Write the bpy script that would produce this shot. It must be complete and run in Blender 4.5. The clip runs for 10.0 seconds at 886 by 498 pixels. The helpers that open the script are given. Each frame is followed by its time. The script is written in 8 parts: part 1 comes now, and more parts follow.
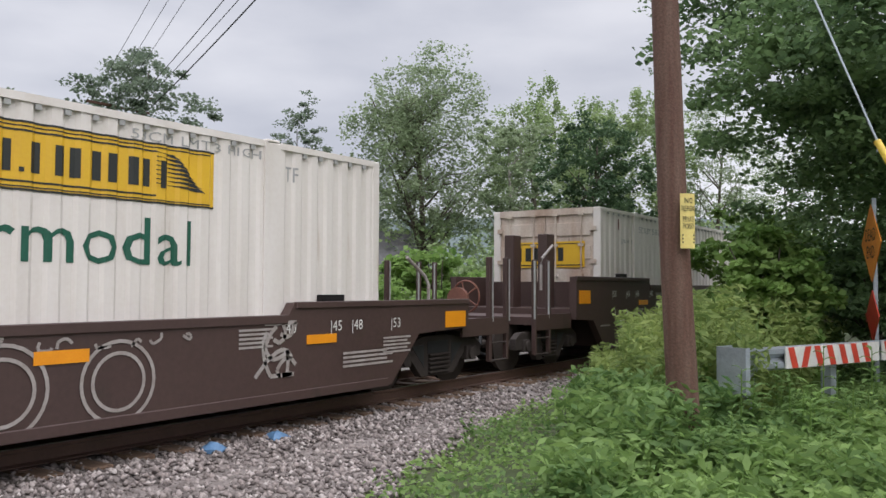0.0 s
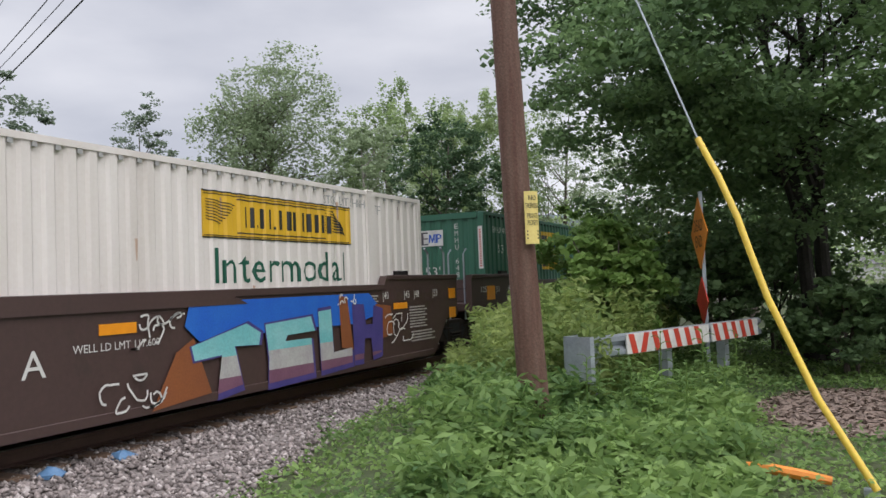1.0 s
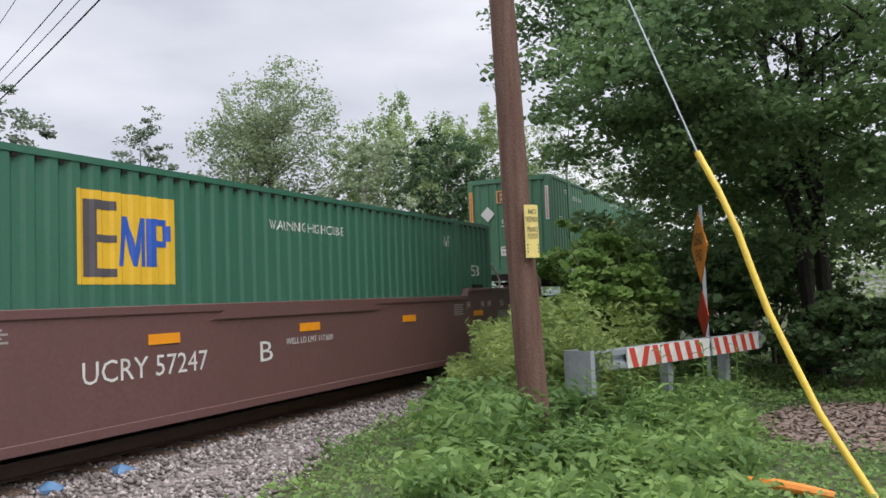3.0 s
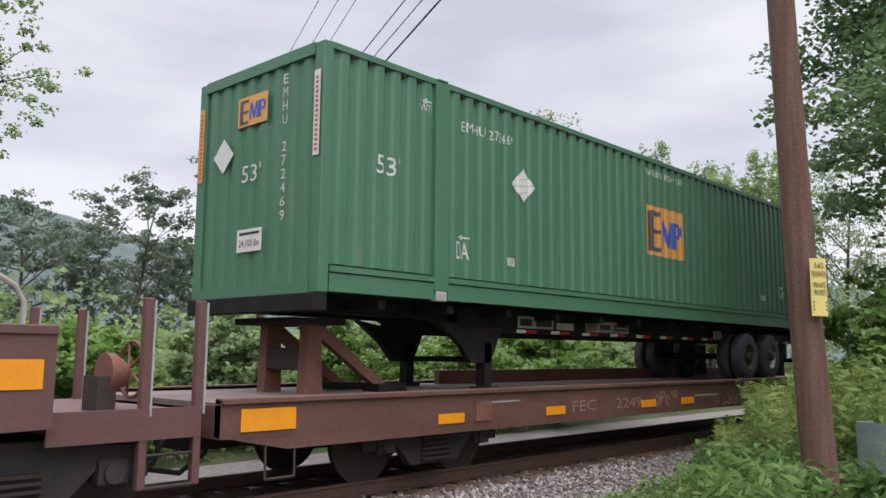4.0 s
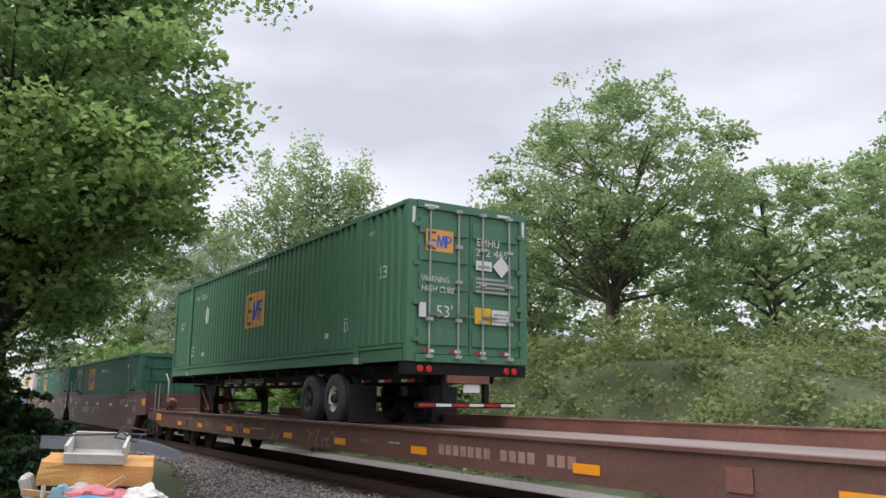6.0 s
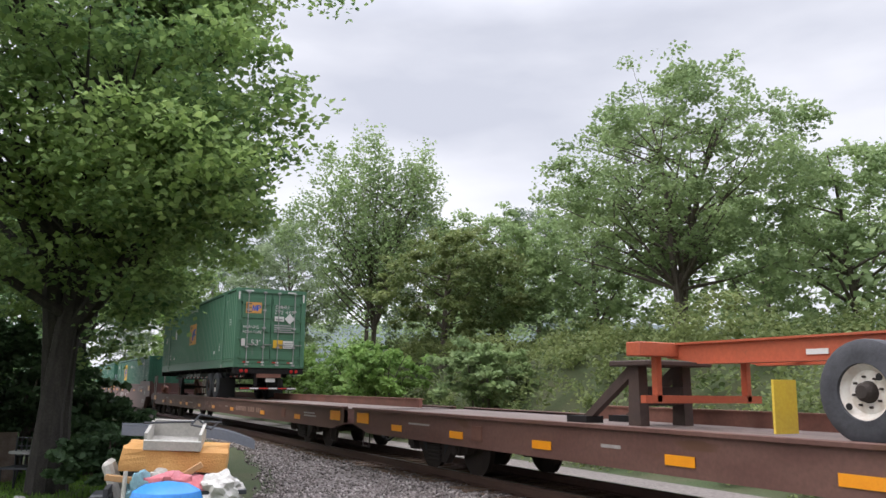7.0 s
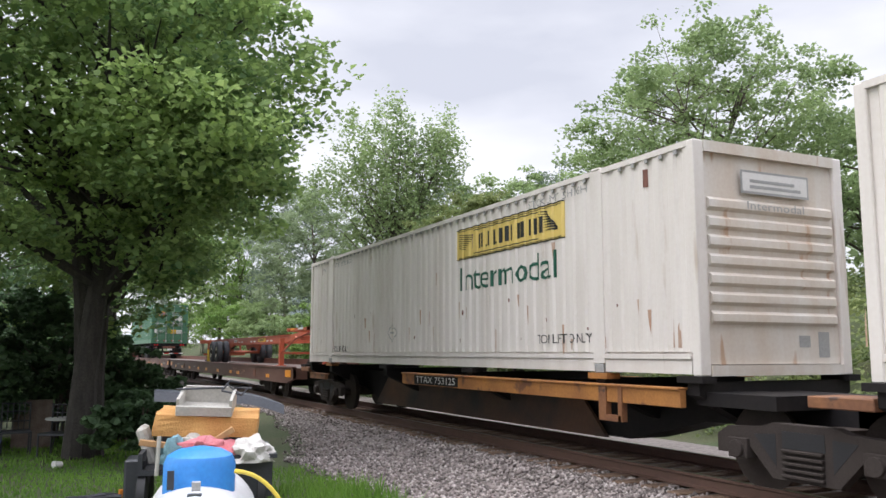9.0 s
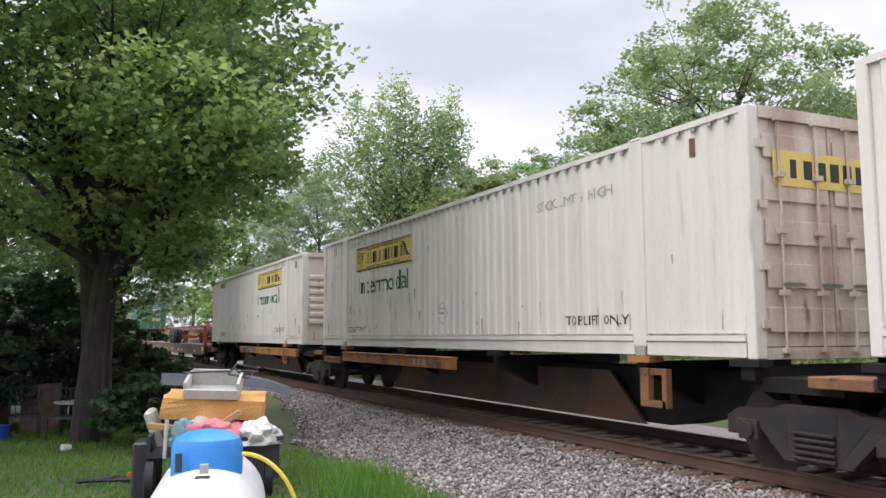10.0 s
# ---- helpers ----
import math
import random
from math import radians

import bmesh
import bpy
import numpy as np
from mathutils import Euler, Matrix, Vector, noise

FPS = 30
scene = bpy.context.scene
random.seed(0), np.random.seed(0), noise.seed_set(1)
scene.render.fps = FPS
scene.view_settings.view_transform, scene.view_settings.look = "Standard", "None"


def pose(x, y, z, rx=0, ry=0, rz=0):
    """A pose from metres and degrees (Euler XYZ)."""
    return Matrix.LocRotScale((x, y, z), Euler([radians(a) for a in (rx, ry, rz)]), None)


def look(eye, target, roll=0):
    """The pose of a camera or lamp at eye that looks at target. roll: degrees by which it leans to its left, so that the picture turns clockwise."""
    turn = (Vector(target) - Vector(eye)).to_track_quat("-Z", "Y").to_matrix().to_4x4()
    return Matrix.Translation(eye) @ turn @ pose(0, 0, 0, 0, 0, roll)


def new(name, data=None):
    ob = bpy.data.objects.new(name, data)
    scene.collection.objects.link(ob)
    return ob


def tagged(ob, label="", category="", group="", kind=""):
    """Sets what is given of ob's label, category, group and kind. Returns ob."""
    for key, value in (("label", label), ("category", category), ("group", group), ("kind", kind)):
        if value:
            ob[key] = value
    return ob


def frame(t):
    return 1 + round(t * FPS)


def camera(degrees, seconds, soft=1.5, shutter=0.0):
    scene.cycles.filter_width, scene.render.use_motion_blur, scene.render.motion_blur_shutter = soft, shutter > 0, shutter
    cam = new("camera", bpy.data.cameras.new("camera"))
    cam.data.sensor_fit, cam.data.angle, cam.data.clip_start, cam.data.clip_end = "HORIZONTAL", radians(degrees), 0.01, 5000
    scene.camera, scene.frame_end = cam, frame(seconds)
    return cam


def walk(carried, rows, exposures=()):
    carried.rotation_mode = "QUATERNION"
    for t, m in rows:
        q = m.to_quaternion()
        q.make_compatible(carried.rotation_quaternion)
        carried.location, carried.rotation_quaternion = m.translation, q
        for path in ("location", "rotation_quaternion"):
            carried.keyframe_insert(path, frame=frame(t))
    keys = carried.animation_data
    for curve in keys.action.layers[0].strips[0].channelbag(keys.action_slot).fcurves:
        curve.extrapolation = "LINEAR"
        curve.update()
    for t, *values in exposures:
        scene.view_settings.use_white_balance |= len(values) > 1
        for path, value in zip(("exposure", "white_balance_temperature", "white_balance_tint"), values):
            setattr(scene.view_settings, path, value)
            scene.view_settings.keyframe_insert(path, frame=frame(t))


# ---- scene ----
cam = camera(56.76, 10.0)

# ---- the camera, held at arm's length by someone who turns on the spot ----
EYE = 1.53
# seconds, yaw, pitch, roll
TURN = [
    (0.0, -55.12, 2.61, -0.22), (0.2, -58.40, 2.65, 0.45), (0.5, -62.68, 2.40, 1.69), (0.7, -64.26, 2.28, 1.95),
    (1.0, -64.94, 2.51, 2.22), (1.5, -65.04, 2.80, 2.31), (2.0, -64.97, 3.02, 2.22), (3.3, -64.90, 3.55, 2.25), (3.5, -64.44, 3.75, 2.20),
    (3.7, -61.00, 4.45, 0.90), (3.8, -57.82, 4.90, 0.15), (3.9, -53.60, 6.00, -0.25), (4.0, -47.47, 7.31, -0.51),
    (4.1, -40.70, 8.45, -1.20), (4.2, -34.25, 9.02, -2.49), (4.3, -26.90, 9.56, -3.29), (4.5, -12.04, 10.49, -4.45),
    (4.7, 0.61, 10.41, -3.78), (4.9, 12.73, 10.04, -2.71), (5.1, 24.00, 9.77, -0.88), (5.3, 34.71, 10.21, -0.35),
    (5.5, 44.68, 10.35, -0.05), (5.7, 52.26, 10.53, -0.23), (5.8, 54.55, 10.60, -0.41), (6.0, 58.17, 10.47, -0.70),
    (6.2, 59.20, 10.35, -0.75), (7.3, 63.84, 9.34, -0.44), (7.5, 64.29, 9.15, -0.28), (8.0, 64.45, 8.55, 0.01), (8.5, 64.42, 7.88, -0.03),
    (9.0, 64.36, 7.19, -0.06), (9.5, 64.47, 6.40, 0.18), (10.0, 64.72, 6.00, 0.17),
]


def held(yaw, pitch, roll):
    a = radians(yaw)
    ahead, aside = 0.429, 0.106
    return pose(-math.sin(a) * ahead + math.cos(a) * aside, math.cos(a) * ahead + math.sin(a) * aside, EYE,
                90 + pitch, roll, yaw)


walk(cam, [(t, held(y, p, r)) for t, y, p, r in TURN], exposures=[(0.0, 0.22), (2.0, 0.30), (3.5, 0.44), (4.5, 0.32), (5.0, 0.58), (5.5, 0.64), (6.0, 0.50), (8.0, 0.60), (10.0, 0.64)])

# ---- the train's run: it goes towards -x; its near side stands at y = SIDE ----
SIDE = 7.30
TRACK = SIDE + 1.30
LENGTH, WIDTH, HEIGHT = 16.154, 2.60, 2.896
P1 = (LENGTH - 12.192) / 2
P2 = LENGTH - P1


def run(t):
    return -11.408 - 17.4916 * (t - 5) - 0.0133 * (t - 5) ** 2 + 0.29 * max(0.0, 1 - t) ** 1.2


# ---- overcast sky and a weak, very wide sun ----
world = bpy.data.worlds.new("overcast")
scene.world = world
world.use_nodes = True
wn, wl = world.node_tree.nodes, world.node_tree.links
wn.clear()
w_out = wn.new("ShaderNodeOutputWorld")
w_bg = wn.new("ShaderNodeBackground")
w_sky = wn.new("ShaderNodeTexSky")
w_sky.sky_type, w_sky.sun_disc = "NISHITA", False
w_sky.sun_elevation, w_sky.sun_rotation = radians(52), radians(200)
w_co = wn.new("ShaderNodeTexCoord")
w_map = wn.new("ShaderNodeMapping")
w_map.inputs["Scale"].default_value = (1.0, 1.0, 3.2)
w_noise = wn.new("ShaderNodeTexNoise")
w_noise.inputs["Scale"].default_value, w_noise.inputs["Detail"].default_value = 1.9, 6
w_noise.inputs["Roughness"].default_value = 0.48
w_ramp = wn.new("ShaderNodeValToRGB")
w_ramp.color_ramp.elements[0].position, w_ramp.color_ramp.elements[0].color = 0.36, (0.485, 0.50, 0.575, 1)
w_ramp.color_ramp.elements[1].position, w_ramp.color_ramp.elements[1].color = 0.66, (0.78, 0.78, 0.835, 1)
w_mix = wn.new("ShaderNodeMixRGB")
w_mix.inputs["Fac"].default_value = 0.94
w_gain = wn.new("ShaderNodeVectorMath")
w_gain.operation = "SCALE"
w_gain.inputs["Scale"].default_value = 0.10
wl.new(w_co.outputs["Generated"], w_map.inputs["Vector"])
wl.new(w_map.outputs["Vector"], w_noise.inputs["Vector"])
wl.new(w_noise.outputs["Fac"], w_ramp.inputs["Fac"])
wl.new(w_sky.outputs["Color"], w_gain.inputs[0])
wl.new(w_gain.outputs["Vector"], w_mix.inputs["Color1"])
wl.new(w_ramp.outputs["Color"], w_mix.inputs["Color2"])
wl.new(w_mix.outputs["Color"], w_bg.inputs["Color"])
w_split, w_rise = wn.new("ShaderNodeSeparateXYZ"), wn.new("ShaderNodeMapRange")
wl.new(w_co.outputs["Generated"], w_split.inputs["Vector"])
wl.new(w_split.outputs["Z"], w_rise.inputs["Value"])
# an overcast sky is brighter overhead
w_rise.inputs["From Min"].default_value, w_rise.inputs["From Max"].default_value = 0.42, 1.0
w_rise.inputs["To Min"].default_value, w_rise.inputs["To Max"].default_value = 1.0, 3.7
wl.new(w_rise.outputs["Result"], w_bg.inputs["Strength"])
wl.new(w_bg.outputs["Background"], w_out.inputs["Surface"])
sun = new("sun", bpy.data.lights.new("sun", "SUN"))
sun.data.energy, sun.data.angle, sun.data.color = 1.45, radians(60), (1.0, 0.965, 0.95)
sun.matrix_world = look((-10, -26, 38), (0, 0, 0))

# ---- materials ----


def nodes_of(name):
    m = bpy.data.materials.new(name)
    m.use_nodes = True
    return m, m.node_tree.nodes, m.node_tree.links, m.node_tree.nodes["Principled BSDF"]


def surface(name, colour, rough=0.6, metal=0.0, second=None, scale=3.0, amount=0.5, fine=40.0, bump=0.15, stretch=(1, 1, 1), rust=None, rust_at=0.62, fine_amount=0.25):
    """Two colours mixed by a broad noise, a fine grain over it, a little relief and, if given, patches of rust."""
    m, n, l, b = nodes_of(name)
    co, mp = n.new("ShaderNodeTexCoord"), n.new("ShaderNodeMapping")
    mp.inputs["Scale"].default_value = stretch
    l.new(co.outputs["Object"], mp.inputs["Vector"])
    broad, grain = n.new("ShaderNodeTexNoise"), n.new("ShaderNodeTexNoise")
    broad.inputs["Scale"].default_value, broad.inputs["Detail"].default_value = scale, 5
    grain.inputs["Scale"].default_value, grain.inputs["Detail"].default_value = fine, 3
    l.new(mp.outputs["Vector"], broad.inputs["Vector"])
    l.new(co.outputs["Object"], grain.inputs["Vector"])
    second = second or tuple(c * 0.7 for c in colour)
    r1 = n.new("ShaderNodeMapRange")
    r1.inputs["From Min"].default_value, r1.inputs["From Max"].default_value = 0.35, 0.68
    r1.inputs["To Max"].default_value = amount
    l.new(broad.outputs["Fac"], r1.inputs["Value"])
    mix = n.new("ShaderNodeMixRGB")
    mix.inputs["Color1"].default_value, mix.inputs["Color2"].default_value = (*colour, 1), (*second, 1)
    l.new(r1.outputs["Result"], mix.inputs["Fac"])
    mul = n.new("ShaderNodeMixRGB")
    mul.blend_type = "OVERLAY"
    mul.inputs["Fac"].default_value = fine_amount
    l.new(mix.outputs["Color"], mul.inputs["Color1"])
    l.new(grain.outputs["Fac"], mul.inputs["Color2"])
    last = mul.outputs["Color"]
    if rust:
        rn, rr, rm = n.new("ShaderNodeTexNoise"), n.new("ShaderNodeMapRange"), n.new("ShaderNodeMixRGB")
        rn.inputs["Scale"].default_value, rn.inputs["Detail"].default_value = scale * 1.7, 8
        rr.inputs["From Min"].default_value, rr.inputs["From Max"].default_value = rust_at, rust_at + 0.07
        l.new(mp.outputs["Vector"], rn.inputs["Vector"])
        l.new(rn.outputs["Fac"], rr.inputs["Value"])
        l.new(rr.outputs["Result"], rm.inputs["Fac"])
        l.new(last, rm.inputs["Color1"])
        rm.inputs["Color2"].default_value = (*rust, 1)
        last = rm.outputs["Color"]
    l.new(last, b.inputs["Base Color"])
    b.inputs["Roughness"].default_value, b.inputs["Metallic"].default_value = rough, metal
    if bump:
        bp = n.new("ShaderNodeBump")
        bp.inputs["Strength"].default_value, bp.inputs["Distance"].default_value = bump, 0.02
        l.new(grain.outputs["Fac"], bp.inputs["Height"])
        l.new(bp.outputs["Normal"], b.inputs["Normal"])
    return m


def foliage(name, dark, light, glow=0.4, rough=0.6):
    """Leaves: each island its own green between two, partly letting light through."""
    m, n, l, b = nodes_of(name)
    geo, ramp = n.new("ShaderNodeNewGeometry"), n.new("ShaderNodeMixRGB")
    ramp.inputs["Color1"].default_value, ramp.inputs["Color2"].default_value = (*dark, 1), (*light, 1)
    co, noi, add = n.new("ShaderNodeTexCoord"), n.new("ShaderNodeTexNoise"), n.new("ShaderNodeMath")
    noi.inputs["Scale"].default_value, noi.inputs["Detail"].default_value = 0.45, 3
    l.new(co.outputs["Object"], noi.inputs["Vector"])
    add.operation = "MULTIPLY_ADD"
    l.new(geo.outputs["Random Per Island"], add.inputs[0])
    add.inputs[1].default_value = 0.55
    off = n.new("ShaderNodeMapRange")
    off.inputs["From Min"].default_value, off.inputs["From Max"].default_value = 0.35, 0.65
    off.inputs["To Min"].default_value, off.inputs["To Max"].default_value = -0.05, 0.5
    l.new(noi.outputs["Fac"], off.inputs["Value"])
    l.new(off.outputs["Result"], add.inputs[2])
    add.use_clamp = True
    l.new(add.outputs["Value"], ramp.inputs["Fac"])
    l.new(ramp.outputs["Color"], b.inputs["Base Color"])
    b.inputs["Roughness"].default_value = rough
    b.inputs["Specular IOR Level"].default_value = 0.3
    tr, mx = n.new("ShaderNodeBsdfTranslucent"), n.new("ShaderNodeMixShader")
    l.new(ramp.outputs["Color"], tr.inputs["Color"])
    mx.inputs["Fac"].default_value = glow
    l.new(b.outputs["BSDF"], mx.inputs[1])
    l.new(tr.outputs["BSDF"], mx.inputs[2])
    l.new(mx.outputs["Shader"], n["Material Output"].inputs["Surface"])
    return m


RUST = (0.16, 0.06, 0.025)
EMP_GREEN = surface("bright_green_paint", (0.066, 0.172, 0.100), 0.45, second=(0.086, 0.192, 0.120), scale=0.8, stretch=(2, 2, 0.5), fine=25, bump=0.03, fine_amount=0.14, rust=(0.115, 0.185, 0.13), rust_at=0.66)
DARK_GREEN = surface("dark_green_paint", (0.034, 0.125, 0.080), 0.45, second=(0.046, 0.145, 0.096), scale=0.8, stretch=(2, 2, 0.4), fine=25, bump=0.03, fine_amount=0.12)
WHITE = surface("dirty_white_paint", (0.74, 0.695, 0.655), 0.5, second=(0.60, 0.55, 0.50), scale=0.7, stretch=(3, 3, 0.35), amount=0.75, fine=22, bump=0.03, fine_amount=0.12, rust=(0.50, 0.42, 0.35), rust_at=0.66)
WHITE_RUSTY = surface("rusty_white_paint", (0.66, 0.62, 0.57), 0.55, second=(0.56, 0.46, 0.37), scale=1.2, stretch=(2, 2, 0.4), amount=0.8, fine=22, bump=0.05, fine_amount=0.12, rust=(0.48, 0.33, 0.23), rust_at=0.62)
DOOR_RUST = surface("rust_streaked_doors", (0.62, 0.55, 0.48), 0.55, second=(0.40, 0.28, 0.21), scale=1.3, stretch=(2, 2, 0.35), amount=0.9, fine=22, bump=0.08, fine_amount=0.2, rust=(0.22, 0.12, 0.08), rust_at=0.66)
WELL_BROWN = surface("mineral_brown_paint", (0.058, 0.033, 0.029), 0.55, second=(0.075, 0.043, 0.037), scale=0.9, stretch=(1, 1, 0.5), fine=20, bump=0.05, fine_amount=0.2, rust=(0.042, 0.028, 0.023), rust_at=0.64)
RED_BROWN = surface("faded_red_brown_paint", (0.125, 0.060, 0.055), 0.55, second=(0.105, 0.052, 0.047), scale=0.9, fine=20, bump=0.05, fine_amount=0.2)
FLAT_BROWN = surface("flatcar_brown_paint", (0.105, 0.047, 0.036), 0.6, second=(0.145, 0.073, 0.056), scale=1.1, stretch=(0.6, 1, 2), amount=0.8, fine=18, bump=0.08, fine_amount=0.3, rust=(0.10, 0.045, 0.025), rust_at=0.63)
RUSTY_RED = surface("rusty_red_steel", (0.20, 0.082, 0.058), 0.7, second=(0.13, 0.058, 0.040), scale=1.5, amount=0.9, fine=18, bump=0.12, fine_amount=0.3)
DECK = surface("worn_deck", (0.20, 0.155, 0.14), 0.7, second=(0.12, 0.085, 0.075), scale=1.3, stretch=(0.3, 2, 1), amount=0.9, fine=30, bump=0.2, fine_amount=0.4)
BLACK = surface("grimy_black_steel", (0.014, 0.013, 0.014), 0.6, second=(0.032, 0.027, 0.025), scale=2, fine=20, bump=0.1)
GRIME = surface("brake_dust_steel", (0.060, 0.048, 0.042), 0.75, second=(0.035, 0.030, 0.028), scale=3, fine=30, bump=0.2)
TRUCKGREY = surface("dusty_brown_grey_steel", (0.050, 0.041, 0.037), 0.8, second=(0.030, 0.025, 0.023), scale=3, fine=30, bump=0.2)
STEEL = surface("bright_steel", (0.34, 0.33, 0.32), 0.35, 1.0, second=(0.20, 0.17, 0.15), scale=4, fine=30, bump=0.05)
CHASSIS_ORANGE = surface("orange_chassis_paint", (0.46, 0.105, 0.050), 0.5, second=(0.36, 0.085, 0.045), scale=1.5, fine=25, bump=0.06, rust=(0.20, 0.07, 0.04), rust_at=0.64)
SPINE_ORANGE = surface("worn_yellow_orange_paint", (0.42, 0.185, 0.050), 0.6, second=(0.24, 0.095, 0.035), scale=1.6, amount=0.9, fine=25, bump=0.06, fine_amount=0.3, rust=(0.15, 0.065, 0.035), rust_at=0.56)
SPINE_BROWN = surface("rusty_brown_orange_steel", (0.24, 0.105, 0.045), 0.7, second=(0.13, 0.058, 0.034), scale=2.2, amount=0.9, fine=25, bump=0.08, fine_amount=0.3, rust=(0.07, 0.04, 0.03), rust_at=0.60)
HITCH_BROWN = surface("grimy_brown_steel", (0.055, 0.036, 0.030), 0.75, second=(0.085, 0.052, 0.042), scale=2.5, amount=0.8, fine=25, bump=0.1)
TAN = surface("faded_tan_lettering", (0.34, 0.215, 0.165), 0.65, second=(0.22, 0.125, 0.095), scale=5, amount=0.8, bump=0)
STAIN = surface("rust_run", (0.40, 0.24, 0.155), 0.7, second=(0.55, 0.44, 0.36), scale=5, stretch=(2, 2, 0.6), amount=0.9, bump=0)
REFLECT = surface("amber_reflector", (0.80, 0.30, 0.012), 0.35, second=(0.70, 0.25, 0.012), scale=8, fine=60, bump=0)
LOGO_YELLOW = surface("logo_yellow", (0.72, 0.44, 0.03), 0.45, second=(0.60, 0.35, 0.03), scale=2, fine=30, bump=0, fine_amount=0.1)
LOGO_PALE = surface("faded_logo_yellow", (0.72, 0.55, 0.17), 0.45, second=(0.62, 0.45, 0.12), scale=2, fine=30, bump=0, fine_amount=0.1)
LOGO_ORANGE = surface("logo_orange", (0.70, 0.34, 0.09), 0.45, second=(0.58, 0.27, 0.08), scale=3, fine=30, bump=0, fine_amount=0.1)
LOGO_GREY = surface("logo_grey", (0.085, 0.075, 0.085), 0.5, scale=3, bump=0)
LOGO_BLUE = surface("logo_blue", (0.03, 0.10, 0.46), 0.5, scale=3, bump=0)
INK = surface("black_lettering", (0.025, 0.028, 0.026), 0.5, scale=3, bump=0)
FADED = surface("faded_grey_lettering", (0.36, 0.36, 0.35), 0.55, scale=3, bump=0)
GREEN_INK = surface("dark_green_lettering", (0.012, 0.10, 0.062), 0.5, scale=3, bump=0)
CHALK = surface("white_lettering", (0.66, 0.66, 0.63), 0.55, second=(0.45, 0.43, 0.40), scale=5, amount=0.6, bump=0)
DULL = surface("dull_white_lettering", (0.36, 0.33, 0.31), 0.6, second=(0.24, 0.20, 0.18), scale=6, amount=0.7, bump=0)
PLACARD = surface("white_placard", (0.68, 0.66, 0.64), 0.45, scale=5, amount=0.2, bump=0)
TAPE_RED = surface("red_marker_tape", (0.42, 0.03, 0.02), 0.35, scale=8, bump=0)
LAMP_RED = surface("red_lamp_lens", (0.55, 0.03, 0.03), 0.2, scale=8, bump=0)
TYRE = surface("dusty_tyre_rubber", (0.040, 0.040, 0.046), 0.85, second=(0.085, 0.085, 0.095), scale=4, amount=0.7, fine=30, bump=0.2)
RIM = surface("white_wheel_disc", (0.74, 0.70, 0.64), 0.5, second=(0.46, 0.34, 0.25), scale=6, amount=0.7, fine=30, bump=0.1)
RIM_RUSTY = surface("rusty_wheel_disc", (0.085, 0.045, 0.034), 0.75, second=(0.15, 0.10, 0.085), scale=8, amount=0.7, fine=30, bump=0.1)
RUBBER = surface("black_rubber_and_shade", (0.018, 0.018, 0.020), 0.7, fine=30, bump=0.1)
YELLOW = surface("yellow_plastic", (0.72, 0.50, 0.06), 0.4, second=(0.60, 0.42, 0.08), scale=4, fine=30, bump=0.02)
GALV = surface("galvanised_steel", (0.42, 0.46, 0.50), 0.45, 0.6, second=(0.30, 0.33, 0.36), scale=5, amount=0.8, fine=40, bump=0.05)
SIGN_WHITE = surface("sign_white", (0.70, 0.69, 0.66), 0.4, second=(0.52, 0.50, 0.46), scale=6, bump=0)
SIGN_RED = surface("sign_red", (0.56, 0.055, 0.030), 0.4, second=(0.40, 0.05, 0.03), scale=6, bump=0)
SIGN_ORANGE = surface("faded_sign_orange", (0.72, 0.25, 0.035), 0.4, second=(0.55, 0.18, 0.03), scale=5, bump=0)
SIGN_YELLOW = surface("notice_yellow", (0.74, 0.60, 0.20), 0.5, second=(0.62, 0.50, 0.18), scale=5, bump=0)
POLE = surface("creosoted_pole_wood", (0.100, 0.046, 0.032), 0.8, second=(0.145, 0.088, 0.064), scale=5, stretch=(3, 3, 0.25), amount=0.85, fine=35, bump=0.4, fine_amount=0.5)
BARK = surface("grey_brown_bark", (0.085, 0.066, 0.050), 0.9, second=(0.15, 0.13, 0.11), scale=4, stretch=(3, 3, 0.6), amount=0.8, fine=25, bump=0.6, fine_amount=0.5)
# bark darkened so that its colour holds the shade below the crowns
SHADED_BARK = surface("shade_darkened_bark", (0.030, 0.026, 0.023), 0.95, second=(0.055, 0.048, 0.042), scale=4, stretch=(3, 3, 0.6), amount=0.8, fine=25, bump=0.6, fine_amount=0.5)
BIRCH = surface("pale_bark", (0.42, 0.40, 0.36), 0.8, second=(0.16, 0.14, 0.12), scale=4, stretch=(1, 1, 2.5), amount=0.9, fine=25, bump=0.3)
BALLAST = surface("ballast_bed", (0.24, 0.208, 0.195), 0.9, second=(0.14, 0.12, 0.11), scale=14, amount=0.9, fine=45, bump=0.9, fine_amount=0.7)
TIE = surface("weathered_tie_wood", (0.12, 0.075, 0.052), 0.85, second=(0.20, 0.13, 0.085), scale=4, stretch=(3, 0.6, 3), amount=0.9, fine=30, bump=0.4, fine_amount=0.5)
RAIL_RUST = surface("rail_rust", (0.125, 0.070, 0.052), 0.7, second=(0.085, 0.052, 0.042), scale=5, fine=40, bump=0.1)
SOIL = surface("grassy_soil", (0.048, 0.070, 0.024), 0.95, second=(0.085, 0.075, 0.040), scale=0.8, amount=0.6, fine=20, bump=0.6, fine_amount=0.6)
DIRT = surface("bark_strewn_dirt", (0.20, 0.155, 0.13), 0.95, second=(0.12, 0.085, 0.065), scale=6, amount=0.9, fine=55, bump=0.8, fine_amount=0.7)
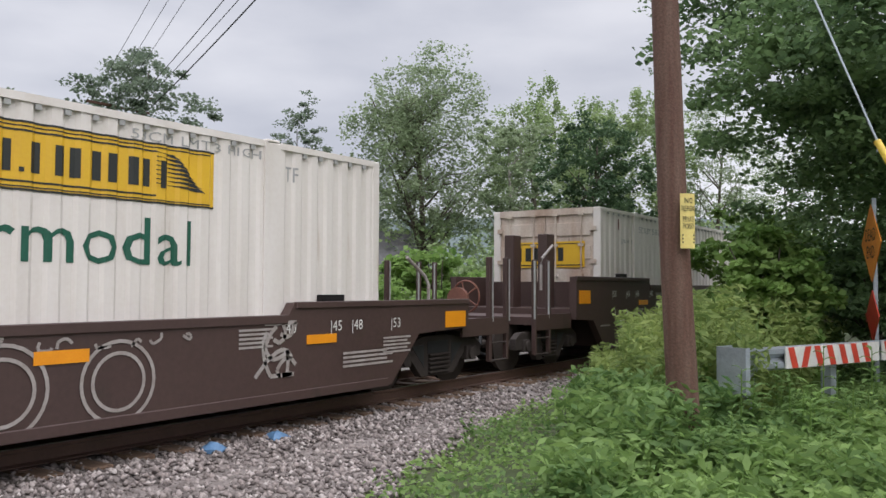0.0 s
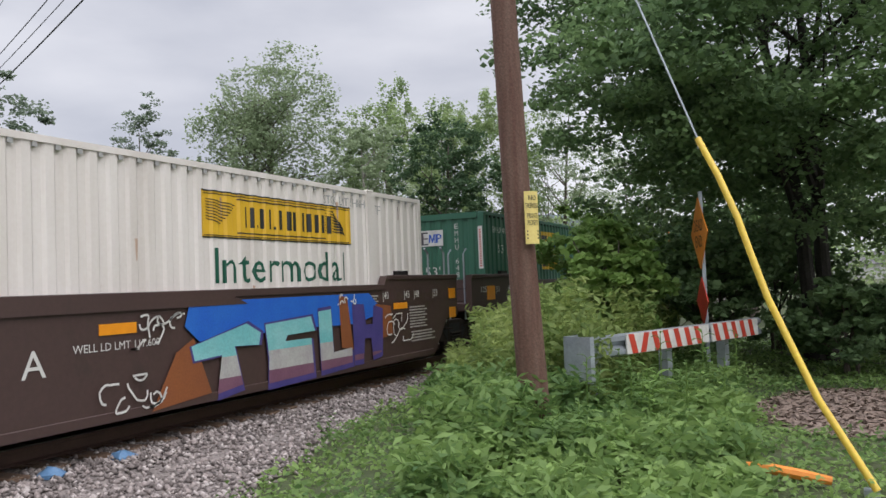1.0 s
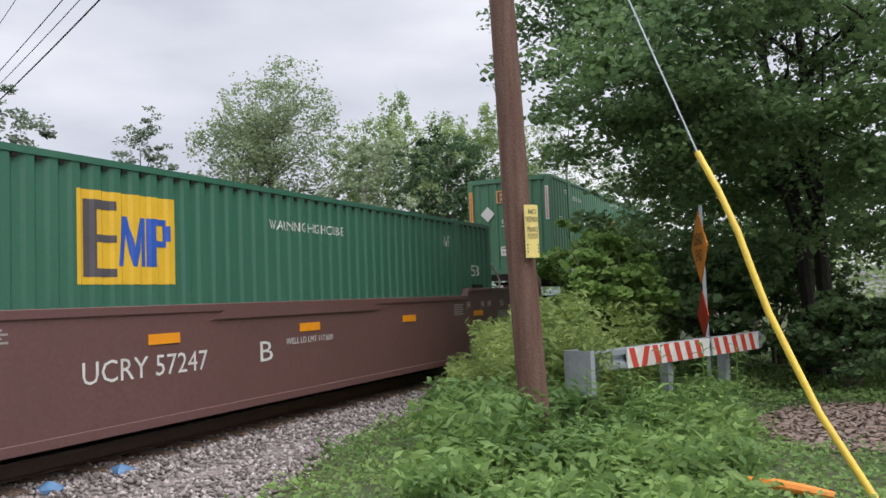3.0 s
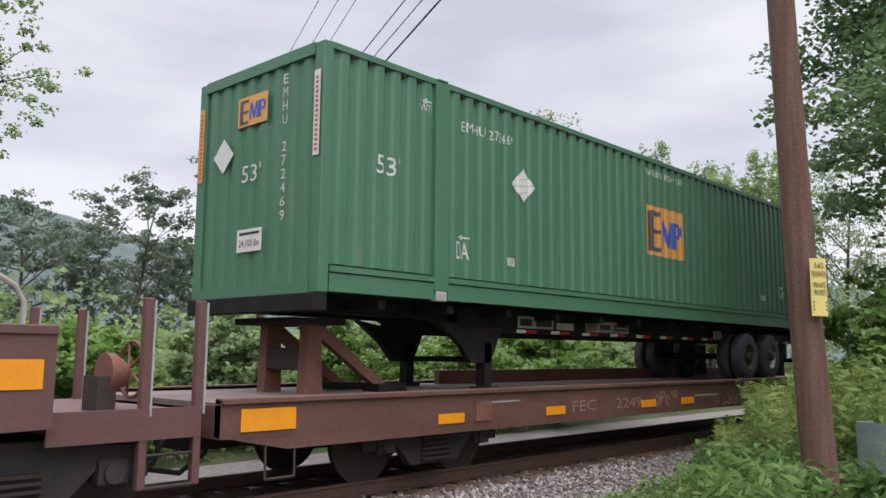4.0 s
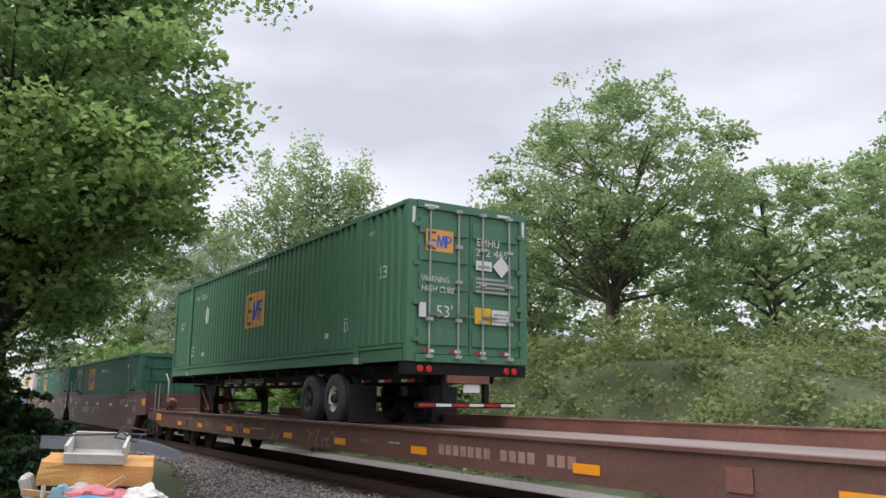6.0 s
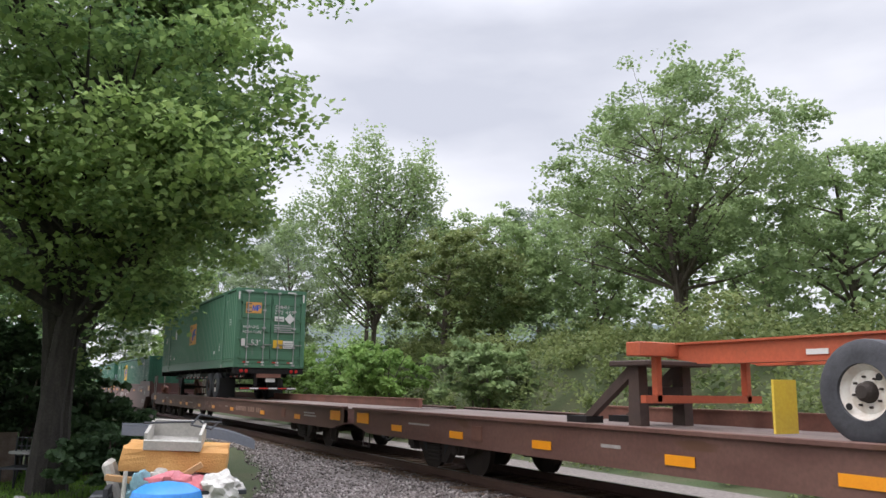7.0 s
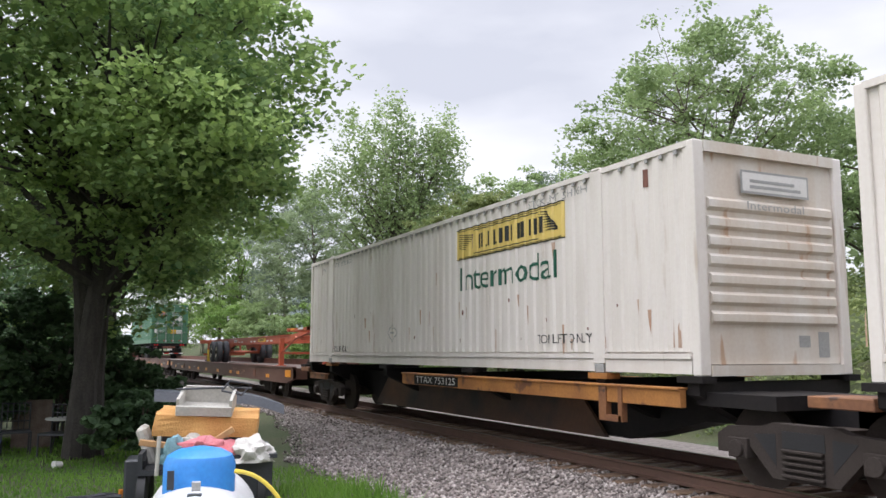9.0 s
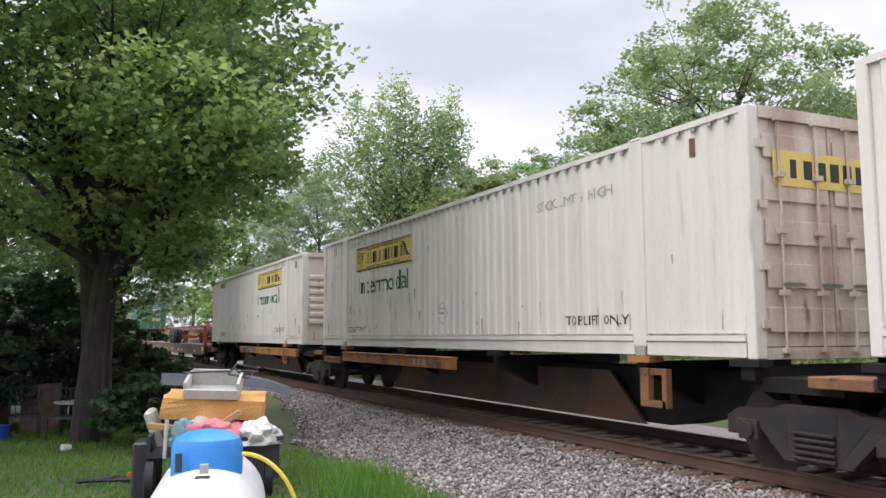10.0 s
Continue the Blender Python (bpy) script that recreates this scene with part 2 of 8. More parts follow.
# the air's haze is put into the hill's blue-grey colour
HAZE_WOOD = surface("haze_tinted_hill", (0.075, 0.100, 0.100), 0.95, second=(0.105, 0.135, 0.130), scale=0.05, amount=0.9, fine=0.3, bump=0, fine_amount=0.5)
GLASS = surface("window_glass", (0.03, 0.035, 0.04), 0.08, bump=0)

LEAF_MAPLE = foliage("maple_leaves", (0.075, 0.150, 0.058), (0.42, 0.56, 0.19), 0.5)
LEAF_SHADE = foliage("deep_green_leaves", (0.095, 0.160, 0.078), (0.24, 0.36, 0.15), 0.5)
LEAF_MID = foliage("mid_green_leaves", (0.165, 0.240, 0.110), (0.36, 0.46, 0.205), 0.5)
LEAF_WILLOW = foliage("grey_green_leaves", (0.2, 0.265, 0.15), (0.33, 0.4, 0.235), 0.48)
LEAF_SHRUB = foliage("bright_shrub_leaves", (0.13, 0.235, 0.06), (0.32, 0.46, 0.135), 0.48)
LEAF_WEED = foliage("weed_leaves", (0.070, 0.145, 0.045), (0.29, 0.42, 0.13), 0.48)
LEAF_BRAMBLE = foliage("bramble_leaves", (0.085, 0.130, 0.045), (0.26, 0.30, 0.115), 0.45)
LEAF_GOLDENROD = foliage("yellow_green_weed_leaves", (0.13, 0.20, 0.055), (0.38, 0.46, 0.15), 0.5)
LEAF_GRASS = foliage("grass_blades", (0.083, 0.19, 0.03), (0.204, 0.361, 0.063), 0.45)
# the lime's own dark green; on the yard's bushes it stands for shade
LEAF_DARK = foliage("dark_lime_and_shaded_leaves", (0.035, 0.070, 0.035), (0.10, 0.165, 0.075), 0.4)
# distance haze is mixed into this leaf colour: paler and greyer green
LEAF_HAZED = foliage("hazed_far_leaves", (0.125, 0.17, 0.12), (0.215, 0.265, 0.185), 0.48)


def stone_material():
    m, n, l, b = nodes_of("ballast_stone")
    geo, ramp = n.new("ShaderNodeNewGeometry"), n.new("ShaderNodeValToRGB")
    e = ramp.color_ramp.elements
    e[0].color, e[1].color = (0.080, 0.065, 0.060, 1), (0.44, 0.395, 0.375, 1)
    e.new(0.45).color = (0.205, 0.175, 0.165, 1)
    e.new(0.75).color = (0.285, 0.24, 0.225, 1)
    l.new(geo.outputs["Random Per Island"], ramp.inputs["Fac"])
    l.new(ramp.outputs["Color"], b.inputs["Base Color"])
    b.inputs["Roughness"].default_value = 0.85
    return m


STONE = stone_material()
for grimy in (BLACK, GRIME, TRUCKGREY):
    grimy.node_tree.nodes["Principled BSDF"].inputs["Specular IOR Level"].default_value = 0.15

# ---- mesh helpers ----


def box(bm, x0, x1, y0, y1, z0, z1):
    v = [bm.verts.new(p) for p in ((x0, y0, z0), (x1, y0, z0), (x1, y1, z0), (x0, y1, z0), (x0, y0, z1), (x1, y0, z1), (x1, y1, z1), (x0, y1, z1))]
    for f in ((0, 3, 2, 1), (4, 5, 6, 7), (0, 1, 5, 4), (1, 2, 6, 5), (2, 3, 7, 6), (3, 0, 4, 7)):
        bm.faces.new([v[i] for i in f])
    return v


def prism(bm, outline, y0, y1, axis="y"):
    """An outline extruded along an axis; its two numbers are x, z (axis y), y, z (axis x) or x, y (axis z)."""
    def at(a, b, c):
        return (a, c, b) if axis == "y" else (c, a, b) if axis == "x" else (a, b, c)
    lo = [bm.verts.new(at(a, b, y0)) for a, b in outline]
    hi = [bm.verts.new(at(a, b, y1)) for a, b in outline]
    bm.faces.new(lo)
    bm.faces.new(hi[::-1])
    n = len(outline)
    for i in range(n):
        j = (i + 1) % n
        bm.faces.new((lo[j], lo[i], hi[i], hi[j]))


def ring(bm, centre, u, v, r, n):
    return [bm.verts.new(centre + (u * math.cos(2 * math.pi * i / n) + v * math.sin(2 * math.pi * i / n)) * r) for i in range(n)]


def tube(bm, points, radii, n=8, caps=True):
    """A tube through the points, with a radius at each."""
    pts = [Vector(p) for p in points]
    if not isinstance(radii, (list, tuple)):
        radii = [radii] * len(pts)
    last = None
    for i, p in enumerate(pts):
        d = (pts[min(i + 1, len(pts) - 1)] - pts[max(i - 1, 0)]).normalized()
        u = d.cross(Vector((0, 0, 1)) if abs(d.z) < 0.95 else Vector((1, 0, 0))).normalized()
        w = d.cross(u)
        now = ring(bm, p, u, w, radii[i], n)
        if last:
            for k in range(n):
                bm.faces.new((last[k], last[(k + 1) % n], now[(k + 1) % n], now[k]))
        elif caps:
            bm.faces.new(now[::-1])
        last = now
    if caps:
        bm.faces.new(last)


def lathe(bm, profile, axis_from, axis_to, n=24, caps=True):
    """A profile of (along, radius) turned round the line between two points; along is 0 to 1."""
    a, b = Vector(axis_from), Vector(axis_to)
    d = (b - a).normalized()
    u = d.cross(Vector((0, 0, 1)) if abs(d.z) < 0.9 else Vector((1, 0, 0))).normalized()
    w = d.cross(u)
    last = None
    for k, r in profile:
        now = ring(bm, a.lerp(b, k), u, w, max(r, 0.001), n)
        if last:
            for i in range(n):
                bm.faces.new((last[i], last[(i + 1) % n], now[(i + 1) % n], now[i]))
        elif caps:
            bm.faces.new(now[::-1])
        last = now
    if caps:
        bm.faces.new(last)


def mesh_of(name, bm, material, smooth=False, bevel=0.0):
    if bevel:
        bmesh.ops.bevel(bm, geom=bm.edges[:], offset=bevel, segments=1, affect="EDGES", clamp_overlap=True)
    bmesh.ops.recalc_face_normals(bm, faces=bm.faces[:])
    me = bpy.data.meshes.new(name)
    bm.to_mesh(me)
    bm.free()
    me.materials.append(material)
    if smooth:
        me.shade_smooth()
        me.set_sharp_from_angle(angle=radians(35))
    return me


def part(name, bm, material, parent, label="", smooth=False, bevel=0.0):
    ob = new(name, mesh_of(name, bm, material, smooth, bevel))
    ob.parent = parent
    if label:
        tagged(ob, label)
    return ob


def shared(name, me, parent, m=None):
    ob = new(name, me)
    ob.parent = parent
    if m is not None:
        ob.matrix_basis = m
    return ob


def boxes(*items):
    bm = bmesh.new()
    for it in items:
        box(bm, *it)
    return bm


def thing(name, label, category, m=None, group="", kind=""):
    ob = new(name)
    if m is not None:
        ob.matrix_basis = m
    return tagged(ob, label, category, group, kind)


TEXTS = {}


def letters(text):
    """The flat outline of a text, in a box of its own: triangles in x and z, scaled to 0..1 both ways."""
    if text not in TEXTS:
        cu = bpy.data.curves.new("letters", "FONT")
        cu.body, cu.resolution_u = text, 2
        ob = new("letters", cu)
        me = bpy.data.meshes.new_from_object(ob.evaluated_get(bpy.context.evaluated_depsgraph_get()))
        co = np.array([v.co[:2] for v in me.vertices])
        lo, hi = co.min(0), co.max(0)
        TEXTS[text] = ((co - lo) / (hi - lo), [tuple(p.vertices) for p in me.polygons])
        bpy.data.objects.remove(ob)
        bpy.data.curves.remove(cu)
        bpy.data.meshes.remove(me)
    return TEXTS[text]


def write(bm, text, x0, x1, z0, z1, slant=0.0):
    """A text in the plane y = 0, filling the given box."""
    co, faces = letters(text)
    v = [bm.verts.new((x0 + (x1 - x0) * a + slant * b * (z1 - z0), 0, z0 + (z1 - z0) * b)) for a, b in co]
    for f in faces:
        try:
            bm.faces.new([v[i] for i in f])
        except ValueError:
            pass


def plate(bm, x0, x1, z0, z1):
    bm.faces.new([bm.verts.new(p) for p in ((x0, 0, z0), (x1, 0, z0), (x1, 0, z1), (x0, 0, z1))])


def poly(bm, pts):
    bm.faces.new([bm.verts.new((x, 0, z)) for x, z in pts])


def scribble(bm, x0, x1, z0, z1, n, rng, w=0.03):
    """Sprayed strokes: bent ribbons in the plane y = 0."""
    for i in range(n):
        px = x0 + (x1 - x0) * (i + rng.random()) / n
        pz = z0 + (z1 - z0) * rng.random()
        a = rng.uniform(0, 6.28)
        pts = []
        for k in range(9):
            pts.append((px, pz))
            px += math.cos(a) * (z1 - z0) * 0.16
            pz = min(max(pz + math.sin(a) * (z1 - z0) * 0.16, z0), z1)
            a += rng.uniform(-0.2, 1.1)
        for (ax, az), (bx, bz) in zip(pts, pts[1:]):
            d = math.hypot(bx - ax, bz - az) or 1
            nx, nz = -(bz - az) / d * w / 2, (bx - ax) / d * w / 2
            poly(bm, [(ax - nx, az - nz), (bx - nx, bz - nz), (bx + nx, bz + nz), (ax + nx, az + nz)])


PITCH, DEPTH = 0.280, 0.030


def corrugation(x):
    """How deep the pressed wall lies at x."""
    u = (x / PITCH) % 1.0
    return 0.0 if u < 0.36 else DEPTH * (u - 0.36) / 0.14 if u < 0.5 else DEPTH if u < 0.86 else DEPTH * (1 - u) / 0.14


def breaks(x0, x1):
    k, out = math.floor(x0 / PITCH), []
    while k * PITCH < x1:
        out += [x for x in (k * PITCH, (k + 0.36) * PITCH, (k + 0.5) * PITCH, (k + 0.86) * PITCH) if x0 + 1e-4 < x < x1 - 1e-4]
        k += 1
    return out


def drape(bm, proud=0.004):
    """Lay flat marks on the pressed wall: cut them at its folds and push them to its depth."""
    xs = [v.co.x for v in bm.verts]
    for x in breaks(min(xs), max(xs)):
        bmesh.ops.bisect_plane(bm, geom=bm.verts[:] + bm.edges[:] + bm.faces[:], plane_co=(x, 0, 0), plane_no=(1, 0, 0))
    for v in bm.verts:
        v.co.y = corrugation(v.co.x) - proud
    return bm


def flat(bm, y):
    for v in bm.verts:
        v.co.y = y
    return bm


def to_front(bm, x=-0.006):
    """Turn marks made in x, z so that they lie on the leading end, read from outside."""
    for v in bm.verts:
        v.co = Vector((x, WIDTH - v.co.x, v.co.z))
    return bm


def to_rear(bm, x):
    for v in bm.verts:
        v.co = Vector((x, v.co.x, v.co.z))
    return bm


MOVING = []


def rides(ob, s, y, z):
    """This thing goes with the train, at s metres behind its mark."""
    MOVING.append((ob, s, y, z))
    ob.matrix_basis = pose(run(0) + s, y, z)
    return ob


WHEELS = []

# ---- ground, ballast, track ----


def ground_z(x, y):
    """The lie of the land: a low yard, the track's bed, a bank behind the track."""
    z = -0.36 + 0.05 * noise.noise((x * 0.25, y * 0.25, 0))
    if y < 8.6:
        k = min(max((y - 4.6) / 2.2, 0), 1)
        z = z * (1 - k) + -0.30 * k
    else:
        z = -0.34
        k = min(max((y - 12.6) / 4.6, 0), 1)
        k = k * k * (3 - 2 * k)
        rise = 1.1 * min(max((14 - x) / 8, 0.0), 1) + 1.9 * min(max((-4 - x) / 11, 0.0), 1)
        z += k * rise + 0.18 * k * noise.noise((x * 0.3, y * 0.3, 5))
    return z


def sheet(name, xs, ys, height, material, label, category):
    bm = bmesh.new()
    grid = [[bm.verts.new((x, y, height(x, y))) for y in ys] for x in xs]
    for i in range(len(xs) - 1):
        for j in range(len(ys) - 1):
            bm.faces.new((grid[i][j], grid[i + 1][j], grid[i + 1][j + 1], grid[i][j + 1]))
    ob = new(name, mesh_of(name, bm, material, True))
    return tagged(ob, label, category, kind="structure")


def steps(near, far, inner, count=14):
    """Even steps within near, wider and wider ones out to far."""
    mid = list(np.arange(-near, near + inner / 2, inner))
    out = [near * (far / near) ** (k / count) for k in range(1, count + 1)]
    return [-v for v in out[::-1]] + mid + out


sheet("ground", steps(45, 1600, 0.9), steps(36, 1600, 0.7), ground_z, SOIL, "green grassy soil of a yard beside a railway", "ground")


def bed_z(x, y):
    d = abs(y - TRACK)
    top = -0.215 if d < 1.75 else -0.215 - (d - 1.75) * 0.19
    return top + 0.02 * noise.noise((x * 1.3, y * 1.3, 2)) + 0.012 * noise.noise((x * 6, y * 6, 2))


def gravel_edge(x):
    """Where the loose stones end on the yard's side."""
    return 4.5 + max(0, (x - 5.5)) * 0.32 - 0.28 * min(max((-4 - x) / 3, 0.0), 1) + 2.2 * min(max((-14.5 - x) / 10, 0.0), 1) + 0.25 * noise.noise((x * 0.5, 3, 0))


def ballast_sheet():
    bm = bmesh.new()
    xs = np.concatenate((np.arange(-140, -40, 4.0), np.arange(-40, 26, 0.5), np.arange(26, 160, 4.0)))
    cols = []
    for x in xs:
        lo = min(gravel_edge(min(max(x, -24), 11)), 6.7)
        ys = [lo + (12.9 - lo) * k / 16 for k in range(17)]
        cols.append([bm.verts.new((x, y, max(bed_z(x, y), ground_z(x, y) + 0.012) if 0 < k < 16 else ground_z(x, y) - 0.03)) for k, y in enumerate(ys)])
    for a, b in zip(cols, cols[1:]):
        for j in range(16):
            bm.faces.new((a[j], b[j], b[j + 1], a[j + 1]))
    tagged(new("ballast_bed", mesh_of("ballast_bed", bm, BALLAST, True)), "grey crushed-stone bed under the railway track", "ballast", kind="structure")


ballast_sheet()


def scatter_mesh(name, verts, faces, material, label, category, smooth=False):
    me = bpy.data.meshes.new(name)
    me.vertices.add(len(verts))
    me.vertices.foreach_set("co", np.asarray(verts, dtype=np.float32).ravel())
    faces = np.asarray(faces, dtype=np.int32)
    k = faces.shape[1]
    me.loops.add(faces.size)
    me.loops.foreach_set("vertex_index", faces.ravel())
    me.polygons.add(len(faces))
    me.polygons.foreach_set("loop_start", np.arange(0, faces.size, k, dtype=np.int32))
    me.update(calc_edges=True)
    me.materials.append(material)
    if smooth:
        me.shade_smooth()
    return me


def stones():
    """Loose stones over the near side of the bed, each an uneven lump of its own."""
    rng = np.random.default_rng(4)
    n = 50000
    x = np.concatenate((rng.uniform(-30, 16, n // 2), rng.uniform(-15, 12, n - n // 2)))
    y = rng.uniform(4.0, 7.75, n)
    keep = [yy > gravel_edge(min(max(xx, -24), 11)) - 0.1 + 0.3 * rng.random() for xx, yy in zip(x, y)]
    x, y = x[keep], y[keep]
    n = len(x)
    z = np.array([max(bed_z(a, b), ground_z(a, b) + 0.012) for a, b in zip(x, y)])
    r = rng.uniform(0.018, 0.045, n)
    base = np.array([(1, 0, 0), (-1, 0, 0), (0, 1, 0), (0, -1, 0), (0, 0, 1), (0, 0, -1)], dtype=float)
    tri = np.array([(0, 2, 4), (2, 1, 4), (1, 3, 4), (3, 0, 4), (2, 0, 5), (1, 2, 5), (3, 1, 5), (0, 3, 5)])
    v = base[None] * rng.uniform(0.6, 1.3, (n, 6, 1)) + rng.uniform(-0.3, 0.3, (n, 6, 3))
    v[:, :, 2] *= 0.75
    a = rng.uniform(0, 6.28, n)
    c, s = np.cos(a)[:, None], np.sin(a)[:, None]
    v = np.stack((v[:, :, 0] * c - v[:, :, 1] * s, v[:, :, 0] * s + v[:, :, 1] * c, v[:, :, 2]), -1)
    v = v * r[:, None, None] + np.stack((x, y, z + r * 0.35), -1)[:, None]
    f = tri[None] + (np.arange(n) * 6)[:, None, None]
    me = scatter_mesh("ballast_stones", v.reshape(-1, 3), f.reshape(-1, 3), STONE, "", "")
    tagged(new("ballast_stones", me), "loose grey and pinkish crushed ballast stones", "gravel", kind="stuff")


stones()

# ---- the train's pieces ----


def side_frame_mesh():
    """A cast truck side: arched top chord, two windows, a spring nest between them."""
    bm = bmesh.new()
    top = [(-1.22, 0.40), (-1.22, 0.60), (-1.05, 0.70), (-0.55, 0.72), (-0.40, 0.78), (0.40, 0.78), (0.55, 0.72), (1.05, 0.70), (1.22, 0.60), (1.22, 0.40), (1.02, 0.40), (0.98, 0.52), (0.74, 0.52), (0.42, 0.18), (-0.42, 0.18), (-0.74, 0.52), (-0.98, 0.52), (-1.02, 0.40)]
    prism(bm, top, 0.0, 0.13)
    for s in (-1, 1):
        box(bm, s * 0.87 - 0.14, s * 0.87 + 0.14, -0.05, 0.16, 0.36, 0.58)
        tube(bm, [(s * 0.87, -0.09, 0.46), (s * 0.87, -0.04, 0.46)], 0.10, 12)
    for k in range(5):
        box(bm, -0.26, 0.26, -0.05, 0.0, 0.22 + k * 0.065, 0.255 + k * 0.065)
    return mesh_of("side_frame", bm, TRUCKGREY, bevel=0.008)


def wheelset_mesh():
    bm = bmesh.new()
    for s in (-1, 1):
        y = s * 0.72
        lathe(bm, [(0, 0.10), (0.02, 0.40), (0.06, 0.455), (0.12, 0.46), (0.9, 0.455), (0.94, 0.50), (1, 0.40), (1, 0.1)] if s > 0 else
              [(0, 0.1), (0.0, 0.40), (0.06, 0.50), (0.1, 0.455), (0.9, 0.46), (0.96, 0.40), (1, 0.10)], (0, y - 0.07, 0), (0, y + 0.07, 0), 28)
    tube(bm, [(0, -1.0, 0), (0, 1.0, 0)], 0.085, 10)
    for k in range(3):
        a = 2 * math.pi * k / 3
        for s in (-1, 1):
            tube(bm, [(math.cos(a) * 0.27, s * 0.72 - 0.075, math.sin(a) * 0.27), (math.cos(a) * 0.27, s * 0.72 + 0.075, math.sin(a) * 0.27)], 0.045, 8)
    return mesh_of("wheelset", bm, GRIME, True)


def opening_shade_mesh():
    # black plates laid on the solid frame for the shade inside its holes
    bm = bmesh.new()
    for s in (-1, 1):
        prism(bm, [(s * 0.66, 0.64), (s * 0.36, 0.66), (s * 0.36, 0.32)], -0.004, 0.02)
    box(bm, -0.27, 0.27, -0.004, 0.02, 0.52, 0.70)
    return mesh_of("opening_shade", bm, RUBBER)


SIDE_FRAME, WHEELSET, OPENING_SHADE = side_frame_mesh(), wheelset_mesh(), opening_shade_mesh()
BOLSTER = mesh_of("truck", boxes((-0.2, 0.2, 0.2, 2.4, 0.40, 0.72), (-0.95, 0.95, 1.1, 1.5, 0.45, 0.55)), GRIME)


def truck(car, x):
    """A four-wheeled railway truck under a car, centred at x."""
    t = shared("truck", BOLSTER, car, pose(x, 0, 0))
    shared("side_frame", SIDE_FRAME, t, pose(0, 0.13, 0))
    shared("opening_shade", OPENING_SHADE, t, pose(0, 0.13, 0))
    shared("side_frame", SIDE_FRAME, t, pose(0, 2.47, 0, 0, 0, 180))
    for dx in (-0.87, 0.87):
        w = shared("wheelset", WHEELSET, t, pose(dx, 1.30, 0.46))
        WHEELS.append((w, dx))


def panel(bm, x0, x1, z0, z1, side):
    """A pressed wall between two posts; side 0 is the near one."""
    xs = [x0] + breaks(x0, x1) + [x1]
    if side == 0:
        outline = [(x, corrugation(x)) for x in xs] + [(x1, 0.06), (x0, 0.06)]
    else:
        outline = [(x, WIDTH - corrugation(x)) for x in xs] + [(x1, WIDTH - 0.06), (x0, WIDTH - 0.06)]
    prism(bm, outline, z0, z1, "z")


def lock_rod(bm, y, x):
    tube(bm, [(x, y, 0.10), (x, y, 2.80)], 0.018, 6)
    for z in (0.10, 0.75, 1.45, 2.1, 2.76):
        box(bm, x - 0.03, x + 0.04, y - 0.06, y + 0.06, z - 0.03, z + 0.03)


LASHING = mesh_of("lashing_bar", boxes((0, 0.06, 0, 0.017, 0, 0.05)), BLACK)
LASHING_PALE = mesh_of("lashing_bar", boxes((0, 0.06, 0, 0.017, 0, 0.05)), FADED)


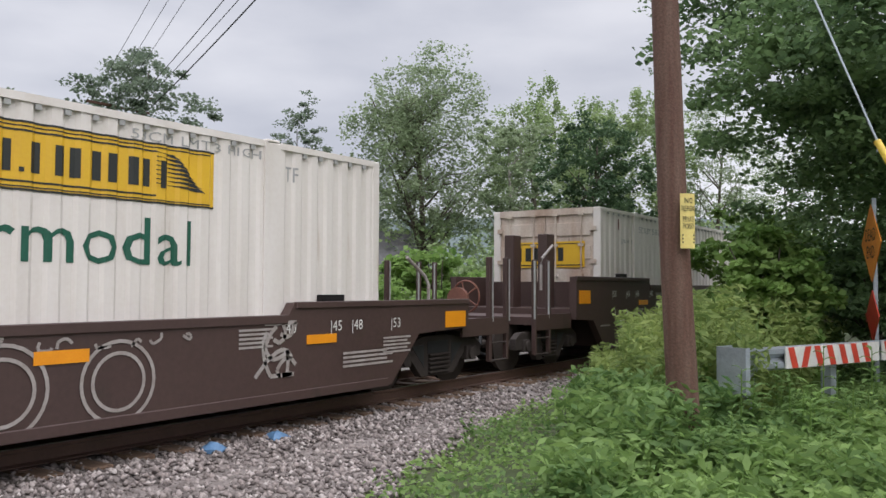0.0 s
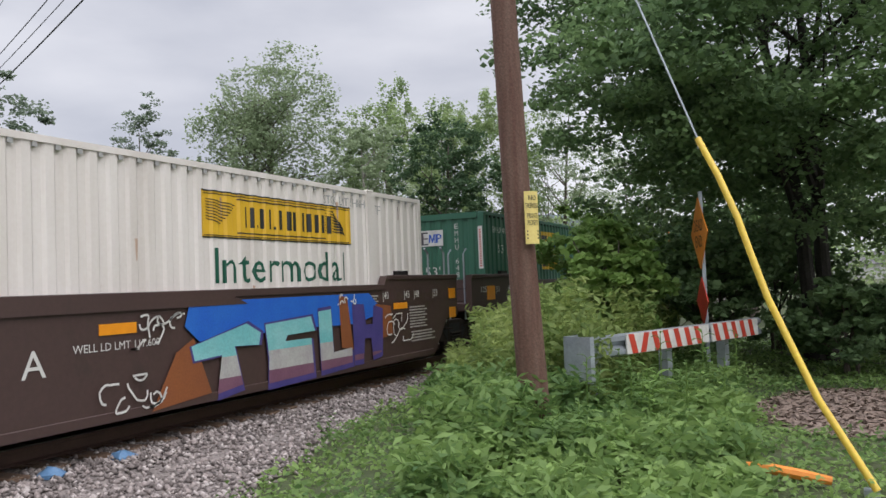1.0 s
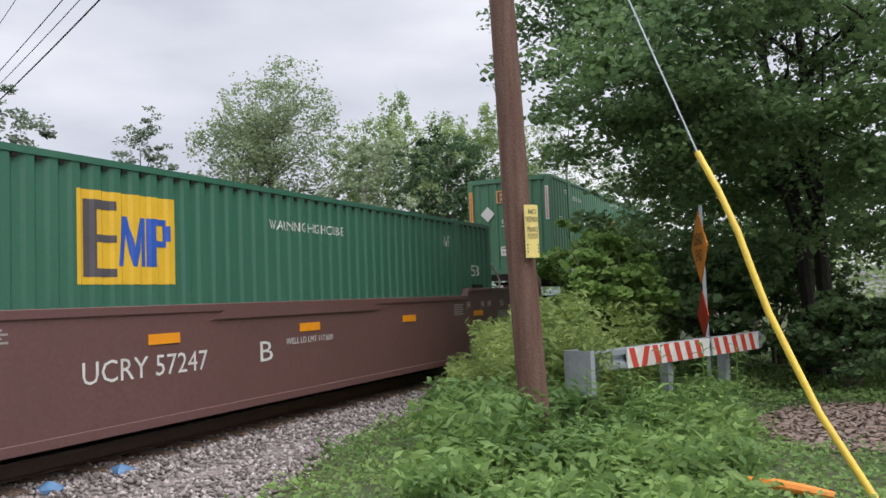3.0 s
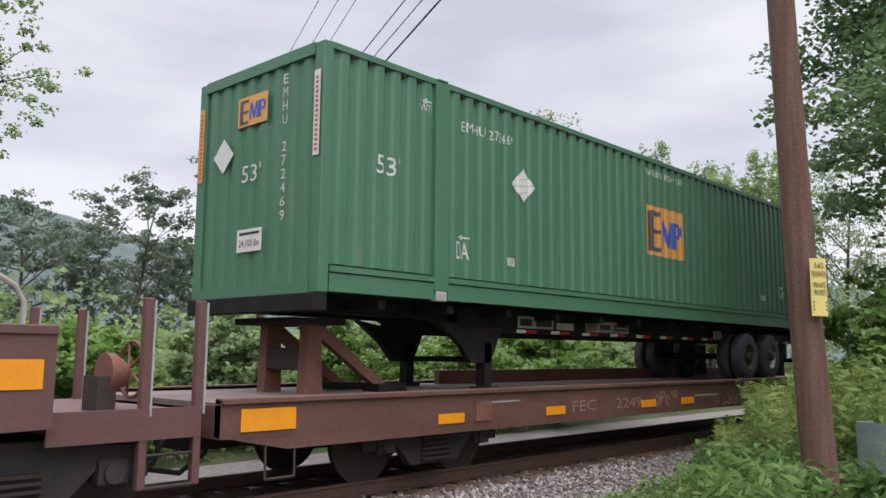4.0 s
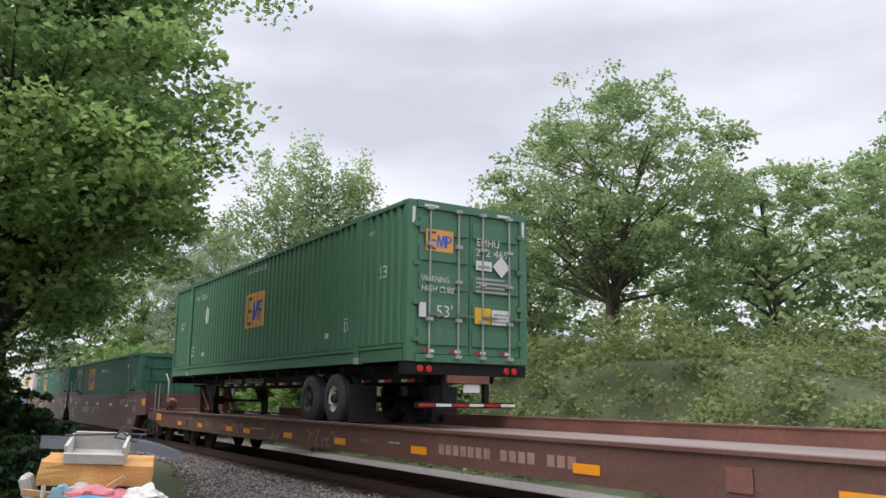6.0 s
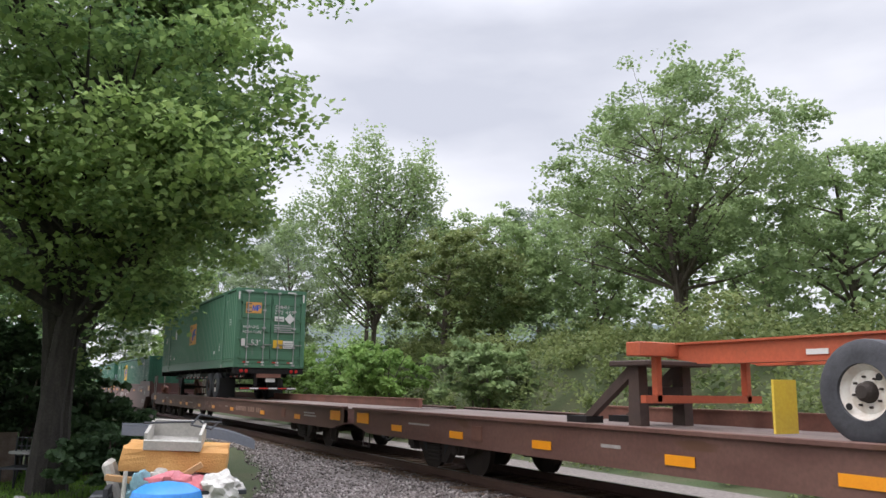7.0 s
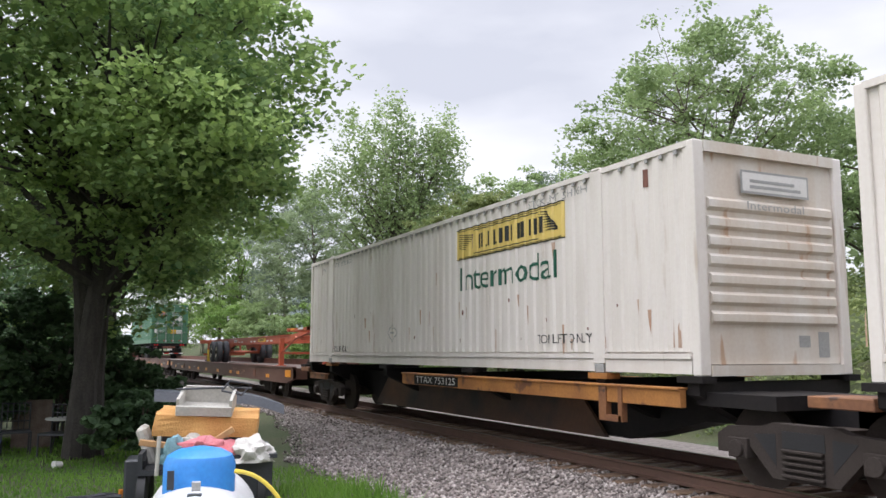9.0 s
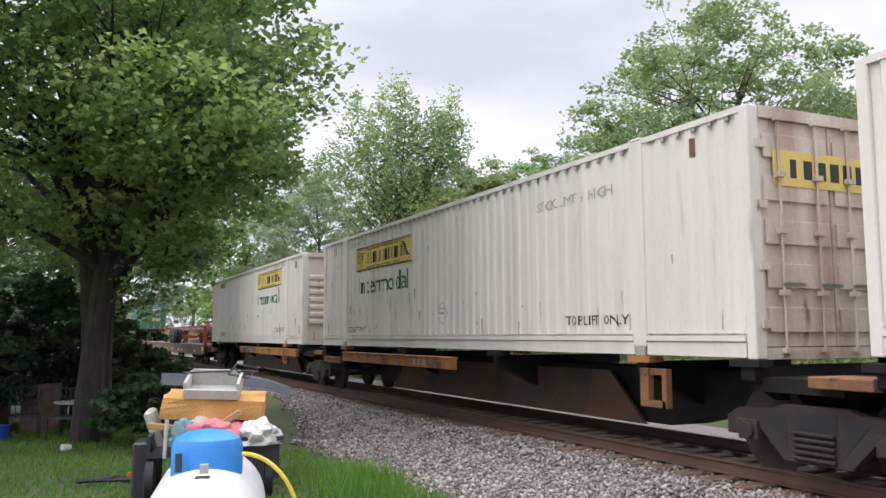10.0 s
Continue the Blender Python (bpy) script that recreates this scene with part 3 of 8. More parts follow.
def container(paint, label, front="wall", rear="doors", end_paint=None, skirt=0.24):
    """A 53-foot steel container; x 0 is its leading end, y 0 its near side."""
    c = thing("shipping_container", label, "container", group="containers on the train")
    end_paint = end_paint or paint
    L, W, H = LENGTH, WIDTH, HEIGHT
    for side, y0 in ((0, 0.0), (1, W)):
        for x0, x1 in ((0.12, P1 - 0.09), (P1 + 0.09, P2 - 0.09), (P2 + 0.09, L - 0.12)):
            bm = bmesh.new()
            panel(bm, x0, x1, skirt + 0.092, H - 0.075, side)
            part("side_panel", bm, paint, c)
        y1, y2 = (-0.014, 0.10) if side == 0 else (W - 0.10, W + 0.014)
        for x0, x1 in ((0.15, P1 - 0.13), (P1 + 0.13, P2 - 0.13), (P2 + 0.13, L - 0.15)):
            inner = (y1 + 0.075, y2) if side == 0 else (y1, y2 - 0.075)
            lower = (y1 + 0.004, y2) if side == 0 else (y1, y2 - 0.004)
            lip = (y1 - 0.014, y2) if side == 0 else (y1, y2 + 0.014)
            part("bottom_rail", boxes((x0, x1, *lower, 0.02, skirt - 0.014)), paint, c)
            part("rail_lip", boxes((x0, x1, *lip, skirt, skirt + 0.066)), paint, c)
            part("rail_web", boxes((x0, x1, *inner, skirt - 0.014, skirt + 0.10)), paint, c)
        for x in (P1, P2):
            part("lift_post", boxes((x - 0.13, x + 0.13, y1 - 0.012, y2, 0.13, H - 0.02)), paint, c, bevel=0.006)
            for z0, z1 in ((0.0, 0.125), (H - 0.015, H + 0.02)):
                part("corner_casting", boxes((x - 0.10, x + 0.10, y1 - 0.016, y2, z0, z1)), FADED if z0 == 0 else paint, c, bevel=0.01)
        part("top_rail", boxes((0.1, P1 - 0.13, y1, y2, H - 0.075, H), (P1 + 0.13, P2 - 0.13, y1, y2, H - 0.075, H), (P2 + 0.13, L - 0.1, y1, y2, H - 0.075, H)), paint, c)
        # short lashing bars under the near top rail
        if side == 0:
            for x in np.arange(0.4, L - 0.3, PITCH):
                if min(abs(x - P1), abs(x - P2)) > 0.3:
                    shared("lashing_bar", LASHING_PALE if "white" in paint.name else LASHING, c, pose(x, y1 + 0.003, H - 0.13))
    for x0, x1 in ((0, 0.14), (L - 0.14, L)):
        for y0, y1 in ((-0.012, 0.16), (W - 0.16, W + 0.012)):
            part("corner_post", boxes((x0, x1, y0, y1, 0.0, H)), paint, c, bevel=0.012)
    bm = bmesh.new()
    prism(bm, [(0.03, H - 0.06), (L - 0.03, H - 0.06), (L - 0.03, H - 0.01), (0.03, H - 0.01)], 0.05, W - 0.05)
    for x in np.arange(0.5, L - 0.3, 0.5):
        box(bm, x, x + 0.25, 0.14, W - 0.14, H - 0.01, H + 0.012)
    part("roof", bm, paint, c)
    part("floor", boxes((0.05, L - 0.05, 0.08, W - 0.08, 0.03, 0.14)), BLACK, c)
    for end, x in ((front, 0.0), (rear, L)):
        s = 1 if x == 0 else -1  # s * depth goes into the container

        def span(a, b):
            p, q = x + s * a, x + s * b
            return min(p, q), max(p, q)
        part("end_sill", boxes((*span(-0.012, 0.12), 0.16, W - 0.16, 0.0, 0.13)), end_paint, c)
        part("end_header", boxes((*span(-0.012, 0.12), 0.16, W - 0.16, H - 0.14, H)), end_paint, c)
        if end == "wall":
            bm = bmesh.new()
            ys = [0.16] + breaks(0.16, W - 0.16) + [W - 0.16]
            prism(bm, [(x + s * (0.012 + corrugation(y)), y) for y in ys] + [(x + s * 0.08, W - 0.16), (x + s * 0.08, 0.16)], 0.13, H - 0.14, "z")
            part("end_wall", bm, end_paint, c)
        elif end == "ribs":
            bm = boxes((*span(0.05, 0.1), 0.16, W - 0.16, 0.13, H - 0.14))
            for k in range(7):
                z = 0.62 + k * 0.235
                prism(bm, [(x + s * 0.05, z), (x + s * 0.0, z + 0.04), (x + s * 0.0, z + 0.13), (x + s * 0.05, z + 0.17)], 0.22, W - 0.22)
            part("end_wall", bm, end_paint, c)
        else:
            for y0, y1 in ((0.165, W / 2 - 0.008), (W / 2 + 0.008, W - 0.165)):
                bm = boxes((*span(0.03, 0.08), y0, y1, 0.14, H - 0.145))
                for k in range(5):
                    z = 0.30 + k * 0.50
                    box(bm, *span(0.0, 0.03), y0 + 0.05, y1 - 0.05, z, z + 0.28)
                d = part("door", bm, end_paint, c, bevel=0.006)
                for y in (y0 + 0.26, y1 - 0.26):
                    bm = bmesh.new()
                    lock_rod(bm, y, x - s * 0.03)
                    part("lock_rod", bm, FADED if paint is EMP_GREEN else end_paint, d)
                    part("door_handle", boxes((*span(-0.07, -0.04), y - 0.02, y + 0.30, 0.82, 0.86)), STEEL, d)
                hinge = y0 if y0 < 1 else y1
                bm = bmesh.new()
                for z in (0.35, 1.0, 1.7, 2.4):
                    box(bm, *span(-0.03, 0.03), hinge - 0.08, hinge + 0.06, z, z + 0.09)
                part("hinge", bm, end_paint, d)
    return c


def hunt_marks(c, x0, x1, z0, z1, yellow, word, ink=INK):
    """A yellow panel with a dark winged device and block marks, and a word below it."""
    bm = bmesh.new()
    plate(bm, x0, x1, z0, z1)
    part("logo_panel", drape(bm), yellow, c, "yellow panel with black marks")
    w, h = x1 - x0, z1 - z0
    bm = bmesh.new()
    for a in (0.05, 0.93):
        plate(bm, x0 + 0.06, x1 - 0.06, z0 + a * h, z0 + (a + 0.02) * h)
    for a in (0.0, 0.985):
        plate(bm, x0, x1, z0 + a * h, z0 + a * h + 0.02)
    for a in (0.12, 0.86):
        plate(bm, x0 + 0.20 * w, x1 - 0.2 * w, z0 + a * h, z0 + (a + 0.03) * h)
    for k in range(8):
        z = z0 + h * (0.40 + 0.06 * k)
        poly(bm, [(x0 + 0.03 * w, z), (x0 + (0.19 - 0.012 * (7 - k)) * w, z - 0.10 * h), (x0 + (0.19 - 0.012 * (7 - k)) * w, z - 0.075 * h), (x0 + 0.03 * w, z + 0.02 * h)])
        z = z0 + h * (0.88 - 0.075 * k)
        poly(bm, [(x0 + 0.80 * w, z - 0.02 * h), (x0 + (0.86 + 0.012 * k) * w, z - 0.02 * h), (x0 + (0.88 + 0.012 * k) * w, z - 0.10 * h), (x0 + 0.80 * w, z)])
    # block marks where the name stands
    x = x0 + 0.24 * w
    for bw in (0.055, 0.012, 0.07, 0.012, 0.085, 0.085, 0.09, 0.075):
        tall = 0.28 if bw > 0.02 else 0.05
        if tall > 0.1:
            stroke = 0.30 * bw * w
            plate(bm, x, x + stroke, z0 + 0.27 * h, z0 + 0.73 * h)
            plate(bm, x + bw * w - stroke, x + bw * w, z0 + 0.27 * h, z0 + 0.73 * h)
        else:
            plate(bm, x, x + bw * w, z0 + 0.27 * h, z0 + 0.34 * h)
        x += (bw + 0.016) * w
    part("logo_device", drape(bm, 0.008), INK, c, "black block marks and wings")
    if word:
        bm = bmesh.new()
        write(bm, "Intermodal", *word)
        bm2 = drape(bm, 0.006)
        part("lettering", bm2, ink, c, "dark green lettering")


def small_marks(c, items, ink, drawn=True):
    """Readable words laid on the pressed wall."""
    for it in items:
        bm = bmesh.new()
        write(bm, *it)
        part("lettering", drape(bm, 0.006), ink, c)


def bars(rows):
    """Plain bars for writing that cannot be read: (x0, x1, z0, z1, lines)."""
    bm = bmesh.new()
    for x0, x1, z0, z1, n in rows:
        h = (z1 - z0) / n
        for k in range(n):
            plate(bm, x0, x1 - (0.12 * (x1 - x0) if k % 2 else 0), z0 + k * h, z0 + k * h + h * 0.55)
    return bm


def arrowed(bm, x0, x1, z, left=True):
    plate(bm, x0, x1, z, z + 0.02)
    a, b = (x0, x0 + 0.1) if left else (x1, x1 - 0.1)
    poly(bm, [(a, z + 0.01), (b, z - 0.03), (b, z + 0.05)])


def emp_mark(bm_e, bm_m, x0, x1, z0, z1):
    """The plain device on the orange panel: a grey bracket block and two blue blocks."""
    w, h = x1 - x0, z1 - z0
    plate(bm_e, x0 + 0.07 * w, x0 + 0.18 * w, z0 + 0.08 * h, z0 + 0.90 * h)
    for a, b in ((0.08, 0.17), (0.45, 0.53), (0.80, 0.90)):
        plate(bm_e, x0 + 0.18 * w, x0 + 0.37 * w, z0 + a * h, z0 + b * h)
    poly(bm_m, [(x0 + a * w, z0 + b * h) for a, b in ((0.39, 0.2), (0.45, 0.2), (0.475, 0.55), (0.535, 0.2), (0.575, 0.2), (0.635, 0.55), (0.64, 0.2), (0.675, 0.2), (0.675, 0.75), (0.61, 0.75), (0.555, 0.42), (0.49, 0.75), (0.425, 0.75))])
    plate(bm_m, x0 + 0.69 * w, x0 + 0.78 * w, z0 + 0.2 * h, z0 + 0.75 * h)
    plate(bm_m, x0 + 0.78 * w, x0 + 0.90 * w, z0 + 0.68 * h, z0 + 0.75 * h)
    plate(bm_m, x0 + 0.87 * w, x0 + 0.94 * w, z0 + 0.50 * h, z0 + 0.68 * h)
    plate(bm_m, x0 + 0.78 * w, x0 + 0.90 * w, z0 + 0.43 * h, z0 + 0.50 * h)


def emp_panel(c, x0, x1, z0, z1, panel_paint):
    bm, e, m = bmesh.new(), bmesh.new(), bmesh.new()
    plate(bm, x0, x1, z0, z1)
    emp_mark(e, m, x0, x1, z0, z1)
    part("logo_panel", drape(bm), panel_paint, c, "orange-yellow panel with a grey and blue device")
    part("logo_device", drape(e, 0.008), LOGO_GREY, c)
    part("logo_device", drape(m, 0.008), LOGO_BLUE, c)


def diamond(c, x, z, r, place):
    bm = bmesh.new()
    poly(bm, [(x, z - r), (x + r, z), (x, z + r), (x - r, z)])
    place(bm)
    part("placard", bm, PLACARD, c, "white diamond placard")
    bm = bmesh.new()
    for k in (-0.3, 0.0, 0.3):
        plate(bm, x - r * (0.9 - abs(k)), x + r * (0.9 - abs(k)), z + k * r - 0.006, z + k * r + 0.006)
    return bm


# ---- white container of the first car ----
WELL_Z, SPINE_Z, CHASSIS_Z = 0.33, 1.25, 2.195


def white_box(s, z, label, front, rear, logo, ink, yellow, end_paint, marks):
    c = container(WHITE, label, front, rear, end_paint, skirt=0.20)
    x0, x1, z0, z1, word = logo
    hunt_marks(c, x0, x1, z0, z1, yellow, word, ink)
    if marks:
        small_marks(c, marks, FADED)
    return rides(c, s, SIDE, z)


GREEN_WORD = GREEN_INK
first_box = white_box(-83.05, WELL_Z, "white corrugated container with yellow panel in a brown well car", "wall", "wall",
                      (9.60, 13.34, 2.03, 2.64, (9.72, 13.05, 1.40, 1.88)), GREEN_WORD, LOGO_YELLOW, WHITE,
                      [("53CM LMT 3 HIGH", 12.3, 14.0, 2.66, 2.76), ("TF", 14.4, 14.6, 2.45, 2.63)])
second_box = white_box(-59.58, WELL_Z, "white corrugated container with rust-stained doors in a brown well car", "doors", "wall",
                       (9.87, 13.50, 1.93, 2.55, (10.10, 13.30, 1.33, 1.80)), GREEN_WORD, LOGO_YELLOW, DOOR_RUST,
                       [("STCK LMT 5 HIGH", 12.75, 14.0, 2.58, 2.72), ("STCK LMT 5 HIGH", 2.2, 3.6, 2.46, 2.60), ("JBHU", 1.1, 1.9, 2.15, 2.27), ("TF", 14.35, 14.55, 2.50, 2.66)])


def stock_marks(c, flip=False):
    """The faint writing, small patches and slots that the white boxes carry."""
    rng = random.Random(9 if flip else 5)
    bm = bmesh.new()
    for k in range(14):
        x, z = rng.uniform(0.8, 15.4), rng.uniform(0.35, 1.2)
        plate(bm, x, x + rng.uniform(0.02, 0.035), z, z + rng.uniform(0.03, 0.09))
    for x, z in ((1.0, 2.46), (15.2, 2.45)):
        plate(bm, x, x + 0.07, z, z + 0.24)
    part("rust_spots", drape(bm, 0.007), RUSTY_RED, c, "rust spots and stains")
    bm = bmesh.new()
    for k in range(26):
        x, z, w = rng.uniform(0.5, 15.6), rng.uniform(0.45, 1.3) if k < 20 else rng.uniform(1.6, 2.7), rng.uniform(0.012, 0.03)
        poly(bm, [(x - w, z), (x + w, z), (x + w * 0.5, z - rng.uniform(0.12, 0.4)), (x - w * 0.4, z - rng.uniform(0.1, 0.3))])
    for x in (P1, P2, 0.25, LENGTH - 0.3):
        for k in range(3):
            a = x + rng.uniform(-0.3, 0.3)
            poly(bm, [(a - 0.012, 0.34), (a + 0.014, 0.34), (a + 0.010, 0.50 + 0.25 * rng.random()), (a - 0.008, 0.46 + 0.2 * rng.random())])
    part("rust_run", drape(bm, 0.005), STAIN, c, "pale brown runs of rust")


stock_marks(second_box)

# leading doors of the second white box: a yellow panel across both
bm = bmesh.new()
plate(bm, 0.35, 2.25, 1.62, 2.18)
part("logo_panel", to_front(bm, -0.008), LOGO_YELLOW, second_box, "yellow panel across the doors")
bm = bmesh.new()
for k, w in enumerate((0.10, 0.14, 0.15, 0.15, 0.15, 0.13)):
    x = 0.62 + k * 0.20
    plate(bm, x, x + w, 1.76, 2.05)
for z in (1.66, 2.12):
    plate(bm, 0.4, 2.2, z, z + 0.02)
part("logo_device", to_front(bm, -0.012), INK, second_box)


def green_box(s, z, paint, label, marks, panel_at, panel_paint, front, rear, front_marks):
    c = container(paint, label, front, rear)
    emp_panel(c, *panel_at, panel_paint)
    small_marks(c, marks, CHALK)
    return rides(c, s, SIDE, z)


third_box = green_box(-40.13, WELL_Z, DARK_GREEN, "dark green corrugated 53-foot container in a brown well car",
                      [("53", 0.88, 1.26, 1.93, 2.13), ("WP", 2.30, 2.56, 2.42, 2.58), ("WARNING HIGH CUBE", 7.54, 8.66, 2.44, 2.58), ("53", 14.76, 15.10, 1.88, 2.11), ("WP", 13.52, 13.80, 2.40, 2.58), ("EMHU 648202", 0.57, 1.81, 2.42, 2.56)],
                      (4.25, 5.68, 1.53, 2.60), LOGO_YELLOW, "wall", "doors", None)
bm = bmesh.new()
poly(bm, [(11.31, 2.05), (11.53, 2.26), (11.31, 2.47), (11.09, 2.26)])
part("placard", drape(bm, 0.01), FADED, third_box)
fourth_box = green_box(-21.08, WELL_Z, DARK_GREEN, "dark green corrugated 53-foot container at the end of a well car",
                       [("53", 1.05, 1.45, 1.72, 2.0), ("WP", 13.55, 13.85, 2.28, 2.52), ("WARNING HIGH CUBE", 7.6, 9.6, 2.30, 2.44), ("53", 15.0, 15.42, 1.68, 1.93), ("EMHU 649118", 0.65, 1.95, 2.36, 2.52)],
                       (4.25, 5.72, 1.50, 2.54), LOGO_YELLOW, "wall", "doors", None)


def front_marks(c, number, pale):
    """The marks on a green box's leading wall."""
    bm = bmesh.new()
    write(bm, "53'", 1.05, 1.45, 1.42, 1.64)
    for i, ch in enumerate(number):
        if ch != " ":
            write(bm, ch, 1.86, 1.95, 2.52 - i * 0.165, 2.64 - i * 0.165)
    part("lettering", to_front(bm), CHALK, c)
    bm, e, m = bmesh.new(), bmesh.new(), bmesh.new()
    plate(bm, 0.92, 1.55, 2.14, 2.52)
    emp_mark(e, m, 0.92, 1.55, 2.14, 2.52)
    part("logo_panel", to_front(bm), pale, c)
    part("logo_device", to_front(e, -0.010), LOGO_GREY, c)
    part("logo_device", to_front(m, -0.010), LOGO_BLUE, c)
    for y0 in (0.04, 2.46):
        bm = bmesh.new()
        plate(bm, y0, y0 + 0.11, 1.55, 2.55)
        part("warning_strip", to_front(bm, -0.016), PLACARD if y0 > 1 else LOGO_ORANGE, c)
        part("warning_text", to_front(bars([(y0 + 0.03, y0 + 0.08, 1.6, 2.5, 16)]), -0.020), SIGN_RED, c)
    bm = bmesh.new()
    poly(bm, [(0.62, 1.60), (0.85, 1.83), (0.62, 2.06), (0.39, 1.83)])
    part("placard", to_front(bm), PLACARD, c, "white diamond placard")
    bm = bmesh.new()
    plate(bm, 1.0, 1.52, 0.55, 0.83)
    part("notice", to_front(bm), PLACARD, c)
    bm = bmesh.new()
    write(bm, "24,100 lbs", 1.05, 1.47, 0.60, 0.70)
    plate(bm, 1.05, 1.47, 0.76, 0.79)
    part("notice_text", to_front(bm, -0.010), INK, c)


front_marks(third_box, "EMHU 648202", CHALK)
front_marks(fourth_box, "EMHU 649118", LOGO_ORANGE)

# ---- the bright green box on its road chassis ----
emp_box = green_box(0.0, CHASSIS_Z, EMP_GREEN, "bright green corrugated 53-foot container on a road chassis",
                    [("53'", 0.84, 1.24, 1.48, 1.72), ("WTP", 1.60, 1.82, 2.42, 2.52), ("EMHU  272469", 2.40, 3.52, 2.32, 2.46), ("DA", 2.28, 2.53, 0.58, 0.81),
                     ("WARNING HIGH CUBE", 7.36, 8.83, 2.57, 2.69), ("53'", 15.0, 15.38, 1.56, 1.80), ("WTP", 14.58, 14.80, 2.42, 2.52), ("DA", 13.55, 13.78, 0.66, 0.86)],
                    (7.36, 8.79, 1.13, 2.03), LOGO_ORANGE, "wall", "doors", None)
front_marks(emp_box, "EMHU 272469", LOGO_ORANGE)
bm = bmesh.new()
arrowed(bm, 2.32, 2.55, 0.86)
arrowed(bm, 13.53, 13.76, 0.91, False)
arrowed(bm, 1.6, 1.82, 2.55)
plate(bm, 3.36, 3.56, 0.58, 0.69)
plate(bm, 12.52, 12.74, 0.58, 0.69)
part("marks", drape(bm, 0.006), CHALK, emp_box)
bm = bmesh.new()
for x in (3.39, 12.56):
    write(bm, "LIFT", x, x + 0.14, 0.60, 0.67)
part("marks", drape(bm, 0.010), INK, emp_box)
bm = bmesh.new()
poly(bm, [(3.75, 1.52), (4.01, 1.78), (3.75, 2.04), (3.49, 1.78)])
part("placard", drape(bm, 0.014), PLACARD, emp_box, "white diamond placard")
bm = bmesh.new()
for k in (-0.10, 0.0, 0.10):
    poly(bm, [(3.75 - 0.22 + abs(k), 1.77 + k - 0.03), (3.75 + 0.22 - abs(k), 1.77 + k + 0.03), (3.75 + 0.22 - abs(k), 1.78 + k + 0.03), (3.75 - 0.22 + abs(k), 1.78 + k - 0.03)])
part("placard_lines", drape(bm, 0.018), FADED, emp_box)


def rear_marks(c, faded=False):
    """Marks on the trailing doors of a green box."""
    bm, e, m = bmesh.new(), bmesh.new(), bmesh.new()
    x = LENGTH + 0.008
    plate(bm, 0.34, 0.92, 1.98, 2.38)
    emp_mark(e, m, 0.34, 0.92, 1.98, 2.38)
    part("logo_panel", to_rear(bm, x), LOGO_ORANGE, c)
    part("logo_device", to_rear(e, x + 0.004), LOGO_GREY, c)
    part("logo_device", to_rear(m, x + 0.004), LOGO_BLUE, c)
    bm = bmesh.new()
    write(bm, "EMHU", 1.45, 1.95, 2.18, 2.32)
    write(bm, "272 469", 1.42, 2.16, 1.99, 2.13)
    write(bm, "WARNING", 0.26, 0.85, 1.42, 1.53)
    write(bm, "HIGH CUBE", 0.26, 0.95, 1.24, 1.35, 0.2)
    write(bm, "53'", 0.58, 0.92, 0.80, 1.02)
    part("lettering", to_rear(bm, x), CHALK, c)
    bm = bmesh.new()
    plate(bm, 1.42, 1.78, 1.72, 1.90)
    plate(bm, 1.78, 2.2, 0.72, 1.0)
    plate(bm, 0.22, 0.36, 0.78, 1.04)
    poly(bm, [(2.0, 1.62), (2.2, 1.82), (2.0, 2.02), (1.8, 1.82)])
    for y0 in (0.05, 2.48):
        plate(bm, y0, y0 + 0.06, 2.45, 2.75)
    plate(bm, 0.3, 0.6, 2.78, 2.83)
    plate(bm, 1.9, 2.2, 2.78, 2.83)
    part("notices", to_rear(bm, x + 0.006), PLACARD, c)
    part("small_writing", to_rear(bars([(1.42, 2.15, 1.30, 1.62, 4), (1.82, 2.16, 0.76, 0.96, 3), (1.46, 1.74, 1.76, 1.86, 1)]), x + 0.010), FADED, c)
    bm = bmesh.new()
    plate(bm, 1.40, 1.76, 0.72, 1.02)
    part("notice", to_rear(bm, x + 0.006), LOGO_YELLOW, c)
    bm = bmesh.new()
    for k in range(4):
        plate(bm, 0.3 + k * 0.55, 0.42 + k * 0.55, 0.17, 0.22)
    part("marker_tape", to_rear(bm, x + 0.008), TAPE_RED, c)
    bm = bmesh.new()
    for k in range(4):
        plate(bm, 0.42 + k * 0.55, 0.54 + k * 0.55, 0.17, 0.22)
    part("marker_tape", to_rear(bm, x + 0.008), PLACARD, c)


rear_marks(emp_box)


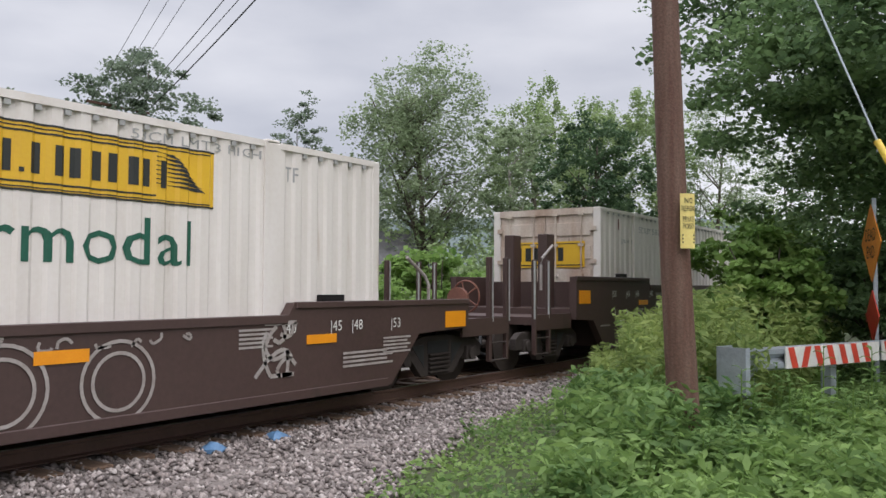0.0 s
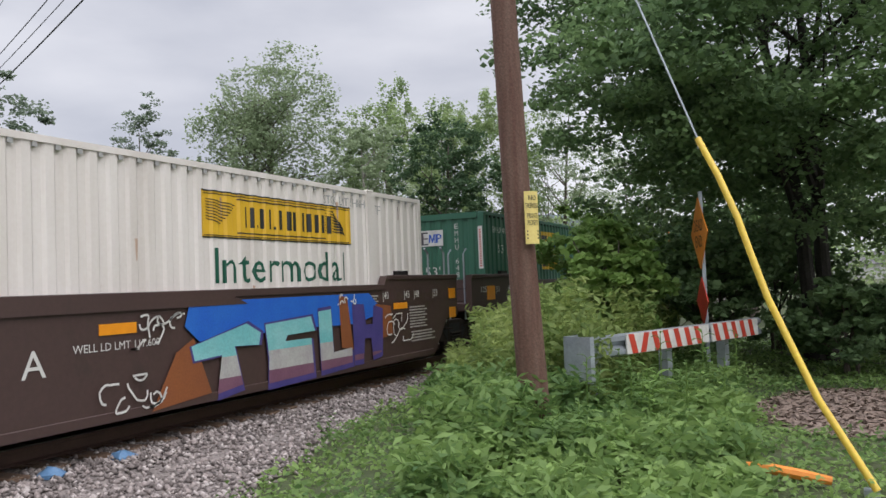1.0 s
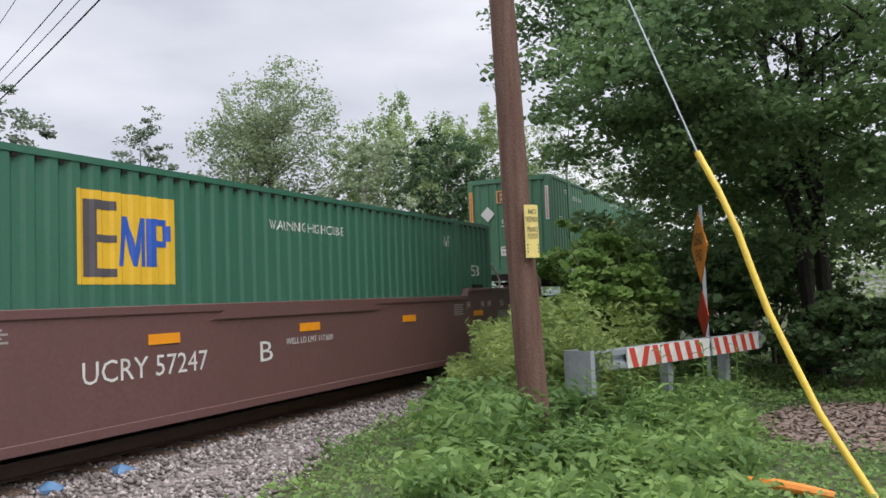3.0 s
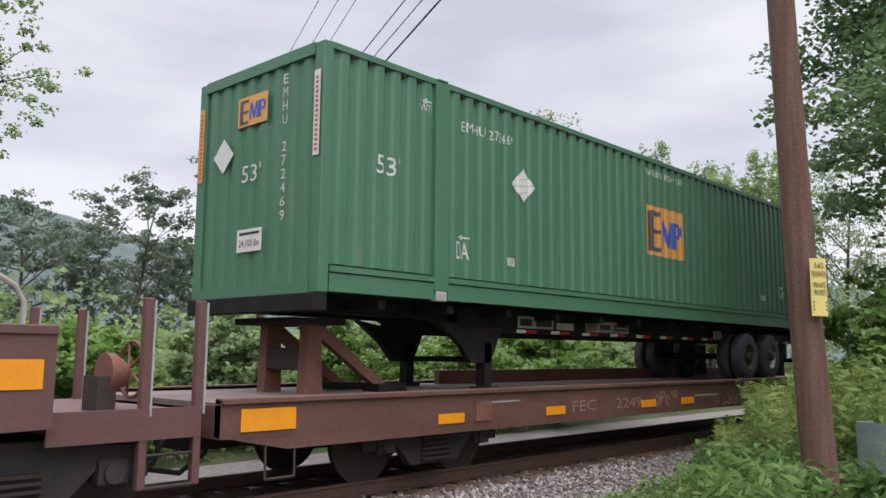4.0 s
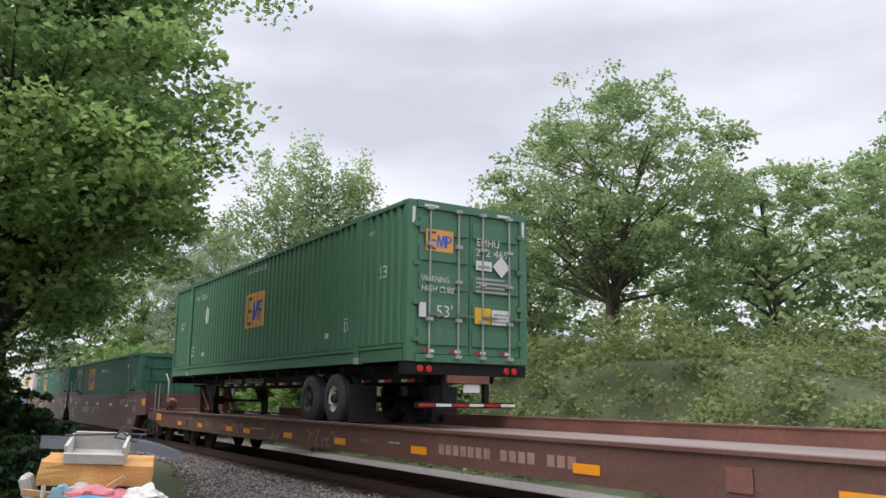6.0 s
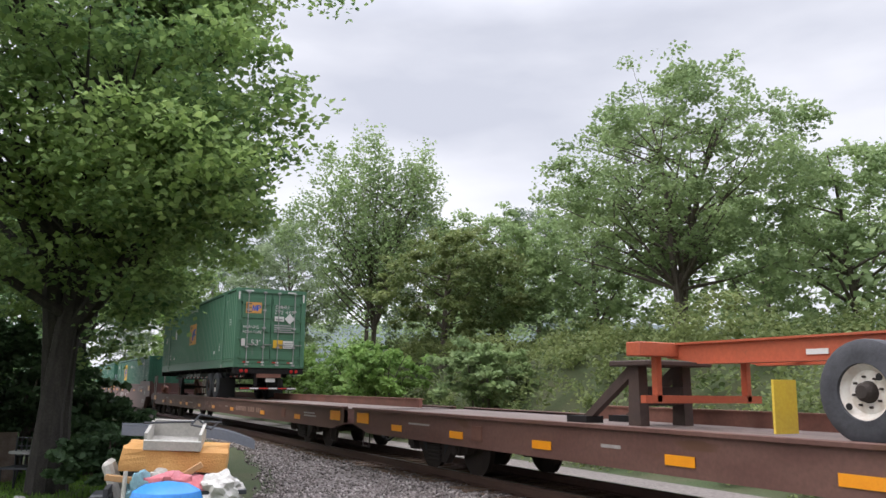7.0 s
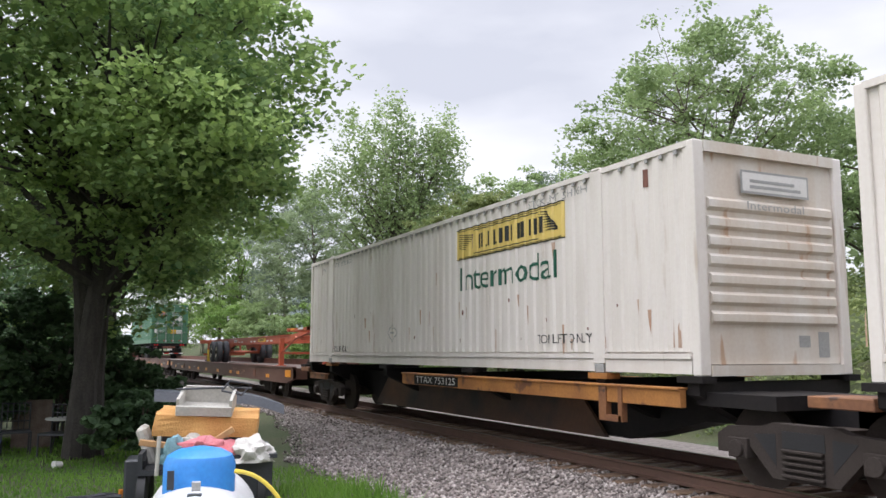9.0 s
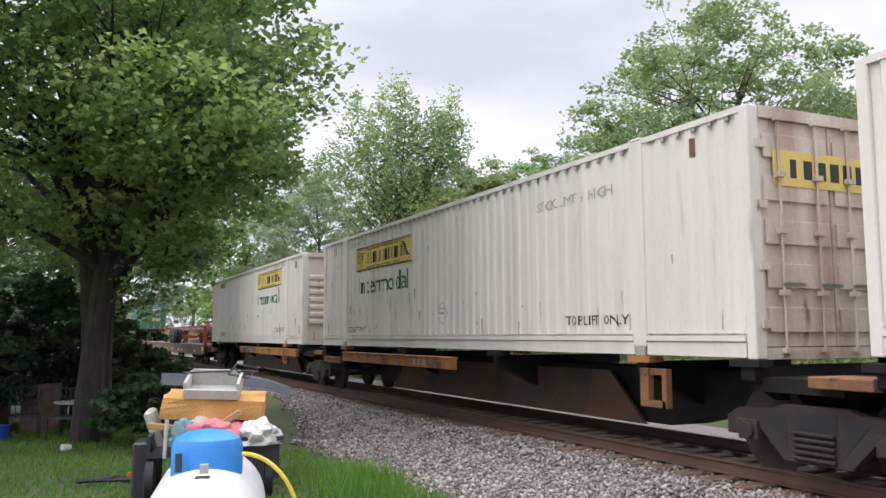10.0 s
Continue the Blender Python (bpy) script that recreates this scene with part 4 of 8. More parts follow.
def road_wheel(parent, x, y, z, near, rim_paint):
    """A pair of lorry tyres on one hub, at the near or the far side."""
    hub = None
    for k in range(2):
        yy = y + k * 0.31 * (1 if near else -1)
        bm = bmesh.new()
        lathe(bm, [(0.0, 0.27), (0.02, 0.36), (0.06, 0.455), (0.16, 0.492), (0.3, 0.50), (0.7, 0.50), (0.84, 0.492), (0.94, 0.455), (0.98, 0.36), (1.0, 0.27), (0.97, 0.265), (0.03, 0.265), (0.0, 0.27)], (0, -0.13, 0), (0, 0.13, 0), 36, False)
        t = part("tyre", bm, TYRE, parent, smooth=True)
        t.matrix_basis = pose(x, yy, z)
        if k == 0:
            hub = t
    s = -1 if near else 1
    bm = bmesh.new()
    lathe(bm, [(0, 0.288), (0.12, 0.280), (0.3, 0.258), (0.7, 0.225), (0.9, 0.205), (0.82, 0.16), (0.80, 0.105)], (0, s * 0.12, 0), (0, s * 0.02, 0), 28, False)
    part("rim", bm, rim_paint, hub, smooth=True)
    bm = bmesh.new()
    lathe(bm, [(0, 0.125), (0.1, 0.122), (0.12, 0.10), (0.7, 0.09), (1, 0.06)], (0, s * 0.022, 0), (0, s * 0.15, 0), 20)
    for k in range(8):
        a = k * math.pi / 4 + 0.2
        tube(bm, [(math.cos(a) * 0.145, s * 0.02, math.sin(a) * 0.145), (math.cos(a) * 0.145, s * 0.075, math.sin(a) * 0.145)], 0.013, 6)
    part("hub", bm, GRIME, hub)
    bm = bmesh.new()
    for k in range(2):
        a = k * math.pi + 0.7
        tube(bm, [(math.cos(a) * 0.215, s * 0.105, math.sin(a) * 0.215), (math.cos(a) * 0.215, s * 0.112, math.sin(a) * 0.215)], 0.035, 8)
    part("rim_slots", bm, BLACK, hub)


DECK_Z = 1.04


def black_chassis():
    """The road chassis under the bright green box, in the box's own space with z from the rails."""
    c = thing("container_chassis", "black road trailer chassis with reflective tape on a flatcar", "trailer")
    rides(c, 0.0, SIDE, DECK_Z)
    top = CHASSIS_Z - DECK_Z
    for y0 in (0.72, 1.72):
        bm = bmesh.new()
        prism(bm, [(0.05, top - 0.01), (0.05, top - 0.17), (2.6, top - 0.19), (3.2, top - 0.38), (12.0, top - 0.37), (15.9, top - 0.34), (15.9, top - 0.01)], y0, y0 + 0.16)
        part("main_beam", bm, BLACK, c)
    part("front_bolster", boxes((-0.06, 0.14, 0.0, 2.6, top - 0.20, top + 0.0)), BLACK, c, bevel=0.01)
    part("rear_bolster", boxes((15.85, 16.12, 0.0, 2.6, top - 0.22, top - 0.01)), BLACK, c, bevel=0.01)
    part("side_rail", boxes((2.9, 15.8, 0.52, 0.60, top - 0.34, top - 0.02)), BLACK, c)
    part("side_rail", boxes((2.9, 15.8, 2.00, 2.08, top - 0.34, top - 0.02)), BLACK, c)
    for x in np.arange(1.0, 15.8, 1.23):
        part("cross_member", boxes((x, x + 0.12, 0.1, 2.5, top - 0.14, top - 0.03)), BLACK, c)
    # slanted gooseneck side and landing gear
    for y0 in (0.42, 1.98):
        bm = bmesh.new()
        prism(bm, [(2.35, top - 0.18), (3.0, top - 0.28), (3.75, top - 0.30), (3.60, top - 0.62), (3.50, top - 0.78), (3.10, top - 0.78), (2.85, top - 0.52)], y0, y0 + 0.1)
        box(bm, 3.38, 3.53, y0, y0 + 0.16, 0.03, top - 0.5)
        box(bm, 3.30, 3.62, y0 - 0.05, y0 + 0.21, 0.0, 0.04)
        part("landing_leg", bm, BLACK, c)
    part("leg_brace", boxes((3.41, 3.51, 0.5, 2.1, 0.38, 0.46)), BLACK, c)
    for k in range(14):
        x = 3.35 + k * 0.90
        part("marker_tape", boxes((x, x + 0.22, 0.508, 0.52, top - 0.335, top - 0.285)), PLACARD, c, "white reflective tape")
        part("marker_tape", boxes((x + 0.22, x + 0.50, 0.508, 0.52, top - 0.335, top - 0.285)), TAPE_RED, c, "red reflective tape")
    part("number_plate", boxes((4.28, 5.20, 0.508, 0.52, top - 0.26, top - 0.08)), FADED, c)
    part("plate_mark", boxes((4.33, 4.62, 0.500, 0.508, top - 0.225, top - 0.115), (4.74, 5.15, 0.500, 0.508, top - 0.225, top - 0.115)), INK, c)
    part("plate", boxes((5.30, 5.78, 0.508, 0.52, top - 0.26, top - 0.15), (6.15, 7.55, 0.508, 0.52, top - 0.27, top - 0.09)), DULL, c)
    bm = boxes((6.60, 6.92, 0.500, 0.508, top - 0.22, top - 0.14), (7.05, 7.5, 0.500, 0.508, top - 0.17, top - 0.135), (7.05, 7.5, 0.500, 0.508, top - 0.235, top - 0.20))
    for k in range(4):
        box(bm, 6.2, 6.48, 0.500, 0.508, top - 0.24 + k * 0.035, top - 0.225 + k * 0.035)
    part("plate_mark", bm, INK, c)
    part("tool_box", boxes((11.1, 11.45, 0.50, 0.52, top - 0.31, top - 0.12), (11.48, 11.72, 0.50, 0.52, top - 0.31, top - 0.20)), FADED, c)
    for x, rim in ((11.80, RIM_RUSTY), (13.05, RIM)):
        for near, y in ((True, 0.16), (False, 2.44)):
            road_wheel(c, x, y, 0.50, near, rim)
        bm = bmesh.new()
        tube(bm, [(x, 0.2, 0.5), (x, 2.4, 0.5)], 0.07, 10)
        part("axle", bm, BLACK, c)
    for y0 in (0.05, 1.95):
        bm = bmesh.new()
        prism(bm, [(y0, 0.06), (y0 + 0.6, 0.06), (y0 + 0.6, 0.78), (y0, 0.78)], 13.78, 13.80, "x")
        part("mud_flap", bm, RUBBER, c)
    # rear underrun guard, lamps and plates
    part("bumper", boxes((16.0, 16.10, 0.25, 2.35, 0.36, 0.46)), BLACK, c)
    for y0 in (0.8, 1.7):
        part("bumper_post", boxes((15.95, 16.05, y0, y0 + 0.1, 0.44, top - 0.2)), BLACK, c)
    red, white = bmesh.new(), bmesh.new()
    for k in range(6):
        box(white if k % 2 else red, 16.10, 16.112, 0.28 + k * 0.35, 0.60 + k * 0.35, 0.385, 0.435)
    part("marker_tape", red, TAPE_RED, c)
    part("marker_tape", white, PLACARD, c)
    part("lamp_bar", boxes((16.02, 16.14, 0.85, 1.75, top - 0.36, top - 0.22)), RUSTY_RED, c)
    for y in (0.28, 0.46, 2.14, 2.32):
        bm = bmesh.new()
        lathe(bm, [(0, 0.065), (0.6, 0.065), (1, 0.05)], (16.12, y, top - 0.12), (16.15, y, top - 0.12), 14)
        part("tail_lamp", bm, LAMP_RED, c, smooth=True)
    part("plate", boxes((16.10, 16.112, 1.2, 1.55, top - 0.52, top - 0.38)), PLACARD, c)
    return c


black_chassis()


# ---- well cars ----


def end_gear(c, x, d, paint, high, wheel):
    """The open platform past a car's last truck: posts, brake wheel, coupler, bent pipe. d: which way is out."""
    def span(a, b):
        return min(x + d * a, x + d * b), max(x + d * a, x + d * b)
    part("step_platform", boxes((*span(0.0, 1.42), -0.05, WIDTH + 0.05, 0.84, 0.98), (*span(0.0, 1.42), -0.06, -0.02, 0.74, 1.02)), paint, c)
    part("draft_sill", boxes((*span(0.0, 1.3), 1.0, 1.6, 0.58, 0.84)), BLACK, c)
    part("coupler", boxes((*span(1.2, 1.62), 1.15, 1.45, 0.66, 0.92)), GRIME, c, bevel=0.02)
    for a in (0.86, 1.40):
        for y in (-0.05, WIDTH - 0.05):
            bm = boxes((*span(a - 0.04, a + 0.04), y, y + 0.08, 0.30, 2.02))
            post = part("corner_post", bm, paint, c, bevel=0.008)
            part("pale_edge", boxes((*span(a + 0.04, a + 0.06), y - 0.012, y + 0.02, 0.95, 2.0)), FADED, post)
    bm = bmesh.new()
    tube(bm, [(x + d * 0.86, -0.03, 0.31), (x + d * 1.40, -0.03, 0.31)], 0.022, 6)
    tube(bm, [(x + d * 0.86, -0.03, 0.60), (x + d * 1.40, -0.03, 0.60)], 0.016, 6)
    part("sill_step", bm, GRIME, c)
    bm = bmesh.new()
    tube(bm, [(x + d * 0.0, 0.6, high - 0.3), (x + d * 0.0, 0.6, high + 0.20), (x - d * 0.08, 0.62, high + 0.34), (x - d * 0.55, 0.62, high + 0.62)], 0.028, 8)
    part("bent_pipe", bm, DULL, c, "pale bent handrail pipe", smooth=True)
    if wheel:
        w = x + d * 1.02
        bm = bmesh.new()
        ring_pts = [(w, 0.55 + math.cos(a) * 0.27, 1.36 + math.sin(a) * 0.27) for a in np.linspace(0, 2 * math.pi, 25)]
        tube(bm, ring_pts, 0.018, 6, False)
        for k in range(5):
            a = k * 2 * math.pi / 5
            tube(bm, [(w - d * 0.03, 0.55, 1.36), (w, 0.55 + math.cos(a) * 0.26, 1.36 + math.sin(a) * 0.26)], 0.014, 5)
        part("brake_wheel", bm, RUSTY_RED, c)
        bm = bmesh.new()
        lathe(bm, [(0, 0.20), (0.4, 0.19), (1, 0.10)], (w - d * 0.28, 0.55, 1.32), (w - d * 0.06, 0.55, 1.32), 18)
        part("brake_housing", bm, RUSTY_RED, c, smooth=True)
        part("brake_stand", boxes((*span(0.62, 0.80), 0.40, 0.70, 0.98, 1.30)), GRIME, c)
    bm = bmesh.new()
    tube(bm, [(x + d * 1.2, 0.85, 0.70), (x + d * 1.35, 0.80, 0.36), (x + d * 1.75, 0.85, 0.28), (x + d * 2.1, 0.95, 0.45), (x + d * 2.2, 1.0, 0.60)], 0.03, 8)
    part("brake_hose", bm, RUBBER, c)
    bm = bmesh.new()
    for k in range(3):
        tube(bm, [(x + d * 0.3, 0.3 + k * 0.2, 0.62 - k * 0.05), (x + d * 0.9, 0.25 + k * 0.2, 0.48 + k * 0.04), (x + d * 1.3, 0.4 + k * 0.2, 0.55)], 0.018, 6)
    part("brake_rigging", bm, GRIME, c)


def well_car(s, label, paint, low, lead, trail, number, unit, truck_at, gear=''):
    """A unit that carries one box low between its trucks. lead and trail: how far its ends reach past the box."""
    c = thing("well_car", label, "railway car", group="well cars of the train")
    rides(c, s, SIDE, 0)
    L = LENGTH
    top, high = (1.18, 1.36) if low else (1.57, 1.76)
    for near in (True, False):
        y0, y1 = (-0.17, -0.03) if near else (WIDTH + 0.03, WIDTH + 0.17)
        bm = bmesh.new()
        prism(bm, [(-lead, 0.90), (-0.72, 0.86), (-0.09, 0.20), (L + 0.09, 0.20), (L + 0.72, 0.86), (L + trail, 0.90), (L + trail, high - 0.03), (L - 1.75, high - 0.03), (L - 1.85, top), (2.42, top), (2.34, high - 0.03), (-lead, high - 0.03)], y0, y1)
        part("side_sill", bm, paint, c)
        yy = (y0 - 0.025, y0 + 0.03) if near else (y1 - 0.03, y1 + 0.025)
        part("top_chord", boxes((2.44, L - 1.87, *yy, top - 0.09, top + 0.012), (-lead, 2.33, yy[0], yy[1], high - 0.10, high - 0.02), (L - 1.74, L + trail, yy[0], yy[1], high - 0.10, high - 0.02)), paint, c, bevel=0.008)
        part("bottom_chord", boxes((0.0, L, *yy, 0.19, 0.30)), paint, c, bevel=0.008)
        bm = bmesh.new()
        prism(bm, [(6.1, top - 0.19), (10.5, top - 0.19), (10.1, top - 0.02), (6.5, top - 0.02)], y0 - 0.034 if near else y1 + 0.026, y0 - 0.026 if near else y1 + 0.034)
        part("name_board", bm, paint, c)
    part("well_floor", boxes((0.1, L - 0.1, 0.0, WIDTH, 0.20, 0.30)), BLACK, c)
    for x0, x1 in ((-lead, -0.15), (L + 0.15, L + trail)):
        part("end_platform", boxes((x0, x1, -0.02, WIDTH + 0.02, 0.95, 1.10), (x0 + 0.05, x1 - 0.05, 0.9, 1.7, 0.55, 0.95)), paint, c)
    for x in (-0.15, L + 0.05):
        part("bulkhead", boxes((x, x + 0.1, 0.0, WIDTH, 0.30, high - 0.12)), paint, c)
    # guide posts, ladder and grab rails at the ends
    for x, d in [e for e in ((-lead + 0.12, 1), (L + trail - 0.12, -1)) if (e[1] > 0) != (gear == 'lead') or gear == '']:
        if gear == 'trail' and d < 0:
            continue
        for y in (0.05, 0.42):
            bm = bmesh.new()
            tube(bm, [(x, y, 0.75), (x, y, high + 0.45), (x + d * 0.15, y, high + 0.55)], 0.022, 6)
            part("grab_rail", bm, GALV, c)
        bm = bmesh.new()
        for z in (0.35, 0.62, 0.89, 1.16, 1.43):
            tube(bm, [(x, -0.1, z), (x, 0.42, z)], 0.016, 6)
        part("ladder", bm, GRIME, c)
    for x in (1.0, L - 1.0):
        part("box_guide", boxes((x - 0.2, x + 0.2, -0.10, 0.0, high - 0.03, high + 0.06)), BLACK, c)
    if gear == 'lead':
        end_gear(c, -lead, -1, paint, high, False)
        for y0 in (0.75, 1.55):
            part("guide_pillar", boxes((-0.95, -0.62, y0, y0 + 0.22, 1.0, 2.62)), paint, c, bevel=0.01)
    elif gear == 'trail':
        end_gear(c, L + trail, 1, paint, high, True)
    for x in truck_at:
        truck(c, x)
    refl = [(L + trail - 0.64, L + trail - 0.10, 1.22, 1.46) if gear == 'trail' else (L + trail - 0.42, L + trail - 0.12, 1.25, 1.46), (1.71, 2.24, 1.13, 1.24), (5.07, 5.57, 1.13, 1.25), (8.04, 8.56, 1.13, 1.25), (11.27, 11.79, 1.13, 1.25), (L - 1.55, L - 1.03, 1.13, 1.24), (-lead + 0.12, -lead + 0.62, 1.20, 1.46) if gear == "lead" or not number else (-0.36, 0.12, 1.15, 1.47)]
    if gear != "trail":
        refl.append((L + trail - 0.42, L + trail - 0.12, 0.86, 1.07))
    if low:
        refl = [(a, b, z - 0.30, w - 0.30) for a, b, z, w in refl]
    for x0, x1, z0, z1 in refl:
        part("reflector", boxes((x0, x1, -0.182, -0.172, z0, z1)), REFLECT, c, "amber reflector")
    k = -0.35 if low else 0.0
    words = []
    if number:
        words += [(number, 4.15, 6.05, 0.77, 1.01), (unit, 7.10, 7.38, 0.77, 1.04), ("53", 0.56, 1.30, 0.47, 0.86), ("WELL LD LMT 117,600", 7.7, 8.91, 0.95, 1.05), (number + "  " + unit, 7.9, 8.8, 1.40, 1.48)]
    if unit == "C":
        words.append(("125 T", -0.72, -0.12, 1.33, 1.46))
    for x, t in ((0.25, "53"), (1.0, "48"), (1.54, "45"), (2.40, "40"), (L - 1.9, "40"), (L - 1.1, "45"), (L - 0.7, "48"), (L + 0.1, "53")):
        words.append(("|" + t, x - 0.03, x + 0.17, 1.28 + k, 1.45 + k))
    for w in words:
        bm = bmesh.new()
        write(bm, *w)
        part("lettering", flat(bm, -0.178), CHALK, c)
    part("small_writing", flat(bars([(1.40, 1.96, 0.84 + k, 1.07 + k, 5), (2.75, 3.3, 1.26 + k, 1.42 + k, 4), (L - 2.6, L - 2.1, 1.18 + k, 1.42 + k, 5), (L - 0.1, L + 0.5, 0.98 + k, 1.22 + k, 5) if gear == "trail" else (L - 0.95, L - 0.22, 0.76 + k, 1.18 + k, 8), (0.95, 1.6, 0.42, 0.52, 2), (L - 0.9, L + 0.1, 0.50, 0.72, 4), (-0.4, 0.1, 0.72, 0.78, 1)]), -0.178), DULL, c)
    return c


first_car = well_car(-83.05, "brown well car with pale looped graffiti", WELL_BROWN, True, 1.6, 2.0, "", "", (-1.6, LENGTH + 1.6), gear="trail")
unit_a = well_car(-59.58, "brown well car unit with a blue and turquoise mural", WELL_BROWN, False, 1.5, 1.25, "UCRY 57247", "A", (-2.1,), gear="lead")
unit_c = well_car(-40.13, "brown well car unit with white lettering", WELL_BROWN, False, 1.25, 1.05, "UCRY 57247", "C", (-1.58,))
unit_b = well_car(-21.08, "faded red-brown well car unit with white lettering", RED_BROWN, False, 1.05, 2.1, "UCRY 57247", "B", (-1.45, LENGTH + 1.9), gear="trail")

# graffiti: shapes and strokes only
rng = random.Random(3)
bm = bmesh.new()
for cx, r in ((11.0, 0.42), (12.1, 0.40), (9.6, 0.4)):
    for k in range(28):
        a, b = 2 * math.pi * k / 28, 2 * math.pi * (k + 1) / 28
        for rr in (r, r * 0.72):
            poly(bm, [(cx + math.cos(a) * rr, 0.62 + math.sin(a) * rr), (cx + math.cos(b) * rr, 0.62 + math.sin(b) * rr), (cx + math.cos(b) * (rr - 0.035), 0.62 + math.sin(b) * (rr - 0.035)), (cx + math.cos(a) * (rr - 0.035), 0.62 + math.sin(a) * (rr - 0.035))])
scribble(bm, 8.0, 13.0, 0.95, 1.12, 16, rng, 0.03)
scribble(bm, 13.9, 14.5, 0.5, 1.1, 7, rng, 0.05)
part("graffiti", flat(bm, -0.180), DULL, first_car, "pale looped spray paint")


def mural(c):
    """The spray-painted wall of colour on the second car: sky blue over turquoise, purple edges."""
    blue = surface("spray_blue", (0.015, 0.11, 0.50), 0.5, second=(0.03, 0.17, 0.55), scale=3, bump=0)
    turq = surface("spray_turquoise", (0.16, 0.46, 0.47), 0.5, second=(0.32, 0.58, 0.57), scale=3, bump=0)
    cream = surface("spray_cream", (0.44, 0.45, 0.42), 0.5, second=(0.30, 0.22, 0.26), scale=4, bump=0)
    mauve = surface("spray_mauve", (0.17, 0.075, 0.12), 0.5, second=(0.24, 0.12, 0.16), scale=3, bump=0)
    violet = surface("spray_violet", (0.055, 0.045, 0.19), 0.5, second=(0.10, 0.07, 0.24), scale=3, bump=0)
    rustc = surface("spray_rust_orange", (0.26, 0.085, 0.028), 0.5, second=(0.18, 0.06, 0.03), scale=3, bump=0)
    bm = bmesh.new()
    poly(bm, [(9.40, 1.44), (13.7, 1.44), (14.2, 1.10), (13.2, 0.95), (11.5, 0.98), (9.55, 0.95), (9.30, 1.15)])
    part("graffiti", flat(bm, -0.200), blue, c, "sky blue spray paint")
    bm = bmesh.new()
    poly(bm, [(9.15, 0.85), (9.45, 1.0), (9.75, 0.30), (8.75, 0.22)])
    poly(bm, [(12.75, 1.42), (13.0, 1.40), (13.15, 0.55), (12.8, 0.6)])
    poly(bm, [(13.9, 1.25), (14.45, 1.20), (14.5, 0.7), (14.1, 0.65)])
    part("graffiti", flat(bm, -0.202), rustc, c, "rust orange spray paint")
    forms = [
        [(9.40, 0.90), (10.45, 1.12), (10.75, 0.98), (10.70, 0.82), (10.2, 0.84), (10.35, 0.33), (9.85, 0.27), (9.95, 0.75), (9.45, 0.72)],
        [(10.85, 1.08), (11.95, 1.14), (12.05, 0.92), (11.35, 0.90), (11.30, 0.82), (11.95, 0.82), (12.0, 0.30), (10.90, 0.27), (10.92, 0.62)],
        [(12.15, 1.20), (12.5, 1.22), (12.55, 0.55), (13.1, 0.58), (13.1, 0.34), (12.2, 0.30)],
        [(13.15, 1.24), (13.5, 1.22), (13.55, 0.92), (13.75, 0.92), (13.8, 1.20), (14.1, 1.14), (14.05, 0.42), (13.75, 0.38), (13.7, 0.72), (13.5, 0.72), (13.45, 0.36), (13.18, 0.36)],
    ]
    bm = bmesh.new()
    for f in forms:
        cx, cz = sum(p[0] for p in f) / len(f), sum(p[1] for p in f) / len(f)
        poly(bm, [(cx + (x - cx) * 1.07 + 0.02, cz + (z - cz) * 1.14 - 0.02) for x, z in f])
    part("graffiti", flat(bm, -0.205), violet, c, "violet outlines of spray paint")
    for lo, hi, paint, y in ((0.72, 2.0, turq, -0.2085), (0.45, 0.72, cream, -0.2080), (0.0, 0.45, mauve, -0.2075)):
        bm = bmesh.new()
        for f in forms:
            poly(bm, f)
        for z, clear in ((lo, (0, 0, -1)), (hi, (0, 0, 1))):
            bmesh.ops.bisect_plane(bm, geom=bm.verts[:] + bm.edges[:] + bm.faces[:], plane_co=(0, 0, z), plane_no=clear, clear_outer=True)
        if bm.faces:
            part("graffiti", flat(bm, y), paint, c)
        else:
            bm.free()
    bm = bmesh.new()
    scribble(bm, 8.5, 9.3, 0.95, 1.32, 7, random.Random(5), 0.025)
    scribble(bm, 8.2, 8.8, 0.28, 0.66, 7, random.Random(6), 0.025)
    scribble(bm, 12.7, 13.2, 1.28, 1.44, 6, random.Random(7), 0.025)
    scribble(bm, 14.4, 15.0, 0.55, 1.05, 8, random.Random(8), 0.022)
    scribble(bm, 0.2, 1.1, 0.86, 1.08, 6, random.Random(9), 0.025)
    part("graffiti", flat(bm, -0.213), CHALK, c, "white sprayed scrawls")


mural(unit_a)


# ---- flatcars ----


